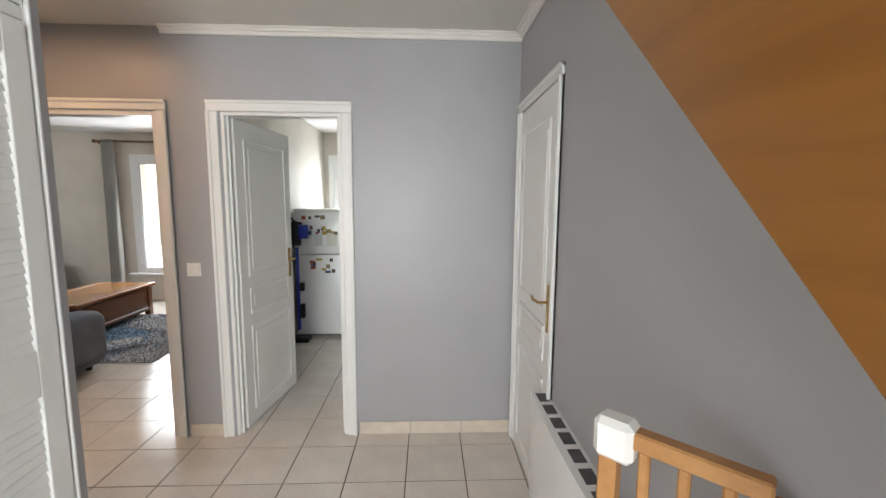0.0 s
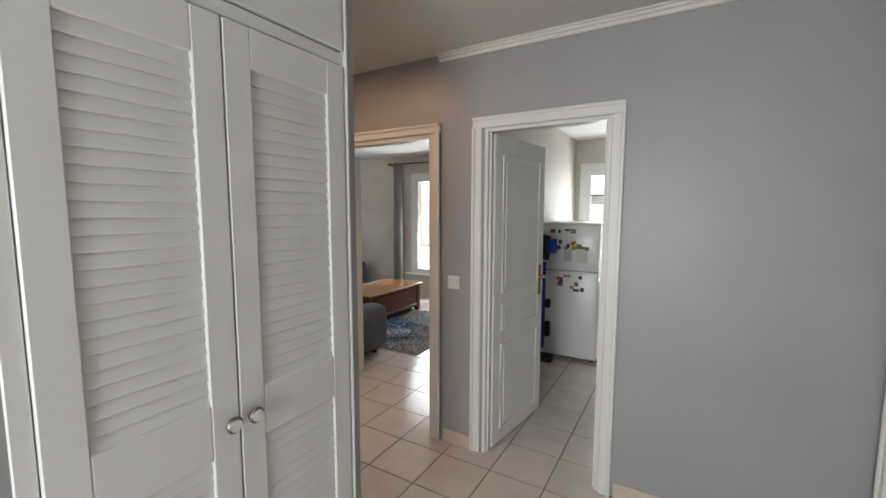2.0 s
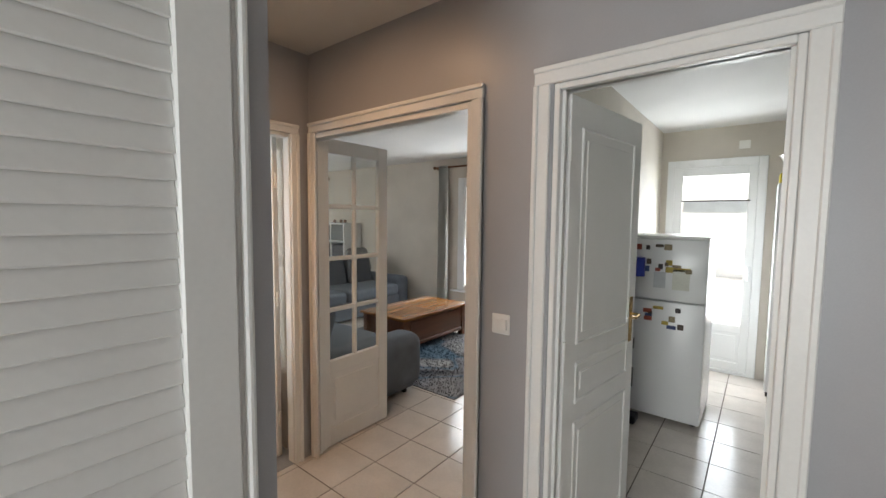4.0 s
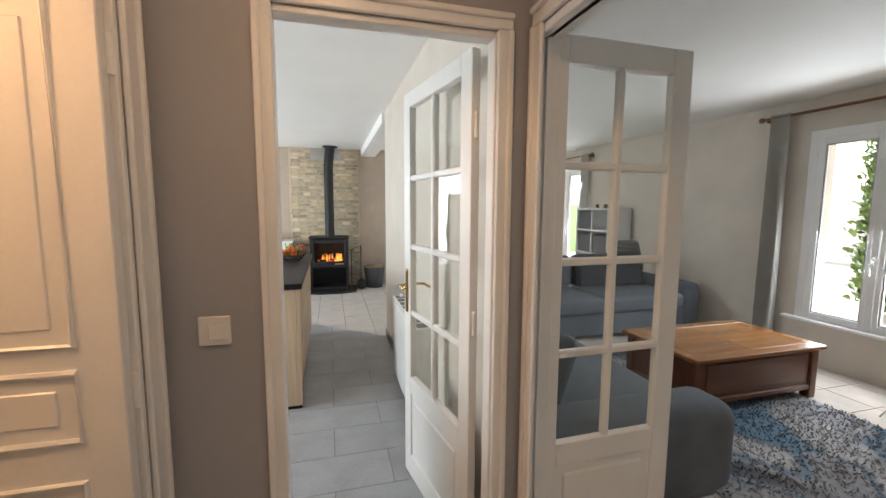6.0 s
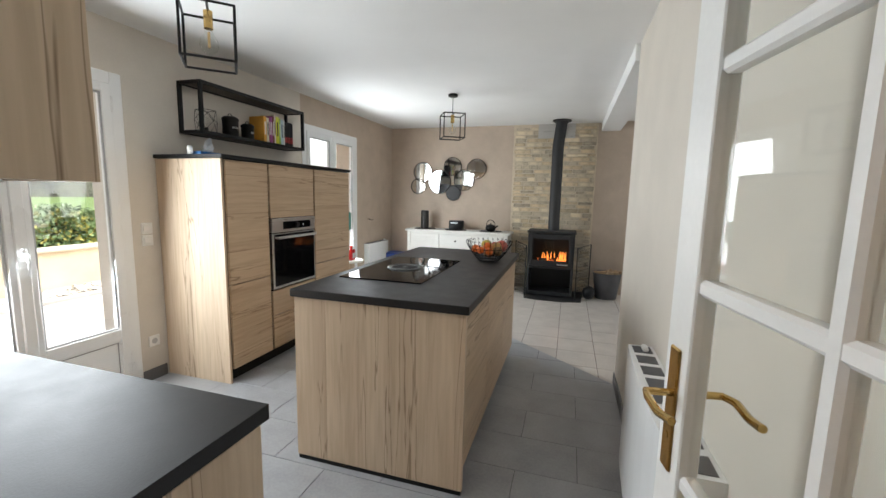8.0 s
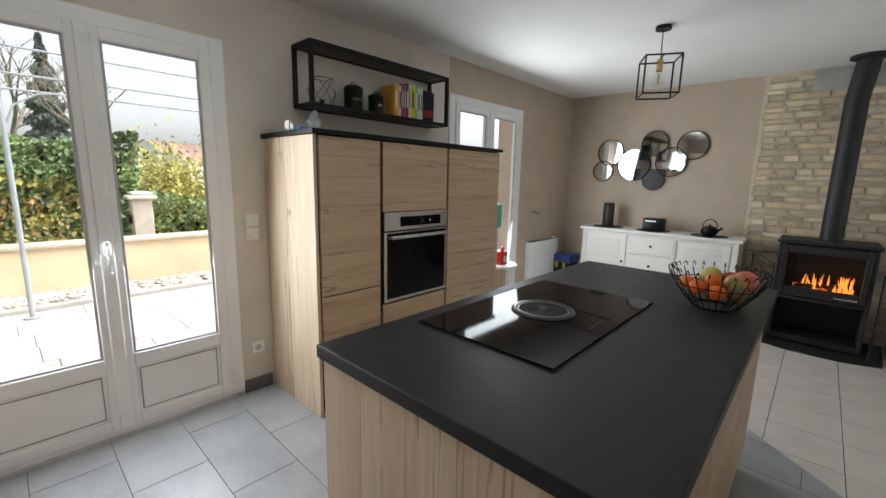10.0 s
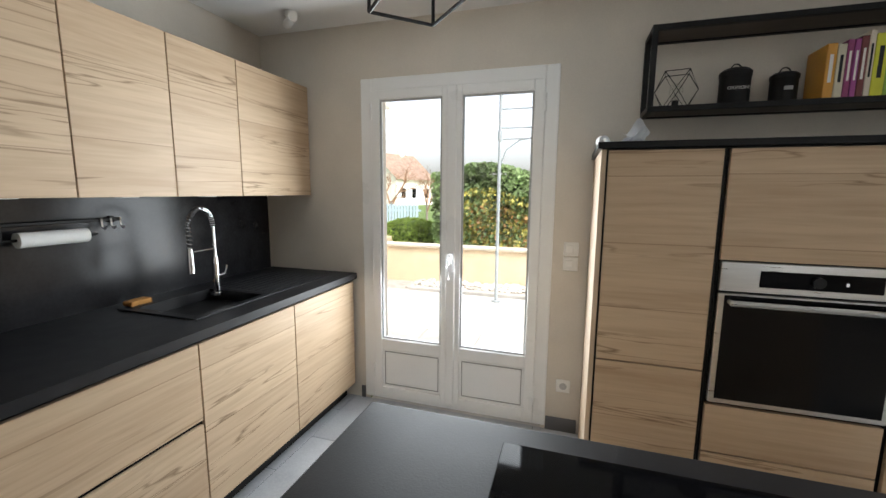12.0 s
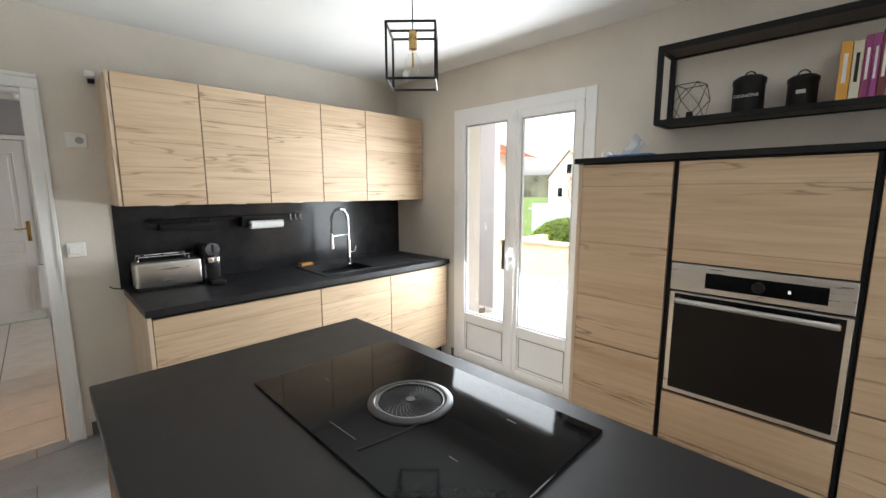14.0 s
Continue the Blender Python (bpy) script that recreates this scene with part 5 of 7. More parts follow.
# fruit bowl on the island
FX, FY = -5.975, 1.74
bowl = thing("fruit_bowl", (FX, FY, IT), "black wire fruit bowl filled with fruit", "bowl")
part("base_ring", B().tube([(FX + 0.075 * math.cos(a), FY + 0.075 * math.sin(a), IT + 0.004) for a in [2 * math.pi * k / 30 for k in range(30)]], 0.004, 6, closed=True), BLACK, bowl)
for rr, zz in ((0.115, 0.05), (0.15, 0.095)):
    part("ring", B().tube([(FX + rr * math.cos(a), FY + rr * math.sin(a), IT + zz) for a in [2 * math.pi * k / 36 for k in range(36)]], 0.0022, 5, closed=True), BLACK, bowl)
for k in range(26):
    a = 2 * math.pi * k / 26
    pts = [(0.075, 0.004), (0.10, 0.03), (0.135, 0.075), (0.165, 0.125), (0.172, 0.146), (0.160, 0.155), (0.150, 0.14)]
    part("wire", B().tube([(FX + q * math.cos(a), FY + q * math.sin(a), IT + z) for q, z in pts], 0.0022, 5), BLACK, bowl)
ORANGE = mat("orange_peel", (0.68, 0.13, 0.012), 0.4, vary=0.1, scale=20, bump=0.3, fine=200)
for nm, m_, c, rr, sc, lab in (
        ("mandarin", ORANGE, (0.075, -0.05, 0.105), 0.031, (1, 1, 0.9), "ripe orange mandarin"), ("mandarin", ORANGE, (0.10, 0.02, 0.10), 0.031, (1, 1, 0.9), "ripe orange mandarin"),
        ("mandarin", ORANGE, (0.03, -0.095, 0.11), 0.031, (1, 1, 0.9), "ripe orange mandarin"), ("mandarin", ORANGE, (0.06, 0.0, 0.135), 0.031, (1, 1, 0.9), "ripe orange mandarin"),
        ("kiwi", mat("kiwi_skin", (0.20, 0.12, 0.05), 0.8, vary=0.2, bump=0.5), (0.06, 0.075, 0.10), 0.036, (1.2, 1, 0.95), "brown kiwi fruit"),
        ("apple", mat("green_apple", (0.42, 0.35, 0.07), 0.35, vary=0.2), (-0.06, -0.03, 0.13), 0.042, (1, 1, 0.92), "yellow-green apple"),
        ("mango", mat("mango_skin", (0.50, 0.10, 0.06), 0.4, vary=0.35, scale=12), (-0.05, 0.085, 0.125), 0.05, (1.25, 0.95, 0.9), "red mango"),
        ("pear", mat("pear_skin", (0.45, 0.25, 0.06), 0.5, vary=0.2), (0.0, 0.06, 0.12), 0.045, (1.2, 0.9, 0.9), "yellow-brown pear"),
        ("apple", mat("red_apple", (0.42, 0.05, 0.03), 0.3, vary=0.25), (-0.10, 0.03, 0.115), 0.04, (1, 1, 0.92), "red apple"),
        ("kiwi", mat("brown_skin", (0.25, 0.14, 0.07), 0.8, vary=0.2), (0.0, 0.0, 0.085), 0.045, (1.2, 1, 0.9), "brown fruit low in the bowl")):
    solid(nm, B().ball((FX + c[0], FY + c[1], IT + c[2] - 0.02), rr, sc, 20), m_, lab + " in the wire bowl", nm, "thing", True)

# small round table with a red toaster by the dining door
tb = thing("side_table", (-7.25, -0.22, 0), "small round white side table on a wooden post", "table")
part("tabletop", B().cyl((-7.28, -0.2, 0.58), (-7.28, -0.2, 0.60), 0.17, seg=36), PLASTIC, tb, smooth=True)
part("post", B().box(-7.33, -7.23, -0.25, -0.15, 0.0, 0.58, 0.004), OAKZ, tb, "light wooden post")
RED = mat("red_plastic", (0.55, 0.02, 0.02), 0.25, vary=0.05)
rt = thing("red_appliance", (-7.25, -0.18, 0.60), "bright red toy toaster on the round table", "toaster")
part("body", B().box(-7.31, -7.21, -0.24, -0.12, 0.60, 0.73, 0.018, 3), RED, rt, smooth=True)
part("handle", B().box(-7.24, -7.21, -0.15, -0.12, 0.72, 0.78, 0.008), RED, rt)
part("panel", B().box(-7.29, -7.23, -0.12, -0.1185, 0.63, 0.69), mat("pale_grey", (0.55, 0.5, 0.5), 0.4), rt)
teal = thing("teal_canister", (-7.05, -0.1, 0.0), "teal mailbox-shaped appliance on a tall wooden stand", "appliance")
part("stand", B().box(-7.01, -6.93, -0.16, -0.04, 0.0, 0.98, 0.003), OAKZ, teal, "light wooden stand")
part("box", B().box(-7.04, -6.92, -0.18, -0.02, 0.98, 1.19, 0.02, 3), mat("teal_enamel", (0.10, 0.42, 0.36), 0.3, vary=0.05), teal, "teal box", smooth=True)
toy = thing("tool_box", (-9.02, -0.36, 0.0), "black and blue tool bin with yellow clips", "tool box")
part("bin", B().box(-9.18, -8.92, -0.50, -0.26, 0.0, 0.36, 0.02, 2), RUBBER, toy)
part("lid", B().box(-9.20, -8.90, -0.52, -0.24, 0.36, 0.46, 0.02, 2), mat("blue_plastic", (0.02, 0.05, 0.22), 0.35), toy, "blue lid")
for y in (-0.43, -0.33):
    part("clip", B().box(-8.92, -8.905, y - 0.015, y + 0.015, 0.29, 0.36, 0.004), mat("yellow_plastic", (0.6, 0.45, 0.02), 0.4) if "yellow_plastic" not in bpy.data.materials else bpy.data.materials["yellow_plastic"], toy, "yellow clip")
solid("wall_hook", B().tube([(-8.45, SW + 0.001, 1.02), (-8.45, SW + 0.03, 1.02), (-8.50, SW + 0.035, 1.0), (-8.56, SW + 0.035, 1.005)], 0.005), SATIN, "small dark shutter crank hook on the tan wall", "hook", "thing")
for a, b_ in ((-5.2, -5.02), (-3.80, -3.77)):
    solid("baseboard", B().box(a, b_, SW, SW + 0.01, 0, 0.085, 0.002), mat("dark_grey_skirting", (0.10, 0.10, 0.105), 0.4) if "dark_grey_skirting" not in bpy.data.materials else bpy.data.materials["dark_grey_skirting"], "dark grey tile skirting", "baseboard")
solid("baseboard", B().box(-6.2, -3.86, KN - 0.01, KN, 0, 0.085, 0.002), bpy.data.materials["dark_grey_skirting"], "dark grey tile skirting", "baseboard")
solid("baseboard", B().box(KW - 0.022, KW - 0.012, 1.63, 1.86, 0, 0.085, 0.002), bpy.data.materials["dark_grey_skirting"], "dark grey tile skirting", "baseboard")

# stone cladding behind the stove, stone by stone
clad = solid("stone_panel", B().box(FAR, FAR + 0.012, 1.44, 2.63, 0, KC), mat("cream_mortar", (0.62, 0.53, 0.40), 0.9, vary=0.08, scale=20, bump=0.5), "panel of thin cream and ochre stone strips", "stone wall")
STONES = [mat("ochre_stone", (0.57, 0.46, 0.31), 0.85, vary=0.14, scale=14, bump=0.6, fine=90, rand=0.35), mat("grey_stone", (0.45, 0.385, 0.29), 0.85, vary=0.14, scale=14, bump=0.6, fine=90, rand=0.35), mat("pale_stone", (0.66, 0.57, 0.42), 0.85, vary=0.12, scale=14, bump=0.6, fine=90, rand=0.4)]
shapes = {}
random.seed(11)
z = 0.012
while z < KC - 0.05:
    hgt = random.choice((0.045, 0.055, 0.065))
    y = 1.45 + random.uniform(0, 0.03)
    while y < 2.60:
        w = min(random.choice((0.12, 0.16, 0.20, 0.25, 0.30)), 2.62 - y)
        if w > 0.05:
            k = random.randrange(3)
            key = (round(w, 2), hgt, k)
            if key not in shapes:
                b = B().box(0, 0.018, 0.004, key[0] - 0.008, 0.003, hgt - 0.009, 0.004)
                for v in b.bm.verts:
                    v.co += 0.003 * Vector(noise.noise_vector(v.co * 40 + Vector((w * 50, hgt * 90, 0))))
                shapes[key] = b.mesh("stone", STONES[k])
            ob = new("stone", shapes[key])
            ob.parent, ob.location = clad, (FAR + 0.008 + random.uniform(0, 0.006), y, z)
        y += w
    z += hgt

# ---- hall ----
PX = -1.40
solid("wall_closet_side", B().box(PX - 0.08, PX, -2.0, 0.72, 0, 2.6), LILAC, "lilac painted wall beside the closet", "wall")
closet = thing("closet", (PX - 0.3, 1.17, 0), "white built-in closet with louvred doors", "closet")
c0, c1, cs = 0.755, 1.585, 1.158
part("side_frame", B().box(PX - 0.05, PX + 0.004, 0.72, c0, 0, HC, 0.003), WHITE, closet)
part("side_frame", B().box(PX - 0.05, PX + 0.004, c1, 1.612, 0, HC, 0.003), WHITE, closet)
part("edge_bead", B().cyl((PX + 0.006, 1.600, 0), (PX + 0.006, 1.600, HC), 0.008, seg=10), WHITE, closet)
part("cross_rail", B().box(PX - 0.05, PX + 0.004, c0, c1, 2.045, 2.085, 0.003), WHITE, closet)
part("head_rail", B().box(PX - 0.05, PX + 0.004, c0, c1, 2.40, HC, 0.003), WHITE, closet)
part("back", B().box(PX - 0.58, PX - 0.56, 0.72, 1.55, 0, HC), WHITE, closet)
part("foot_rail", B().box(PX - 0.05, PX - 0.01, c0, c1, 0, 0.04), WHITE, closet)
slat_n = 0


def louvre_door(y0, y1, z0, z1, panels, name):
    d = part(name, B().box(PX - 0.018, PX + 0.012, y0, y0 + 0.075, z0, z1, 0.003).box(PX - 0.018, PX + 0.012, y1 - 0.075, y1, z0, z1, 0.003), WHITE, closet)
    rails = [(z0, panels[0][0])] + [(a[1], b_[0]) for a, b_ in zip(panels, panels[1:])] + [(panels[-1][1], z1)]
    for a, b_ in rails:
        part("rail", B().box(PX - 0.018, PX + 0.0115, y0 + 0.075, y1 - 0.075, a, b_, 0.003), WHITE, d)
    w = y1 - y0 - 0.15
    slat = B().box(-0.003, 0.003, -w / 2, w / 2, -0.0215, 0.0215, 0.0015, turn=pose(0, 0, 0, 0, -13, 0)).mesh("slat", WHITE)
    for a, b_ in panels:
        n = int((b_ - a) / 0.034)
        for k in range(n):
            s = new("slat", slat)
            s.parent = d
            s.location = (PX - 0.001, (y0 + y1) / 2, a + (k + 0.5) * (b_ - a) / n)
    part("backing", B().box(PX - 0.0175, PX - 0.0155, y0 + 0.075, y1 - 0.075, z0 + 0.05, z1 - 0.05), WHITE, d)
    return d


for y0, y1, kn in ((c0 + 0.002, cs - 0.002, cs - 0.032), (cs + 0.002, c1 - 0.002, cs + 0.032)):
    d = louvre_door(y0, y1, 0.045, 2.04, ((0.13, 0.90), (1.05, 1.93)), "door")
    k = part("knob", B().lathe((PX + 0.012, kn, 0.985), [(0.006, 0), (0.006, 0.015), (0.021, 0.018), (0.023, 0.026), (0.018, 0.032)], 24, pose(0, 0, 0, 0, 90, 0)), mat("tarnished_silver", (0.28, 0.27, 0.26), 0.35, metal=1, vary=0.2, scale=60) if "tarnished_silver" not in bpy.data.materials else bpy.data.materials["tarnished_silver"], d, "round metal and porcelain knob", smooth=True)
    part("upper_door", B().box(PX - 0.018, PX + 0.012, y0, y1, 2.09, 2.398, 0.003), WHITE, closet)
for kn in (cs - 0.032, cs + 0.032):
    part("knob_face", B().cyl((PX + 0.040, kn, 0.985), (PX + 0.046, kn, 0.985), 0.0165, seg=24), PLASTIC, closet, "white porcelain knob face", smooth=True)

hm = thing("hall_mirror", (-1.78, 1.65, 1.2), "tall mirror in a deep black frame on the corridor wall", "mirror")
m0, m1, my, mf, mw = -2.17, -1.55, 1.645, 1.715, 0.07
part("frame_side", B().box(m0, m0 + mw, my, mf, 0.25, 2.05, 0.003), BLACK, hm)
part("frame_side", B().box(m1 - mw, m1, my, mf, 0.25, 2.05, 0.003), BLACK, hm)
part("frame_top", B().box(m0 + mw, m1 - mw, my, mf, 2.05 - mw, 2.05, 0.003), BLACK, hm)
part("frame_foot", B().box(m0 + mw, m1 - mw, my, mf, 0.25, 0.25 + mw, 0.003), BLACK, hm)
part("glass", B().box(m0 + mw, m1 - mw, my, mf - 0.044, 0.25 + mw, 2.05 - mw), MIRROR, hm, "mirror glass")


def cornice(axis, face, out, a0, a1):
    b = B()
    for d, h in ((0.05, 0.012), (0.034, 0.026), (0.018, 0.045)):
        if axis == "y":
            b.box(a0, a1, face, face + out * d, HC - h, HC - 0.0005, 0.004)
        else:
            b.box(face, face + out * d, a0, a1, HC - h, HC - 0.0005, 0.004)
    return solid("cornice", b, mat("cream_cornice", (0.78, 0.75, 0.70), 0.5, vary=0.02) if "cream_cornice" not in bpy.data.materials else bpy.data.materials["cream_cornice"], "cream plaster cornice under the hall ceiling", "cornice")


cornice("y", NW, -1, -1.72, EW)
cornice("x", EW, -1, -2.0, NW - 0.056)


def skirting(axis, face, out, a0, a1, h=0.085):
    ob = thing("baseboard", (0, 0, 0), "beige glazed tile skirting along the hall wall", "baseboard", kind="structure")
    n = max(1, round((a1 - a0) / 0.33))
    for k in range(n):
        u0, u1 = a0 + (a1 - a0) * k / n, a0 + (a1 - a0) * (k + 1) / n - 0.003
        b = B().box(u0, u1, face, face + out * 0.009, 0, h, 0.003) if axis == "y" else B().box(face, face + out * 0.009, u0, u1, 0, h, 0.003)
        part("tile", b, SKIRT, ob)


skirting("y", NW, -1, -0.622, EW)
skirting("y", NW, -1, -1.698, -1.488)
skirting("x", EW, -1, 0.0, 1.92)
skirting("x", WW, 1, 1.66, 1.835)

pl = thing("ceiling_bulb", (-0.6, 2.0, HC), "bare bulb in a grey holder hanging from the hall ceiling", "ceiling lamp")
part("rose", B().cyl((-0.6, 2.0, HC - 0.02), (-0.6, 2.0, HC - 0.0005), 0.03, seg=20), PLASTIC, pl, smooth=True)
part("holder", B().cyl((-0.6, 2.0, HC - 0.12), (-0.6, 2.0, HC - 0.02), 0.018, seg=16), STEEL, pl, smooth=True)
part("bulb", B().ball((-0.6, 2.0, HC - 0.145), 0.028), PLASTIC, pl, smooth=True)
sm = thing("hanging_bulb", (-2.40, 0.86, HC), "bare warm bulb on a white cord in the small room", "ceiling lamp")
part("rose", B().cyl((-2.40, 0.86, HC - 0.025), (-2.40, 0.86, HC - 0.0005), 0.045, seg=24), PLASTIC, sm, smooth=True)
part("cord", B().cyl((-2.40, 0.86, 2.30), (-2.40, 0.86, HC - 0.02), 0.003, seg=8), PLASTIC, sm)
part("holder", B().cyl((-2.40, 0.86, 2.25), (-2.40, 0.86, 2.31), 0.02, seg=16), PLASTIC, sm, smooth=True)
# unseen fixture, added only to carry the corridor's warm fill
cl = thing("corridor_fill_fixture", (-2.22, 2.1, HC), "added round white fixture, out of view, for the corridor fill light", "ceiling lamp")
part("base", B().cyl((-2.22, 2.1, HC - 0.025), (-2.22, 2.1, HC - 0.0005), 0.12, seg=32), PLASTIC, cl, smooth=True)
det = thing("smoke_detector", (-2.85, 2.19, HC), "round white smoke detector on the corridor ceiling", "detector")
part("base", B().lathe((-2.85, 2.19, HC - 0.0005), [(0, -0.035), (0.035, -0.033), (0.05, -0.02), (0.052, 0)], 28), PLASTIC, det, smooth=True)

heater((EW, 1.18, 0.14), 0.85, 0.50, "y", -1, "white electric panel heater along the hall wall", 8, 0.09)
PINE = wood("varnished_stair_pine", (0.28, 0.115, 0.018), (0.185, 0.07, 0.010), "y", 0.3, 0.25, coat=0.3)
stair = thing("staircase", (0.2, 0.5, 0), "varnished orange-brown wooden staircase", "staircase")
bx0, bx1 = 0.03, 0.07


def slope(y):
    return 1.803 - (0.81 - y) * 0.972


b = B()
ya, yb, dp = -1.0, 1.02, 0.40
lo = [b.bm.verts.new((x, y, slope(y) + off)) for x in (bx0, bx1) for y, off in ((ya, 0), (yb, 0), (yb, dp), (ya, dp))]
for f in ((0, 1, 2, 3), (7, 6, 5, 4), (0, 4, 5, 1), (1, 5, 6, 2), (2, 6, 7, 3), (3, 7, 4, 0)):
    b.bm.faces.new([lo[i] for i in f])
part("stringer", b, PINE, stair, "wide sloping side board")
for k in range(7):
    y = 1.0 - k * 0.21
    part("tread", B().box(bx1, EW - 0.001, y - 0.25, y, slope(y) + 0.12, slope(y) + 0.155, 0.004), PINE, stair)
part("newel", B().box(bx0 - 0.01, bx0 + 0.06, 0.50, 0.57, slope(0.535) + 0.42, 2.428, 0.004), PINE, stair)
GATEWOOD = wood("honey_gate_wood", (0.52, 0.27, 0.10), (0.42, 0.20, 0.07), "x", 0.4, 0.2)
gate = thing("stair_gate", (0.19, 0.96, 0), "honey-coloured wooden stair gate with a white hinge cap", "gate")
ga, gb = Vector((0.185, 0.965, 0)), Vector((0.345, 0.80, 0))
gd = (gb - ga).normalized()
ang = math.degrees(math.atan2(gd.y, gd.x))


def gbox(u0, u1, z0, z1, t, bev=0.004):
    return B().box(u0, u1, -t, t, z0, z1, bev).move(pose(ga.x, ga.y, 0, 0, 0, ang))


L = (gb - ga).length
part("top_rail", gbox(0, L, 1.065, 1.10, 0.017), GATEWOOD, gate)
part("bottom_rail", gbox(0, L, 0.36, 0.395, 0.017), GATEWOOD, gate)
part("post", gbox(-0.035, 0.0, 0, 1.10, 0.018), GATEWOOD, gate)
part("post", gbox(L - 0.001, L + 0.03, 0, 1.07, 0.018), GATEWOOD, gate)
for k in range(3):
    part("bar", gbox(0.035 + k * 0.065, 0.055 + k * 0.065, 0.395, 1.065, 0.009), GATEWOOD, gate)
part("hinge_cap", gbox(-0.045, 0.03, 1.03, 1.112, 0.028, 0.012), PLASTIC, gate, "white plastic hinge cap")

# ---- living room ----
FABRIC = mat("grey_sofa_fabric", (0.135, 0.15, 0.175), 0.95, vary=0.12, scale=5, bump=0.5, fine=350)
DARKFAB = mat("charcoal_cushion", (0.055, 0.06, 0.07), 0.95, vary=0.15, scale=5, bump=0.5, fine=350)


def puff(b, x0, x1, y0, y1, z0, z1, bev=0.06):
    b.box(x0, x1, y0, y1, z0, z1, bev, 4)
    return b


sofa = thing("corner_sofa", (-4.8, 3.6, 0), "grey fabric corner sofa with loose back cushions", "sofa")
part("base", puff(B(), -5.95, -3.14, 2.92, 3.93, 0.04, 0.30, 0.03), FABRIC, sofa)
part("base", puff(B(), -6.45, -5.45, 3.90, 6.20, 0.04, 0.30, 0.03), FABRIC, sofa)
part("arm", puff(B(), -3.42, -3.11, 2.93, 4.02, 0.05, 0.52, 0.10), FABRIC, sofa, "rounded grey armrest", smooth=True)
part("arm", puff(B(), -6.45, -5.42, 6.06, 6.32, 0.05, 0.58, 0.09), FABRIC, sofa, "rounded grey armrest", smooth=True)
for a, c in ((-4.55, -3.43), (-5.70, -4.56)):
    part("seat_cushion", puff(B(), a, c, 3.10, 3.97, 0.27, 0.43, 0.06), FABRIC, sofa, smooth=True)
for a, c in ((3.98, 5.0), (5.01, 6.05)):
    part("seat_cushion", puff(B(), -6.2, -5.40, a, c, 0.29, 0.47, 0.06), FABRIC, sofa, smooth=True)
for a, c in ((-4.55, -3.44), (-5.70, -4.57)):
    part("back_cushion", puff(B(), a, c, 2.92, 3.16, 0.40, 0.72, 0.09), FABRIC, sofa, smooth=True)
for a, c in ((3.3, 4.2), (4.22, 5.1), (5.12, 6.05)):
    part("back_cushion", puff(B(), -6.45, -6.18, a, c, 0.42, 0.84, 0.10), FABRIC, sofa, smooth=True)
for k in range(4):
    x = (-3.2, -5.8, -6.3, -5.6)[k]
    y = (3.85, 3.05, 6.1, 6.1)[k]
    part("foot", B().cyl((x, y, 0), (x, y, 0.05), 0.025, seg=12), RUBBER, sofa)
for (x, y, z, s, m_, lab, ry) in ((-6.12, 5.78, 0.66, 0.24, DARKFAB, "charcoal square cushion on the sofa", 18), (-6.16, 5.30, 0.64, 0.22, DARKFAB, "charcoal square cushion on the sofa", 14), (-6.3, 5.95, 0.80, 0.22, mat("striped_cushion", (0.16, 0.16, 0.16), 0.9, vary=0.5, scale=3, stretch=(1, 1, 12)), "dark striped cushion on the sofa back", 20), (-3.66, 3.24, 0.60, 0.2, FABRIC, "grey scatter cushion beside the armrest", 0)):
    cu = B().box(-s, s, -s, s, -0.07, 0.07, 0.065, 4).move(pose(x, y, z, 0, 90 - ry, 0) if ry else pose(x, y, z, 70, 0, 0))
    solid("cushion", cu, m_, lab, "cushion", "thing", True)

TABLEWOOD = wood("honey_table_wood", (0.42, 0.19, 0.055), (0.28, 0.105, 0.028), "y", 0.25, 0.3, coat=0.35)
DARKWOOD = wood("dark_table_wood", (0.20, 0.07, 0.028), (0.12, 0.04, 0.016), "y", 0.35, 0.2, coat=0.2)
tab = thing("coffee_table", (-4.2, 5.1, 0), "solid honey-brown wooden coffee table with plank top", "coffee table")
t0, t1, u0, u1 = -4.55, -3.81, 4.49, 5.73
for k in range(2):
    part("top_board", B().box(t0 + 0.09, t1 - 0.09, u0 + 0.09 + k * (u1 - u0 - 0.18) / 2 + 0.002, u0 + 0.09 + (k + 1) * (u1 - u0 - 0.18) / 2 - 0.002, 0.395, 0.42, 0.003), TABLEWOOD, tab)
part("top_frame", B().box(t0, t0 + 0.088, u0, u1, 0.39, 0.421, 0.005).box(t1 - 0.088, t1, u0, u1, 0.39, 0.421, 0.005).box(t0 + 0.088, t1 - 0.088, u0, u0 + 0.088, 0.39, 0.421, 0.005).box(t0 + 0.088, t1 - 0.088, u1 - 0.088, u1, 0.39, 0.421, 0.005), TABLEWOOD, tab)
part("body", B().box(t0 + 0.05, t1 - 0.05, u0 + 0.05, u1 - 0.05, 0.10, 0.39), DARKWOOD, tab)
part("drawer", B().box(t1 - 0.05, t1 - 0.035, u0 + 0.14, u1 - 0.14, 0.15, 0.36, 0.004), DARKWOOD, tab)
for x in (t0 + 0.03, t1 - 0.1):
    for y in (u0 + 0.03, u1 - 0.1):
        part("leg", B().box(x, x + 0.07, y, y + 0.07, 0, 0.39, 0.006), DARKWOOD, tab)
part("plinth_moulding", B().box(t0 + 0.035, t1 - 0.035, u0 + 0.035, u1 - 0.035, 0.065, 0.11, 0.008), DARKWOOD, tab)

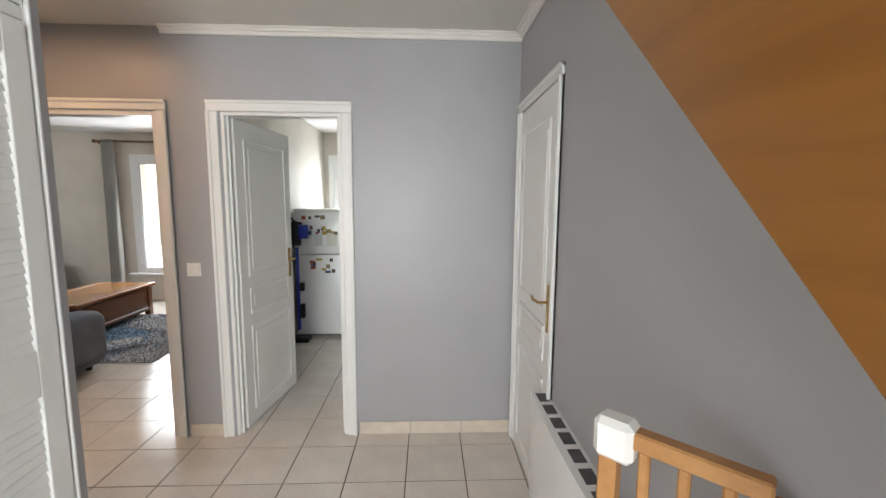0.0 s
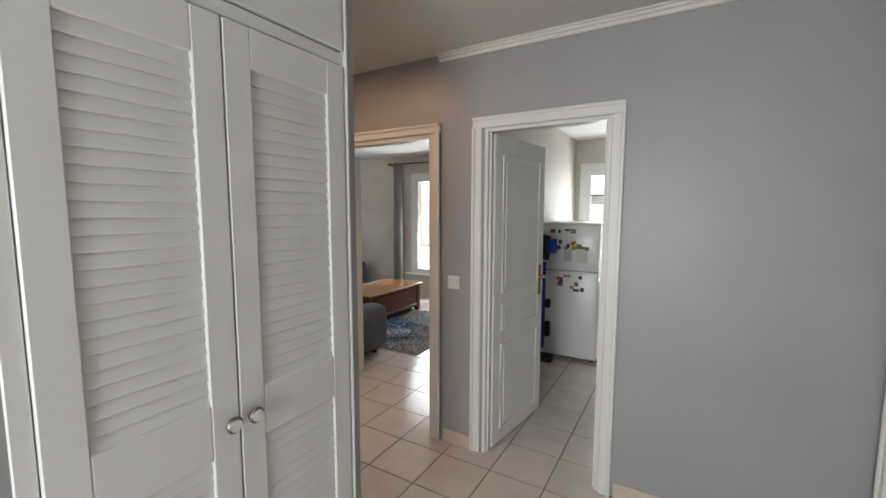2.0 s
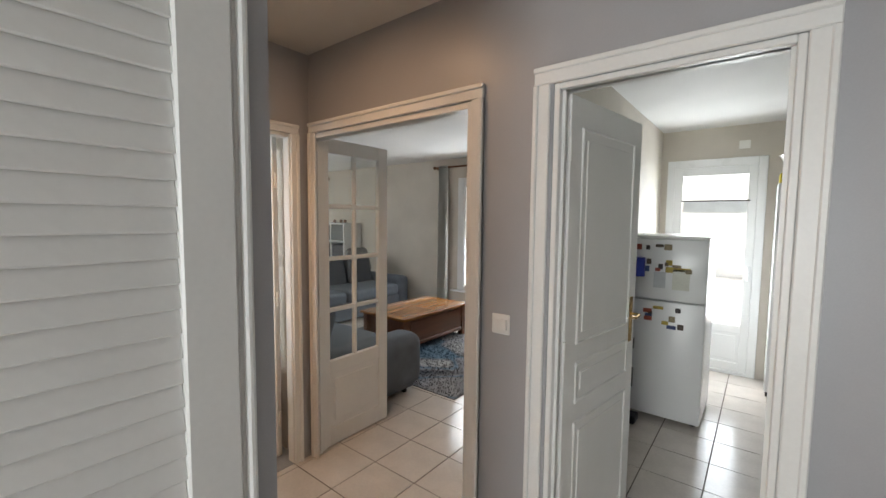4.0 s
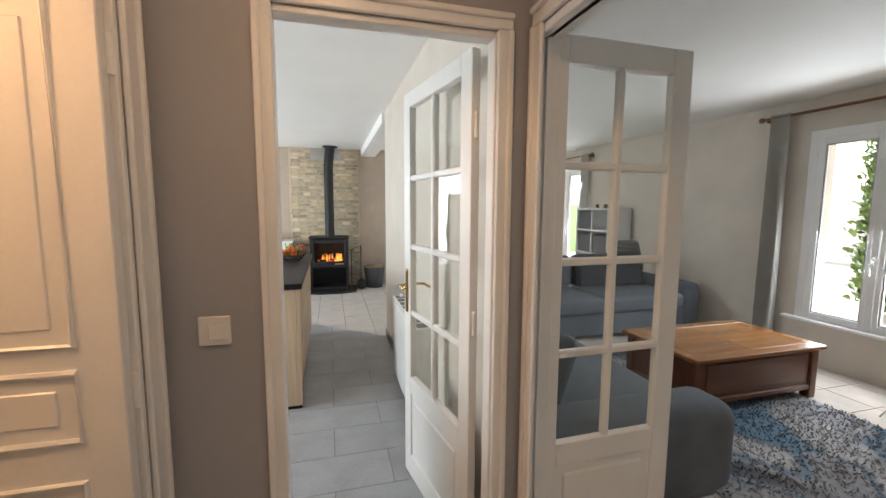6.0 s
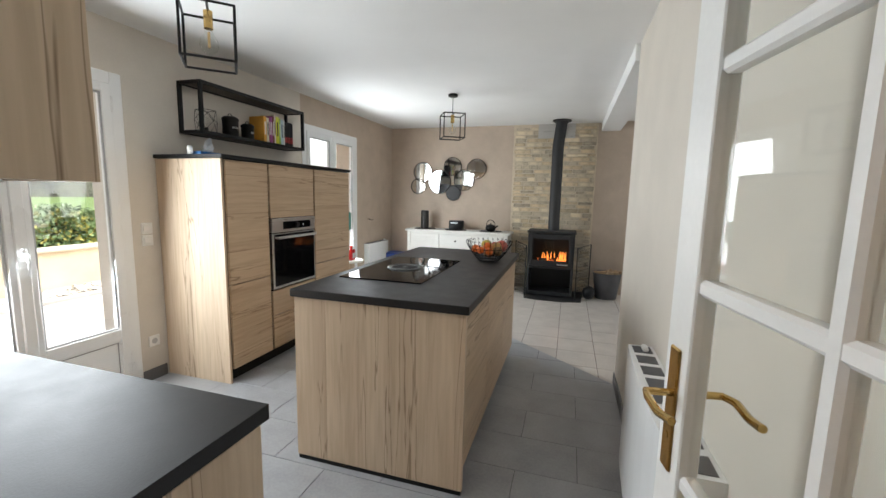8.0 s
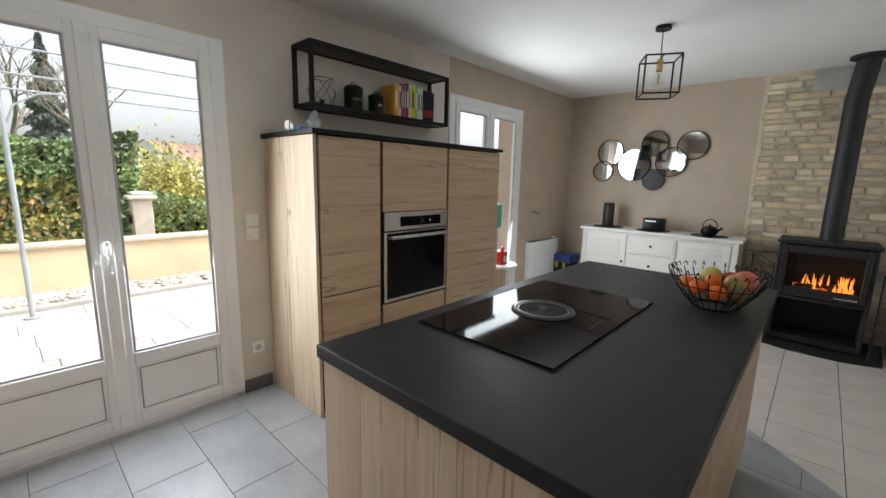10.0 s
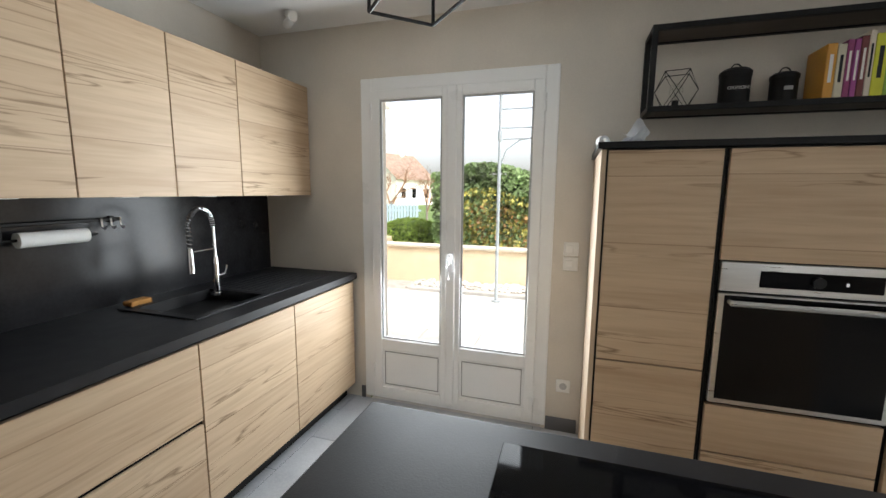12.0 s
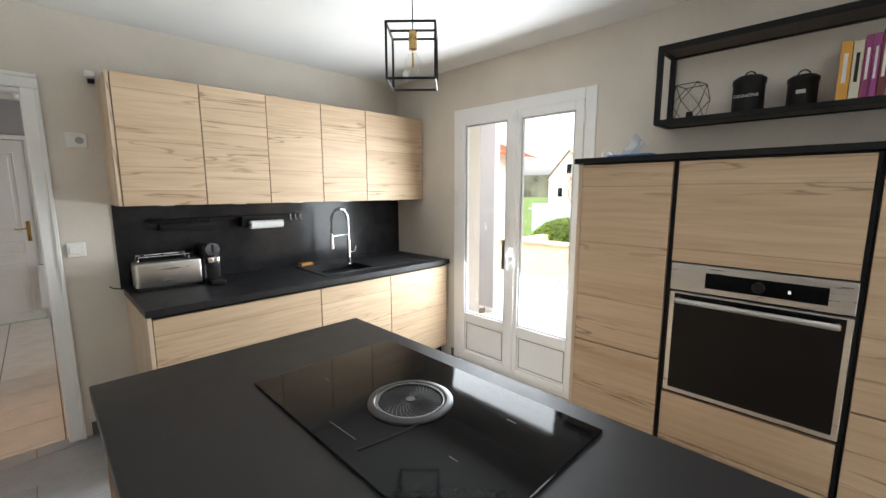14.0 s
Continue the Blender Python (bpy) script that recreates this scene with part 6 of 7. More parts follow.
rugm = bpy.data.materials.new("blue_grey_rug")
rugm.use_nodes = True
rt_ = rugm.node_tree
rb = rt_.nodes["Principled BSDF"]
rb.inputs["Roughness"].default_value = 1.0
rtc = rt_.nodes.new("ShaderNodeTexCoord")
rv, rn = rt_.nodes.new("ShaderNodeTexVoronoi"), rt_.nodes.new("ShaderNodeTexNoise")
rv.inputs["Scale"].default_value, rn.inputs["Scale"].default_value, rn.inputs["Detail"].default_value = 2.1, 38, 6
rv.feature, rv.inputs["Smoothness"].default_value = "SMOOTH_F1", 0.35
rr_, rr2, rmx = rt_.nodes.new("ShaderNodeValToRGB"), rt_.nodes.new("ShaderNodeValToRGB"), rt_.nodes.new("ShaderNodeMix")
rmx.data_type, rmx.blend_type = "RGBA", "MULTIPLY"
rmx.inputs[0].default_value = 1.0
rsep = rt_.nodes.new("ShaderNodeSeparateColor")
rt_.links.new(rtc.outputs["Object"], rv.inputs[0])
rt_.links.new(rtc.outputs["Object"], rn.inputs[0])
rt_.links.new(rv.outputs["Color"], rsep.inputs[0])
rt_.links.new(rsep.outputs[0], rr_.inputs[0])
for i, (p, c) in enumerate(((0.1, (0.11, 0.115, 0.13)), (0.34, (0.33, 0.335, 0.36)), (0.52, (0.13, 0.22, 0.30)), (0.66, (0.26, 0.27, 0.295)), (0.88, (0.45, 0.45, 0.455)))):
    e = rr_.color_ramp.elements[i] if i < 2 else rr_.color_ramp.elements.new(p)
    e.position, e.color = p, (*c, 1)
rr2.color_ramp.elements[0].position, rr2.color_ramp.elements[0].color = 0.36, (0.8, 0.8, 0.81, 1)
rr2.color_ramp.elements[1].position, rr2.color_ramp.elements[1].color = 0.62, (1.05, 1.05, 1.05, 1)
rt_.links.new(rn.outputs[0], rr2.inputs[0])
rt_.links.new(rr_.outputs[0], rmx.inputs[6])
rt_.links.new(rr2.outputs[0], rmx.inputs[7])
rt_.links.new(rmx.outputs[2], rb.inputs["Base Color"])
rug = thing("rug", (-3.4, 5.0, 0), "blue and grey patterned shaggy rug under the table", "rug")
part("backing", B().box(-5.1, -2.75, 3.99, 5.62, 0.0005, 0.008), rugm, rug)
random.seed(5)
pile = B()
vs, fs = [], []
for k in range(9000):
    x, y = random.uniform(-5.1, -2.75), random.uniform(3.99, 5.62)
    a = random.uniform(0, 6.28)
    dx, dy = 0.008 * math.cos(a), 0.008 * math.sin(a)
    n = len(vs)
    hx, hy = random.uniform(-0.02, 0.02), random.uniform(-0.02, 0.02)
    vs += [(x - dx, y - dy, 0.006), (x + dx, y + dy, 0.006), (x + hx, y + hy, random.uniform(0.018, 0.032))]
    fs.append((n, n + 1, n + 2))
pm = bpy.data.meshes.new("pile")
pm.from_pydata(vs, [], fs)
pm.materials.append(rugm)
part("pile", pm, rugm, rug, "shaggy pile")["kind"] = "stuff"

ROD = wood("stained_curtain_pole", (0.22, 0.10, 0.04), (0.14, 0.06, 0.025), "x", 0.35, 0.1)
CURTAIN = mat("white_curtain_cloth", (0.86, 0.855, 0.84), 0.9, vary=0.05, scale=4, bump=0.3, fine=250)
ct_ = CURTAIN.node_tree
tl_, am_ = ct_.nodes.new("ShaderNodeBsdfTranslucent"), ct_.nodes.new("ShaderNodeMixShader")
tl_.inputs[0].default_value, am_.inputs[0].default_value = (0.88, 0.87, 0.84, 1), 0.5
ct_.links.new(ct_.nodes["Principled BSDF"].outputs[0], am_.inputs[1])
ct_.links.new(tl_.outputs[0], am_.inputs[2])
ct_.links.new(am_.outputs[0], ct_.nodes["Material Output"].inputs[0])
for x0, x1, parts_ in ((-4.93, -2.95, ((-4.84, -4.66), (-3.42, -3.06))), (-9.25, -7.72, ((-8.0, -7.82),))):
    rod = thing("curtain_rod", ((x0 + x1) / 2, LN - 0.09, 2.33), "brown wooden curtain pole over the window", "curtain rod")
    part("pole", B().cyl((x0, LN - 0.09, 2.335), (x1, LN - 0.09, 2.335), 0.014, seg=14), ROD, rod, smooth=True)
    for x in (x0, x1):
        part("finial", B().ball((x, LN - 0.09, 2.335), 0.028), ROD, rod, smooth=True)
    for x in (x0 + 0.06, x1 - 0.06):
        part("bracket", B().box(x - 0.01, x + 0.01, LN - 0.10, LN - 0.0005, 2.30, 2.33, 0.003), ROD, rod)
    for a, c in parts_:
        cur = B()
        n = 40
        rows = []
        for z in (0.04, 0.8, 1.6, 2.36):
            rows.append([cur.bm.verts.new((a + (c - a) * k / n, LN - 0.09 + (0.028 + 0.012 * (2.4 - z)) * math.sin(k * 1.25), z)) for k in range(n + 1)])
        for p, q in zip(rows, rows[1:]):
            for k in range(n):
                cur.bm.faces.new((p[k], p[k + 1], q[k + 1], q[k]))
        bmesh.ops.solidify(cur.bm, geom=cur.bm.faces[:], thickness=0.003)
        solid("curtain", cur, CURTAIN, "gathered off-white curtain hanging beside the window", "curtain", "thing", True)
solid("window_panel", B().box(-4.60, -3.30, LN - 0.03, LN - 0.0005, 0.0, 0.395, 0.003), CREAM, "pale panel under the window sill", "panel", "structure")
solid("window_sill", B().box(-4.62, -3.28, LN - 0.06, LN - 0.0005, 0.395, 0.42, 0.004), PVC, "white window sill", "sill", "structure")

cube = thing("cube_shelf", (-7.0, 6.2, 0), "white cube shelf with grey patterned boxes", "shelf")
k0, k1, kd0, kd1 = -7.60, -6.80, 6.03, 6.43
for z in (0.0, 0.36, 0.72, 1.08, 1.41):
    part("shelf_board", B().box(k0, k1, kd0, kd1, z, z + 0.03, 0.002), ENAMEL, cube)
for x in (k0, (k0 + k1) / 2 - 0.015, k1 - 0.03):
    part("upright", B().box(x, x + 0.03, kd0, kd1, 0.03, 1.41, 0.002), ENAMEL, cube)
part("back", B().box(k0 + 0.03, k1 - 0.03, kd1 - 0.01, kd1, 0.03, 1.41), ENAMEL, cube)
BASKET = mat("dark_woven_box", (0.13, 0.13, 0.14), 0.9, vary=0.6, scale=26, bump=0.6, fine=90)
for z in (0.035, 0.395, 0.755, 1.115):
    for x in (k0 + 0.04, (k0 + k1) / 2 + 0.025):
        if (z, x > -7.2) != (1.115, True):
            solid("storage_box", B().box(x, x + 0.335, kd0 + 0.01, kd1 - 0.02, z, z + 0.27, 0.01), BASKET, "grey patterned fabric box in the cube shelf", "box", "thing")
for x in (-7.3, -7.1, -6.98):
    solid("trinket", B().lathe((x, 6.2, 1.44), [(0, 0), (0.025, 0), (0.03, 0.04), (0.02, 0.06), (0, 0.065)], 16), DARKWOOD, "small dark ornament on the cube shelf", "ornament", "thing", True)

chair = thing("rattan_chair", (-3.25, 5.95, 0), "low round rattan chair on metal legs", "chair")
RATTAN = mat("rattan", (0.28, 0.16, 0.08), 0.7, vary=0.25, scale=30, bump=0.6, fine=120)
cx_, cy_ = -3.28, 5.93
part("shell", B().lathe((cx_, cy_, 0.25), [(0.05, 0), (0.18, 0.02), (0.27, 0.09), (0.31, 0.19), (0.325, 0.2), (0.30, 0.19), (0.25, 0.10), (0.16, 0.04), (0, 0.025)], 30, pose(0, 0, 0, -14, 8, 0)), RATTAN, chair, smooth=True)
for k in range(4):
    a = k * math.pi / 2 + 0.5
    part("leg", B().cyl((cx_ + 0.12 * math.cos(a), cy_ + 0.12 * math.sin(a), 0.27), (cx_ + 0.26 * math.cos(a), cy_ + 0.26 * math.sin(a), 0.0), 0.006, seg=8), STEEL, chair)

# ---- utility room ----
fr = thing("fridge", (-1.33, 4.95, 0), "white fridge freezer covered with magnets", "fridge")
f0, f1, fy, fh = -1.62, -1.06, 4.68, 1.41
part("cabinet", B().box(f0, f1, fy + 0.05, fy + 0.6, 0.03, fh, 0.008), ENAMEL, fr)
part("lower_door", B().box(f0, f1, fy, fy + 0.048, 0.04, 0.93, 0.012, 2), ENAMEL, fr, smooth=True)
part("upper_door", B().box(f0, f1, fy, fy + 0.048, 0.94, fh - 0.015, 0.012, 2), ENAMEL, fr, smooth=True)
part("top_cap", B().box(f0 - 0.002, f1 + 0.002, fy + 0.01, fy + 0.6, fh - 0.013, fh + 0.012, 0.006), PLASTIC, fr)
for x in (f0 + 0.05, f1 - 0.05):
    part("foot", B().cyl((x, fy + 0.1, 0), (x, fy + 0.1, 0.04), 0.02, seg=10), RUBBER, fr)
random.seed(9)
cols = [(0.05, 0.04, 0.04), (0.35, 0.08, 0.05), (0.10, 0.07, 0.05), (0.25, 0.2, 0.12), (0.05, 0.08, 0.2), (0.4, 0.3, 0.05)]
cm = [mat("magnet_%s" % n, c, 0.5, vary=0.2, scale=60) for n, c in zip(("black", "red", "brown", "tan", "blue", "ochre"), cols)]
for k in range(26):
    if k < 12:
        x, z = random.uniform(f0 + 0.06, f1 - 0.06), random.uniform(1.16, 1.24)
    elif k < 16:
        x, z = random.uniform(f0 + 0.1, f1 - 0.1), random.uniform(1.33, 1.37)
    else:
        x, z = random.uniform(f0 + 0.18, f1 - 0.08), random.uniform(0.74, 0.88)
    w, h = random.uniform(0.012, 0.035), random.uniform(0.01, 0.022)
    solid("magnet", B().box(x - w, x + w, fy - 0.006, fy - 0.0003, z - h, z + h, 0.003), cm[k % 6], "small coloured souvenir magnet on the fridge", "magnet", "thing")
for x, z, w, h, m_ in ((-1.22, 1.10, 0.055, 0.075, mat("pale_note", (0.7, 0.7, 0.62), 0.8)), (-1.36, 1.09, 0.04, 0.06, mat("grey_note", (0.55, 0.57, 0.58), 0.8)), (-1.22, 1.175, 0.06, 0.012, cm[5])):
    solid("paper_note", B().box(x - w, x + w, fy - 0.002, fy - 0.0003, z - h, z + h), m_, "paper note held on the fridge door", "note", "thing")
vac = thing("stick_vacuum", (-1.66, 4.55, 0), "blue and black upright stick vacuum cleaner", "vacuum cleaner")
BLUE = mat("blue_anodised", (0.02, 0.04, 0.35), 0.3, metal=0.3)
vx, vy = -1.57, 4.60
part("tube", B().cyl((vx, vy, 0.12), (vx, vy, 1.02), 0.018, seg=14), BLUE, vac, "blue tube", smooth=True)
part("motor", B().cyl((vx, vy - 0.04, 1.05), (vx, vy + 0.03, 1.28), 0.055, seg=20), RUBBER, vac, smooth=True)
part("bin", B().cyl((vx + 0.08, vy - 0.03, 1.12), (vx + 0.08, vy - 0.03, 1.26), 0.05, seg=20), BLUE, vac, "blue dust bin", smooth=True)
part("grip", B().tube([(vx, vy, 1.28), (vx - 0.04, vy - 0.05, 1.34), (vx - 0.07, vy - 0.05, 1.2), (vx, vy - 0.03, 1.1)], 0.016), RUBBER, vac, smooth=True)
part("brush", B().box(vx - 0.12, vx + 0.12, vy - 0.10, vy + 0.03, 0.0, 0.06, 0.015, 2), RUBBER, vac)
for z in (0.25, 0.32, 0.55):
    part("nozzle", B().box(vx + 0.02, vx + 0.07, vy - 0.03, vy + 0.02, z, z + 0.09, 0.01), RUBBER, vac)
frz = thing("freezer", (-0.4, 6.0, 0), "tall white upright freezer with bar handle", "freezer")
part("body", B().box(-0.69, -0.09, 5.80, 6.24, 0.04, 1.86, 0.006), ENAMEL, frz)
part("door", B().box(-0.69, -0.09, 5.75, 5.80, 0.05, 1.86, 0.01, 2), ENAMEL, frz, smooth=True)
part("handle", B().box(-0.66, -0.635, 5.72, 5.755, 0.95, 1.25, 0.006), PLASTIC, frz)
part("plinth", B().box(-0.68, -0.10, 5.79, 6.2, 0, 0.04), RUBBER, frz)
for z, m_ in ((1.50, cm[0]), (1.47, cm[1]), (1.53, cm[4])):
    solid("magnet", B().box(-0.60, -0.44, 5.744, 5.7497, z - 0.012, z + 0.012, 0.002), m_, "strip magnet on the tall freezer", "magnet", "thing")
wk = thing("food_mill", (-0.55, 5.95, 1.86), "steel food mill on a yellow box", "kitchen tool")
part("box", B().box(-0.68, -0.40, 5.85, 6.05, 1.86, 1.95, 0.008), mat("bright_yellow", (0.65, 0.5, 0.03), 0.4), wk, "yellow box")
part("funnel", B().lathe((-0.54, 5.95, 1.95), [(0.06, 0), (0.07, 0.05), (0.15, 0.16), (0.155, 0.16), (0.06, 0.02)], 24), STEEL, wk, smooth=True)
plate("light_switch", (-0.95, 6.25, 2.28), "y", -1, "small white box over the utility door", "switch", 0.09, 0.08)
ud = thing("window_5", (-1.18, 6.25, 0), "white plastic glazed back door of the utility room", "door", kind="structure")
for n, a, c, z0, z1 in (("frame_side", -1.60, -1.53, 0, 2.16), ("frame_side", -0.83, -0.76, 0, 2.16), ("frame_head", -1.53, -0.83, 2.08, 2.16), ("frame_foot", -1.53, -0.83, 0, 0.03)):
    part(n, B().box(a, c, 6.225, 6.30, z0, z1, 0.004), PVC, ud)
part("leaf", B().box(-1.53, -1.46, 6.235, 6.29, 0.03, 2.08, 0.004).box(-0.90, -0.83, 6.235, 6.29, 0.03, 2.08, 0.004).box(-1.46, -0.90, 6.235, 6.29, 2.0, 2.08, 0.004).box(-1.46, -0.90, 6.235, 6.29, 0.03, 0.12, 0.004).box(-1.46, -0.90, 6.235, 6.29, 0.42, 0.50, 0.004), PVC, ud)
part("lower_panel", B().box(-1.46, -0.90, 6.25, 6.28, 0.12, 0.42).box(-1.43, -0.93, 6.244, 6.25, 0.15, 0.39, 0.003), PVC, ud)
ug = part("pane", B().box(-1.46, -0.90, 6.262, 6.266, 0.50, 2.0), GLASS, ud, "clear glazing")
ug.visible_shadow = False
part("blind_rod", B().cyl((-1.46, 6.23, 1.74), (-0.88, 6.23, 1.74), 0.006, seg=8), RUBBER, ud)
part("blind", B().box(-1.44, -0.90, 6.232, 6.236, 1.62, 1.74), mat("sheer_blind", (0.75, 0.77, 0.78), 0.8), ud, "short sheer blind")
part("handle", B().box(-0.88, -0.85, 6.215, 6.235, 0.95, 1.10, 0.004).tube([(-0.865, 6.215, 1.03), (-0.865, 6.18, 1.03), (-0.97, 6.18, 1.03)], 0.008), PVC, ud)

# ---- outside ----
GZ = -0.08
GRASS = mat("lawn_grass", (0.10, 0.16, 0.035), 1.0, vary=0.3, scale=3, bump=1.0, fine=60)
solid("ground", B().prism([(-600, -600), (600, -600), (600, 600), (-600, 600)], -0.6, -0.16), GRASS, "lawn and open ground round the house", "ground")
RENDER_ = mat("ochre_render", (0.74, 0.60, 0.41), 0.9, vary=0.08, scale=3, bump=0.6, fine=80)
PAVE = mat("pale_paving", (0.62, 0.60, 0.56), 0.8, vary=0.08, scale=4, bump=0.3, fine=60, rand=0.15)
ter = solid("terrace", B().prism([(-14, -4.5), (1.5, -4.5), (1.5, -0.86), (-14, -0.86)], -0.3, GZ - 0.012), mat("terrace_joint", (0.36, 0.34, 0.31), 0.95, vary=0.15), "terrace of pale rectangular paving slabs", "pavement")
slab_a = B().box(-0.298, 0.298, -0.197, 0.197, -0.012, 0, 0.003).mesh("slab", PAVE)
slab_b = B().box(-0.198, 0.198, -0.197, 0.197, -0.012, 0, 0.003).mesh("slab", PAVE)
random.seed(3)
for j in range(7):
    x = -9.6 + 0.31 * (j % 3)
    y = -3.66 + j * 0.4
    while x < 1.0:
        big = random.random() < 0.6
        w = 0.3 if big else 0.2
        if x + 2 * w < 1.4:
            s = new("slab", slab_a if big else slab_b)
            s.parent, s.location = ter, (x + w, y, GZ + random.uniform(-0.001, 0.001))
        x += 2 * w + 0.004
solid("kerb", B().box(-14, -2.75, -3.98, -3.86, -0.3, GZ + 0.05, 0.01), mat("concrete_kerb", (0.42, 0.41, 0.38), 0.9, vary=0.1, bump=0.4), "pale concrete kerb along the gravel strip", "kerb")
solid("gravel_bed", B().box(-14, -2.65, -4.5, -3.98, -0.3, GZ + 0.02), mat("gravel_base", (0.42, 0.39, 0.34), 1.0, vary=0.3, scale=40, bump=1.0, fine=90), "bed under the gravel strip", "gravel")
peb = []
for k in range(6):
    b = B().ball((0, 0, 0), 0.035, (1.2, 0.9, 0.55), 8)
    for v in b.bm.verts:
        v.co += 0.008 * Vector(noise.noise_vector(v.co * 30 + Vector((k, 0, 0))))
    peb.append([v.co.copy() for v in b.bm.verts])
    b.bm.free()
pf = B().ball((0, 0, 0), 0.035, (1.2, 0.9, 0.55), 8)
pf.bm.verts.index_update()
faces = [[v.index for v in f.verts] for f in pf.bm.faces]
pf.bm.free()
vs, fs = [], []
random.seed(8)
for k in range(1500):
    m_ = pose(random.uniform(-9.5, -2.75), random.uniform(-4.48, -4.0), GZ + 0.03 + random.uniform(0, 0.025), random.uniform(-30, 30), random.uniform(-30, 30), random.uniform(0, 360)) @ Matrix.Scale(random.uniform(0.6, 1.2), 4)
    n = len(vs)
    vs += [m_ @ c for c in peb[k % 6]]
    fs += [[i + n for i in f] for f in faces]
gm = bpy.data.meshes.new("gravel")
gm.from_pydata(vs, [], fs)
gm.materials.append(mat("white_pebbles", (0.60, 0.56, 0.50), 0.9, vary=0.25, scale=12, bump=0.3))
tagged(new("gravel", gm), "pale round pebbles along the low wall", "gravel", kind="stuff")
lw_ = thing("garden_wall", (-6, -4.6, 0), "low ochre rendered garden wall with a pale coping", "wall", kind="structure")
part("wall", B().box(-14, -1.26, -4.70, -4.50, -0.4, 0.50), RENDER_, lw_)
part("coping", B().box(-14, -1.26, -4.74, -4.46, 0.50, 0.545, 0.008), mat("pale_coping", (0.60, 0.53, 0.43), 0.9, vary=0.1), lw_)
part("wall_return", B().box(-1.55, -1.35, -8.5, -4.50, -0.4, 0.50), RENDER_, lw_)
LEAFS = mat("hedge_leaf", (0.17, 0.25, 0.095), 0.6, vary=0.5, scale=2.2, fine=30, stretch=(1, 1, 1))
LEAFY = mat("yellow_hedge_leaf", (0.42, 0.38, 0.09), 0.6, vary=0.4, scale=2.5, fine=30)


def leaves(name, pick, count, size, material, label, category, parent=None):
    vs, fs = [], []
    for _ in range(count):
        c = Vector(pick())
        a = Vector((random.gauss(0, 1), random.gauss(0, 1), random.gauss(0, 0.7))).normalized()
        u = a.cross(Vector((random.random(), random.random(), random.random() + 0.1))).normalized()
        s = size * random.uniform(0.6, 1.4)
        n = len(vs)
        vs += [c - u * s * 0.5, c + a * s * 0.35 + Vector((0, 0, 0.2 * s)), c + u * s * 0.5, c - a * s * 0.35]
        fs += [(n, n + 1, n + 2, n + 3)]
    me = bpy.data.meshes.new(name)
    me.from_pydata(vs, [], fs)
    me.materials.append(material)
    ob = new(name, me)
    if parent:
        ob.parent = parent
        ob.matrix_parent_inverse = parent.matrix_basis.inverted()
        return tagged(ob, label, kind="stuff")
    return tagged(ob, label, category, kind="stuff")


random.seed(21)


def hedge_point(x0, x1, top):
    def pick():
        x = random.uniform(x0, x1)
        z = random.uniform(0.0, top + 0.10 * math.sin(x * 3.1) + 0.06 * math.sin(x * 9))
        front_ = -5.55 + 0.18 * noise.noise(Vector((x * 1.5, z * 1.5, 0)))
        if random.random() < 0.25:
            return (x, random.uniform(-6.4, front_), top + 0.10 * math.sin(x * 3.1) + random.uniform(-0.08, 0.05))
        return (x, front_ - abs(random.gauss(0, 0.10)), z)
    return pick


hd = thing("hedge", (-4, -5.9, 0), "tall dense green garden hedge with yellow tints", "hedge")
# dark core block: the shade deep between the leaves is put into its colour
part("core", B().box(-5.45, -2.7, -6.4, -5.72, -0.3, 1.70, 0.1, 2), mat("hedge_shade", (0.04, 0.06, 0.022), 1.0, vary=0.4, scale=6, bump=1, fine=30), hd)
leaves("foliage", hedge_point(-5.55, -2.55, 1.82), 16500, 0.075, LEAFS, "dark green leaves", "", hd)
leaves("foliage", hedge_point(-5.2, -2.9, 1.35), 6500, 0.075, LEAFY, "yellow-green leaves", "", hd)
RUST = mat("rust_hedge_leaf", (0.40, 0.22, 0.08), 0.6, vary=0.3, scale=2.5, fine=30)
rusty = hedge_point(-4.9, -3.3, 1.05)
leaves("foliage", rusty, 1800, 0.07, RUST, "rust-tinted leaves", "", hd)
hd2 = thing("hedge", (-9, -5.9, 0), "lower green garden hedge behind the pillar", "hedge")
# same dark core, coloured as the inner shade of the hedge
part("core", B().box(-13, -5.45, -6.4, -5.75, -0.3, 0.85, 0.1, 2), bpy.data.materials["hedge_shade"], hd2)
leaves("foliage", hedge_point(-13, -5.5, 0.95), 12000, 0.075, LEAFS, "green leaves", "", hd2)
leaves("foliage", hedge_point(-13, -5.5, 0.9), 4000, 0.075, LEAFY, "yellow-green leaves", "", hd2)
pil = thing("gate_pillar", (-5.44, -5.2, 0), "pale stone gate pillar with a rounded cap", "pillar")
PS = mat("pale_pillar_stone", (0.62, 0.56, 0.48), 0.9, vary=0.1, bump=0.4)
part("shaft", B().box(-5.56, -5.32, -5.3, -5.1, -0.3, 1.0, 0.01), PS, pil)
part("cap", B().box(-5.62, -5.26, -5.36, -5.04, 1.0, 1.06, 0.028, 3), PS, pil)
part("cap_stone", B().box(-5.57, -5.31, -5.32, -5.08, 1.06, 1.11, 0.024, 3), PS, pil)
part("lantern", B().box(-5.32, -5.28, -5.22, -5.18, 0.66, 0.78, 0.006), BLACK, pil)
BARKM = mat("grey_bark", (0.26, 0.22, 0.19), 0.95, vary=0.3, scale=12, bump=0.8)


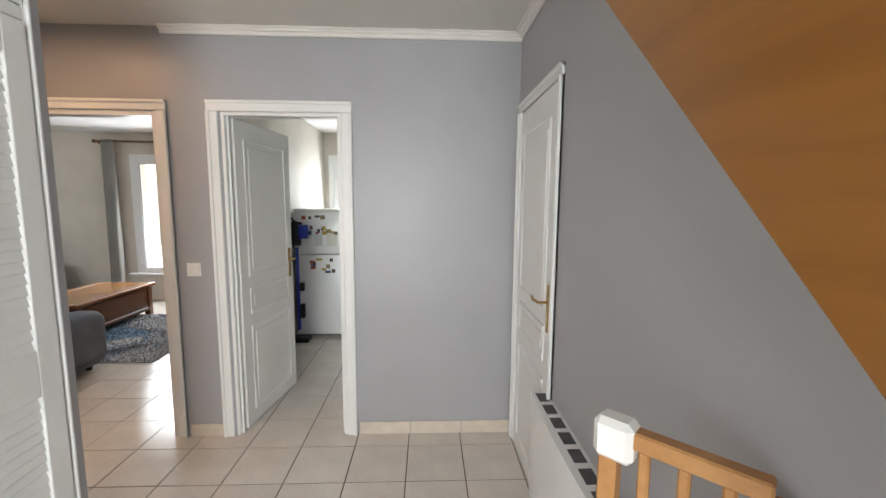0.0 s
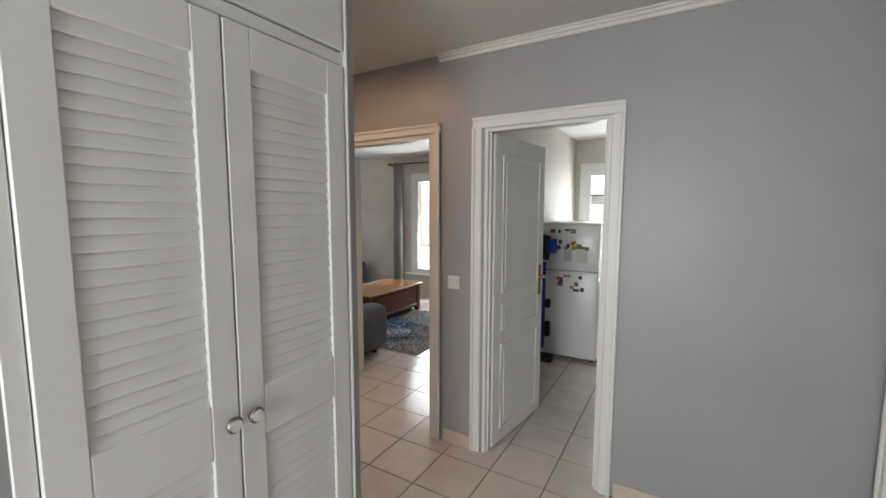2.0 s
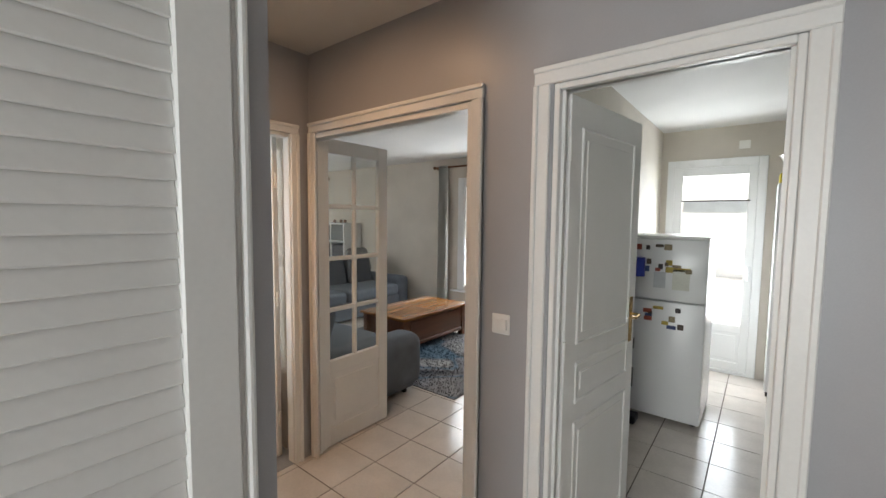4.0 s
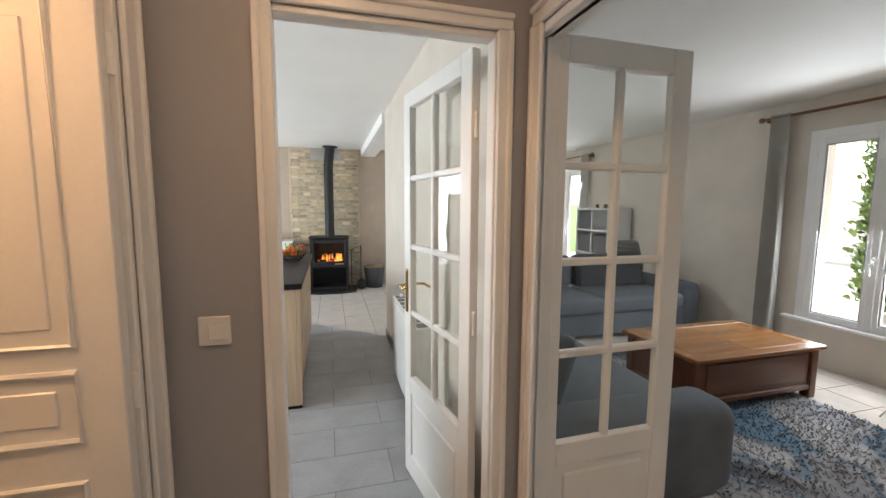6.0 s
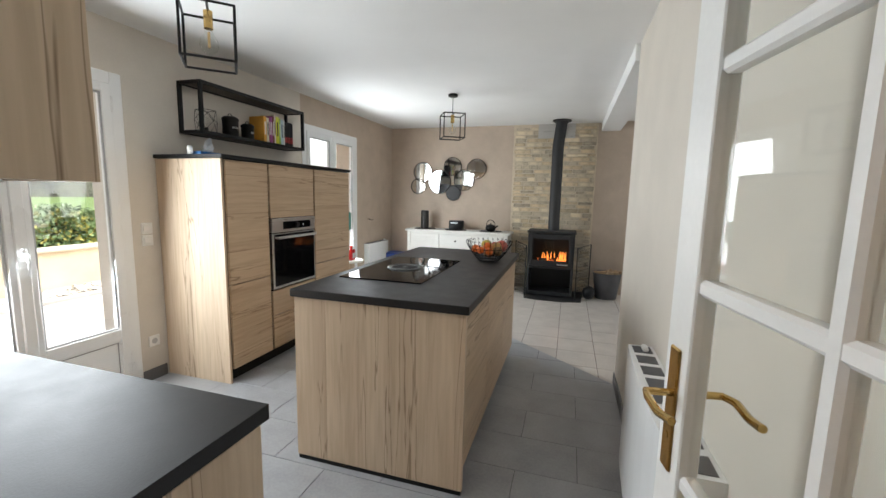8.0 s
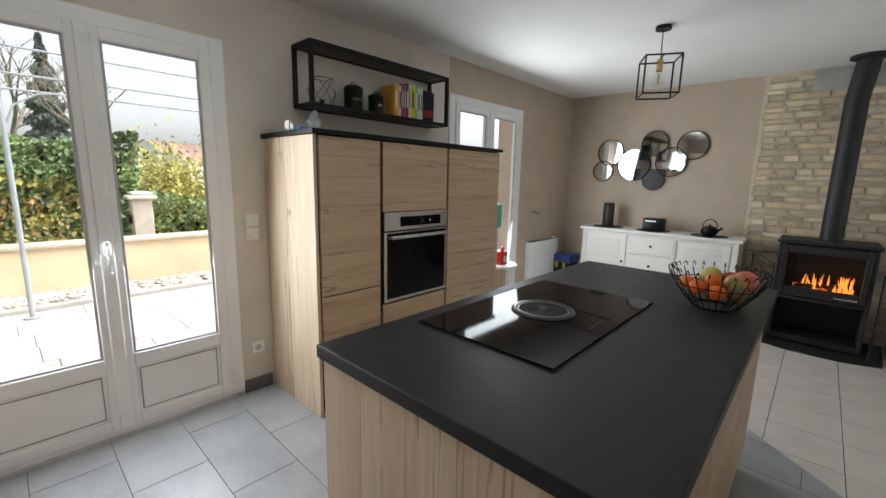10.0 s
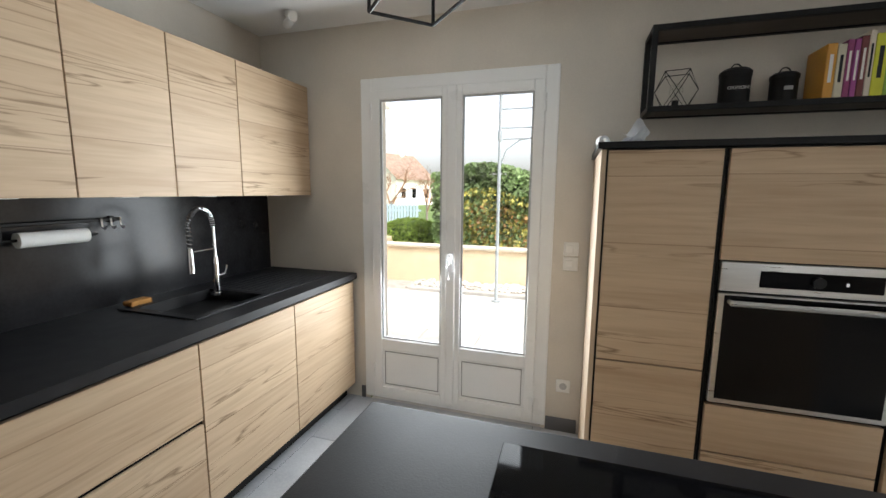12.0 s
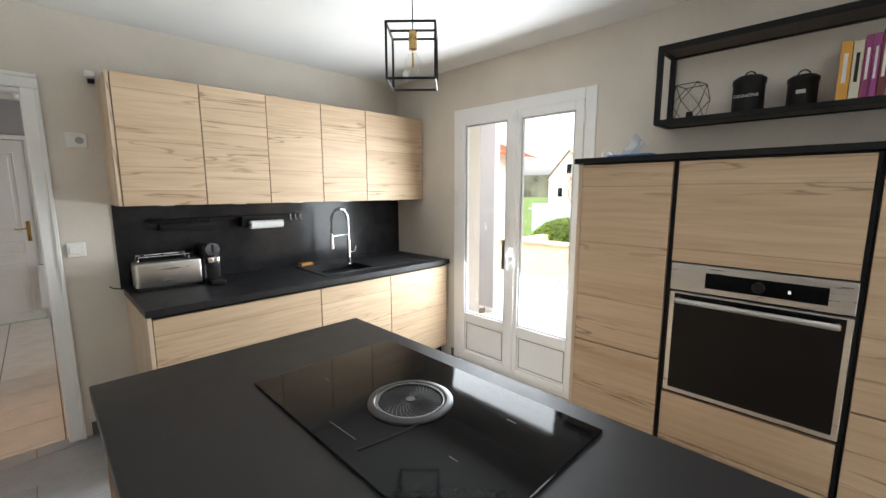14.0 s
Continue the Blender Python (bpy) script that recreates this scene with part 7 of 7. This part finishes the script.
def bare_tree(name, place, h, label, spread=0.5, seed=1, twigs=None):
    """A tapered trunk with limbs that fork down to twigs."""
    ob = thing(name, place, label, "tree")
    random.seed(seed)
    trunk, limbs = B(), B()

    def grow(p, d, length, r, depth, b):
        q = p + d * length
        b.cyl(p, q, r, r * 0.65, 6, False)
        if depth == 0:
            return
        for _ in range(3 if depth > 2 else 2):
            nd = (d + Vector((random.gauss(0, spread), random.gauss(0, spread), random.gauss(0.15, spread * 0.5)))).normalized()
            grow(p.lerp(q, random.uniform(0.55, 1.0)), nd, length * random.uniform(0.6, 0.8), r * 0.6, depth - 1, limbs)
    grow(Vector(place), Vector((0, 0, 1)), h * 0.34, h * 0.02, 5, trunk)
    part("trunk", trunk, BARKM, ob)
    part("limbs", limbs, twigs or BARKM, ob, "bare forking branches")["kind"] = "stuff"
    return ob


bare_tree("bare_tree", (-7.2, -20, -0.16), 7.5, "leafless tree with fine grey twigs", 0.5, 3)
bare_tree("bare_tree", (-4.5, -26, -0.16), 8.5, "leafless tall tree beyond the hedge", 0.45, 5)
TWIG = mat("reddish_twigs", (0.30, 0.17, 0.10), 0.9, vary=0.3)
bare_tree("bare_tree", (2.4, -14.5, -0.16), 3.4, "small leafless tree with reddish twigs", 0.6, 6, TWIG)
bare_tree("bare_tree", (1.3, -16, -0.16), 3.2, "small leafless tree with reddish twigs", 0.6, 9, TWIG)
fir = thing("fir_tree", (-5.9, -24, -0.16), "dark green conifer beyond the hedge", "tree")
part("trunk", B().cyl((-5.9, -24, -0.16), (-5.9, -24, 7.0), 0.16, 0.02, 10), BARKM, fir)
random.seed(12)


def fir_point():
    t = random.random() ** 0.7
    z = 1.0 + 6.2 * (1 - t)
    rr = 1.5 * t * (0.5 + 0.5 * random.random()) * (0.75 + 0.25 * math.sin(z * 9))
    a = random.uniform(0, 6.283)
    return (-5.9 + rr * math.cos(a), -24 + rr * math.sin(a), z - 0.25 * rr)


leaves("crown", fir_point, 7000, 0.28, mat("fir_needles", (0.12, 0.15, 0.125), 0.8, vary=0.3), "layered needles", "", fir)
bush = thing("shrub", (-6.9, -8.5, 0), "bright yellow-green shrub behind the hedge", "shrub")
part("stem", B().cyl((-6.6, -8.5, -0.16), (-6.6, -8.5, 1.0), 0.05, 0.02, 8), BARKM, bush)
leaves("foliage", lambda: (-6.6 + random.gauss(0, 0.45), -8.5 + random.gauss(0, 0.4), 0.95 + random.gauss(0, 0.42)), 4500, 0.09, LEAFY, "yellow-green leaves", "", bush)
dome = thing("round_shrub", (-1.75, -6.5, 0), "clipped bright green dome-shaped shrub", "shrub")
# dark ball under the leaves, its colour standing in for inner shade
part("core", B().ball((-1.75, -6.5, 0.15), 0.62, (1.45, 1.0, 1.0), 20), bpy.data.materials["hedge_shade"], dome)


def dome_point():
    d = Vector((random.gauss(0, 1), random.gauss(0, 1), abs(random.gauss(0, 1)))).normalized()
    rr = 1.0 + random.gauss(0, 0.02)
    return (-1.75 + 0.95 * rr * d.x, -6.5 + 0.68 * rr * d.y, 0.15 + 0.68 * rr * d.z)


leaves("foliage", dome_point, 11000, 0.045, mat("bright_dome_leaf", (0.16, 0.24, 0.035), 0.7, vary=0.3, scale=5), "small bright leaves", "", dome)

STUCCO = mat("cream_house_render", (0.82, 0.79, 0.73), 0.9, vary=0.06, scale=2, bump=0.4)
TILES = mat("brown_roof_tiles", (0.46, 0.33, 0.26), 0.85, vary=0.25, scale=3, bump=0.8, fine=24)


def house(x, y, w, d, eave, ridge, label, turn=0.0, chimney=True):
    """A gabled house whose ridge runs along its own x."""
    ob = thing("house", (x, y, -0.16), label, "house", turn=turn)
    b = B().box(-w / 2, w / 2, -d / 2, d / 2, 0, eave)
    for sx in (-w / 2, w / 2 - 0.2):
        g = [b.bm.verts.new(p) for p in ((sx, -d / 2, eave), (sx, d / 2, eave), (sx, 0, ridge), (sx + 0.2, -d / 2, eave), (sx + 0.2, d / 2, eave), (sx + 0.2, 0, ridge))]
        for f in ((0, 1, 2), (5, 4, 3), (0, 3, 4, 1), (1, 4, 5, 2), (2, 5, 3, 0)):
            b.bm.faces.new([g[i] for i in f])
    part("wall", b, STUCCO, ob, local=True)
    for s in (-1, 1):
        r_ = B()
        q = [r_.bm.verts.new(p) for p in ((-w / 2 - 0.2, s * (d / 2 + 0.3), eave - 0.2), (w / 2 + 0.2, s * (d / 2 + 0.3), eave - 0.2), (w / 2 + 0.2, 0, ridge + 0.08), (-w / 2 - 0.2, 0, ridge + 0.08))]
        f = r_.bm.faces.new(q)
        bmesh.ops.solidify(r_.bm, geom=[f], thickness=0.12)
        part("roof", r_, TILES, ob, "brown tiled roof slope", local=True)
    if chimney:
        part("chimney", B().box(-w * 0.2, -w * 0.2 + 0.6, -0.3, 0.3, ridge - 0.8, ridge + 0.9, 0.02), STUCCO, ob, local=True)
    for sx in (-1, 1):
        for yy, zz in ((-d * 0.2, eave * 0.45), (d * 0.2, eave * 0.45), (0, eave + (ridge - eave) * 0.3)):
            wd = part("window", B().box(sx * w / 2 - 0.03, sx * w / 2 + 0.04, yy - 0.4, yy + 0.4, zz - 0.55, zz + 0.55, 0.01), PVC, ob, local=True)
            part("window_glass", B().box(sx * w / 2 - 0.05, sx * w / 2 + 0.05, yy - 0.33, yy + 0.33, zz - 0.48, zz + 0.48), HOB, wd, local=True)
    for sy in (-1, 1):
        for xx in (-w * 0.3, w * 0.05, w * 0.32):
            wd = part("window", B().box(xx - 0.45, xx + 0.45, sy * d / 2 - 0.04, sy * d / 2 + 0.04, eave * 0.45 - 0.6, eave * 0.45 + 0.6, 0.01), PVC, ob, local=True)
            part("window_glass", B().box(xx - 0.38, xx + 0.38, sy * d / 2 - 0.05, sy * d / 2 + 0.05, eave * 0.45 - 0.52, eave * 0.45 + 0.52), HOB, wd, local=True)
    return ob


house(-20.5, -56, 13, 10, 2.7, 4.9, "cream rendered house with a brown tiled roof", 35)
house(14.6, -42, 7, 6, 3.0, 5.7, "pale house with a gable and chimney beyond the garden", 75)
wing = thing("house_wing", (-1.6, -2.0, -0.1), "cream rendered wing of the house with a tiled eave", "building", kind="structure")
part("wall", B().box(-2.3, -2.201, -3.15, SW - 0.301, -0.3, 2.609), STUCCO, wing)
part("front_wall", B().box(-2.2, -1.13, -3.15, -3.05, -0.3, 2.609).box(-0.1, 0.6, -3.15, -3.05, -0.3, 2.609).box(-1.13, -0.1, -3.15, -3.05, 2.2, 2.609), STUCCO, wing)
part("side_wall", B().box(0.5, 0.6, -3.05, SW - 0.301, -0.3, 2.609), STUCCO, wing)
part("eave", B().box(-2.62, -2.5, -3.4, SW - 0.301, 2.60, 2.66, 0.01), TERRA, wing, "red tiled eave")
part("gutter", B().cyl((-2.66, -3.4, 2.57), (-2.66, SW - 0.301, 2.57), 0.05, seg=10), STUCCO, wing)
part("shutter", B().box(-2.33, -2.3, -2.9, -2.3, 0.1, 1.9, 0.005), PVC, wing)
part("porch_wall", B().box(-1.25, -1.13, -5.2, -3.151, -0.3, 2.2).box(-1.13, 0.6, -5.2, -5.08, -0.3, 2.2).box(0.48, 0.6, -5.08, -3.151, -0.3, 2.2), STUCCO, wing)
pr = B()
q = [pr.bm.verts.new(p) for p in ((-1.55, -5.45, 2.12), (-1.55, -3.155, 2.12), (0.7, -3.155, 2.95), (0.7, -5.45, 2.95))]
bmesh.ops.solidify(pr.bm, geom=[pr.bm.faces.new(q)], thickness=0.07)
part("porch_roof", pr, TERRA, wing, "red tiled porch roof")
part("porch_beam", B().box(-1.27, -1.11, -5.45, -3.151, 2.205, 2.235, 0.004), mat("orange_stained_beam", (0.45, 0.19, 0.06), 0.6, vary=0.15), wing, "orange stained wall plate")
arb = thing("pergola_pole", (-4.165, -3.63, GZ), "slim grey metal pergola with rods over the terrace", "pergola")
POLE = mat("grey_painted_steel", (0.36, 0.40, 0.42), 0.45, vary=0.05)
part("post", B().cyl((-4.165, -3.63, GZ), (-4.165, -3.63, 2.75), 0.022, seg=14), POLE, arb)
part("foot", B().cyl((-4.165, -3.63, GZ), (-4.165, -3.63, GZ + 0.02), 0.07, seg=16), POLE, arb)
part("collar", B().cyl((-4.165, -3.63, 2.10), (-4.165, -3.63, 2.22), 0.034, seg=14), POLE, arb)
part("brace", B().tube([(-4.165, -3.63, 1.75), (-4.25, -3.63, 1.98), (-4.42, -3.63, 2.10), (-4.6, -3.63, 2.13)], 0.01, 8), POLE, arb)
for z in (2.12, 2.26, 2.5):
    part("rod", B().cyl((-8.5, -3.63, z), (-4.165, -3.63, z), 0.011, seg=8), POLE, arb)
for y in (-3.0, -2.2):
    part("rod", B().cyl((-8.5, y, 2.6), (-4.165, y, 2.6), 0.011, seg=8), POLE, arb)
part("side_rod", B().tube([(-4.165, -3.63, 2.70), (-4.165, -2.6, 2.66), (-4.165, -0.87, 2.55)], 0.014, 8), POLE, arb)
fence = thing("picket_fence", (1.5, -12.0, -0.16), "pale blue slatted garden fence", "fence")
FENCE = mat("pale_blue_paint", (0.45, 0.55, 0.66), 0.6, vary=0.05)
for k in range(22):
    part("slat", B().box(0.2 + k * 0.12, 0.29 + k * 0.12, -12.02, -11.99, -0.16, 0.95, 0.004), FENCE, fence)
part("rail", B().box(0.1, 3.0, -12.06, -12.02, 0.7, 0.76), FENCE, fence)
solid("backdrop", B().prism([(-60, -75), (60, -75), (60, -74), (-60, -74)], -0.5, 4.5), mat("far_woods", (0.11, 0.11, 0.085), 1.0, vary=0.5, scale=0.4, bump=1.0, fine=3), "distant bare woods", "woods")
nhd = thing("hedge", (-4.2, 11, 0), "leafy green garden shrub outside the living room window", "shrub")
# dark block behind the leaves, painted as the shrub's inner shade
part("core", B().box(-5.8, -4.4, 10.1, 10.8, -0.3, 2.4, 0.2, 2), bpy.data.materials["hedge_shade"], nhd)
leaves("foliage", lambda: (random.uniform(-5.95, -4.3), 10.05 - abs(random.gauss(0, 0.2)), random.uniform(0.1, 2.6)), 9000, 0.12, mat("mid_green_leaf", (0.13, 0.2, 0.05), 0.6, vary=0.4), "mid-green leaves", "", nhd)
# pale ground added so the view through the north openings glares white
solid("yard", B().prism([(-14, LN + 0.3), (3, LN + 0.3), (3, 16), (-14, 16)], -0.3, -0.10), mat("pale_glare_ground", (0.46, 0.44, 0.40), 0.95, vary=0.12, scale=12, bump=0.6, fine=60), "added pale ground behind the house, for a glaring view outside", "ground")
solid("yard_wall", B().box(-16, 4, 16, 16.2, -0.3, 1.9), STUCCO, "cream rendered boundary wall of the yard", "wall")

# ---- floors, tile by tile ----


def tile_mesh(w, d, material, name="tile", h=0.004):
    return B().box(-w / 2, w / 2, -d / 2, d / 2, 0, h, 0.0012).mesh(name, material)


def tiled(name, outline, material, grout, label, pitch, origin, stagger=0.0, along="x", gap=0.004):
    """A floor slab with single tiles on it, cut along its outline (counter-clockwise)."""
    xs, ys = [p[0] for p in outline], [p[1] for p in outline]
    floor = solid(name, B().prism(outline, -0.10, -0.004), grout, label, "floor")
    pu, pv = pitch
    whole = tile_mesh(pu - gap, pv - gap, material)
    n = len(outline)
    planes = []
    for i in range(n):
        p, q = Vector((*outline[i], 0)), Vector((*outline[(i + 1) % n], 0))
        d = (q - p).normalized()
        planes.append((p, Vector((d.y, -d.x, 0))))
    i0, i1 = math.floor((min(xs) - origin[0]) / pu) - 1, math.ceil((max(xs) - origin[0]) / pu) + 1
    j0, j1 = math.floor((min(ys) - origin[1]) / pv) - 1, math.ceil((max(ys) - origin[1]) / pv) + 1
    for i in range(i0, i1):
        for j in range(j0, j1):
            sx = stagger * pu * (j % 2) if along == "x" else 0
            sy = stagger * pv * (i % 2) if along == "y" else 0
            c = Vector((origin[0] + (i + 0.5) * pu + sx, origin[1] + (j + 0.5) * pv + sy, -0.004))
            r = math.hypot(pu, pv) / 2
            if any((c - p).dot(o) > r for p, o in planes):
                continue
            corners = [c + Vector((sa * pu / 2, sb * pv / 2, 0)) for sa in (-1, 1) for sb in (-1, 1)]
            cut = [(p, o) for p, o in planes if any((k - p).dot(o) > 1e-4 for k in corners)]
            if not cut:
                ob = new("tile", whole)
                ob.parent, ob.location = floor, c
                continue
            b = B().box(c.x - pu / 2 + gap / 2, c.x + pu / 2 - gap / 2, c.y - pv / 2 + gap / 2, c.y + pv / 2 - gap / 2, -0.004, 0)
            for p, o in cut:
                bmesh.ops.bisect_plane(b.bm, geom=b.bm.verts[:] + b.bm.edges[:] + b.bm.faces[:], plane_co=p, plane_no=o, clear_outer=True)
                hole = [e for e in b.bm.edges if e.is_boundary]
                if hole:
                    bmesh.ops.holes_fill(b.bm, edges=hole)
            if len(b.bm.faces) > 3:
                ob = new("tile", b.mesh("tile", material))
                ob.parent = floor
            else:
                b.bm.free()
    return floor


tiled("floor_hall", [(-2.985, -2.0), (EW, -2.0), (EW, NB), (-2.985, NB)], TILE, GROUT, "pale square tiles with brown joints in the hall", (0.33, 0.33), (-1.29, 2.31), gap=0.006)
tiled("floor_living", [(FAR, NB), (-1.70, NB), (-1.70, LN), (FAR, LN)], TILE, GROUT, "pale square tiles in the living room", (0.33, 0.33), (-1.29, 2.31), gap=0.006)
tiled("floor_utility", [(-1.66, NB), (0.9, NB), (0.9, 6.25), (-1.66, 6.25)], TILE, GROUT, "pale square tiles in the utility room", (0.33, 0.33), (-1.29, 2.31), gap=0.006)
tiled("floor_kitchen", [(-7.30, SW), (-2.99, SW), (-2.99, KN), (-6.163, KN), (-6.845, 1.92), (-7.30, 1.40)], SLATE, DARKGROUT, "staggered grey stone-look tiles in the kitchen", (0.307, 0.614), (-4.64, 1.80 - 0.614 * 6), 0.5, "y", gap=0.003)
tiled("floor_dining", [(FAR, SW), (-7.30, SW), (-7.30, NB), (FAR, NB)], TILE, GROUT, "pale square tiles in the dining area", (0.33, 0.33), (-7.1, 2.264))
tiled("floor_dining_edge", [(-7.30, 1.40), (-6.163, KN), (-6.163, NB), (-7.30, NB)], TILE, GROUT, "pale square tiles cut along the grey floor", (0.33, 0.33), (-7.1, 2.264))
tiled("floor_living_edge", [(-6.163, KN + 0.08), (-2.99, KN + 0.08), (-2.99, NB), (-6.163, NB)], TILE, GROUT, "pale cut tiles along the partition", (0.33, 0.33), (-1.29, 2.31), gap=0.006)
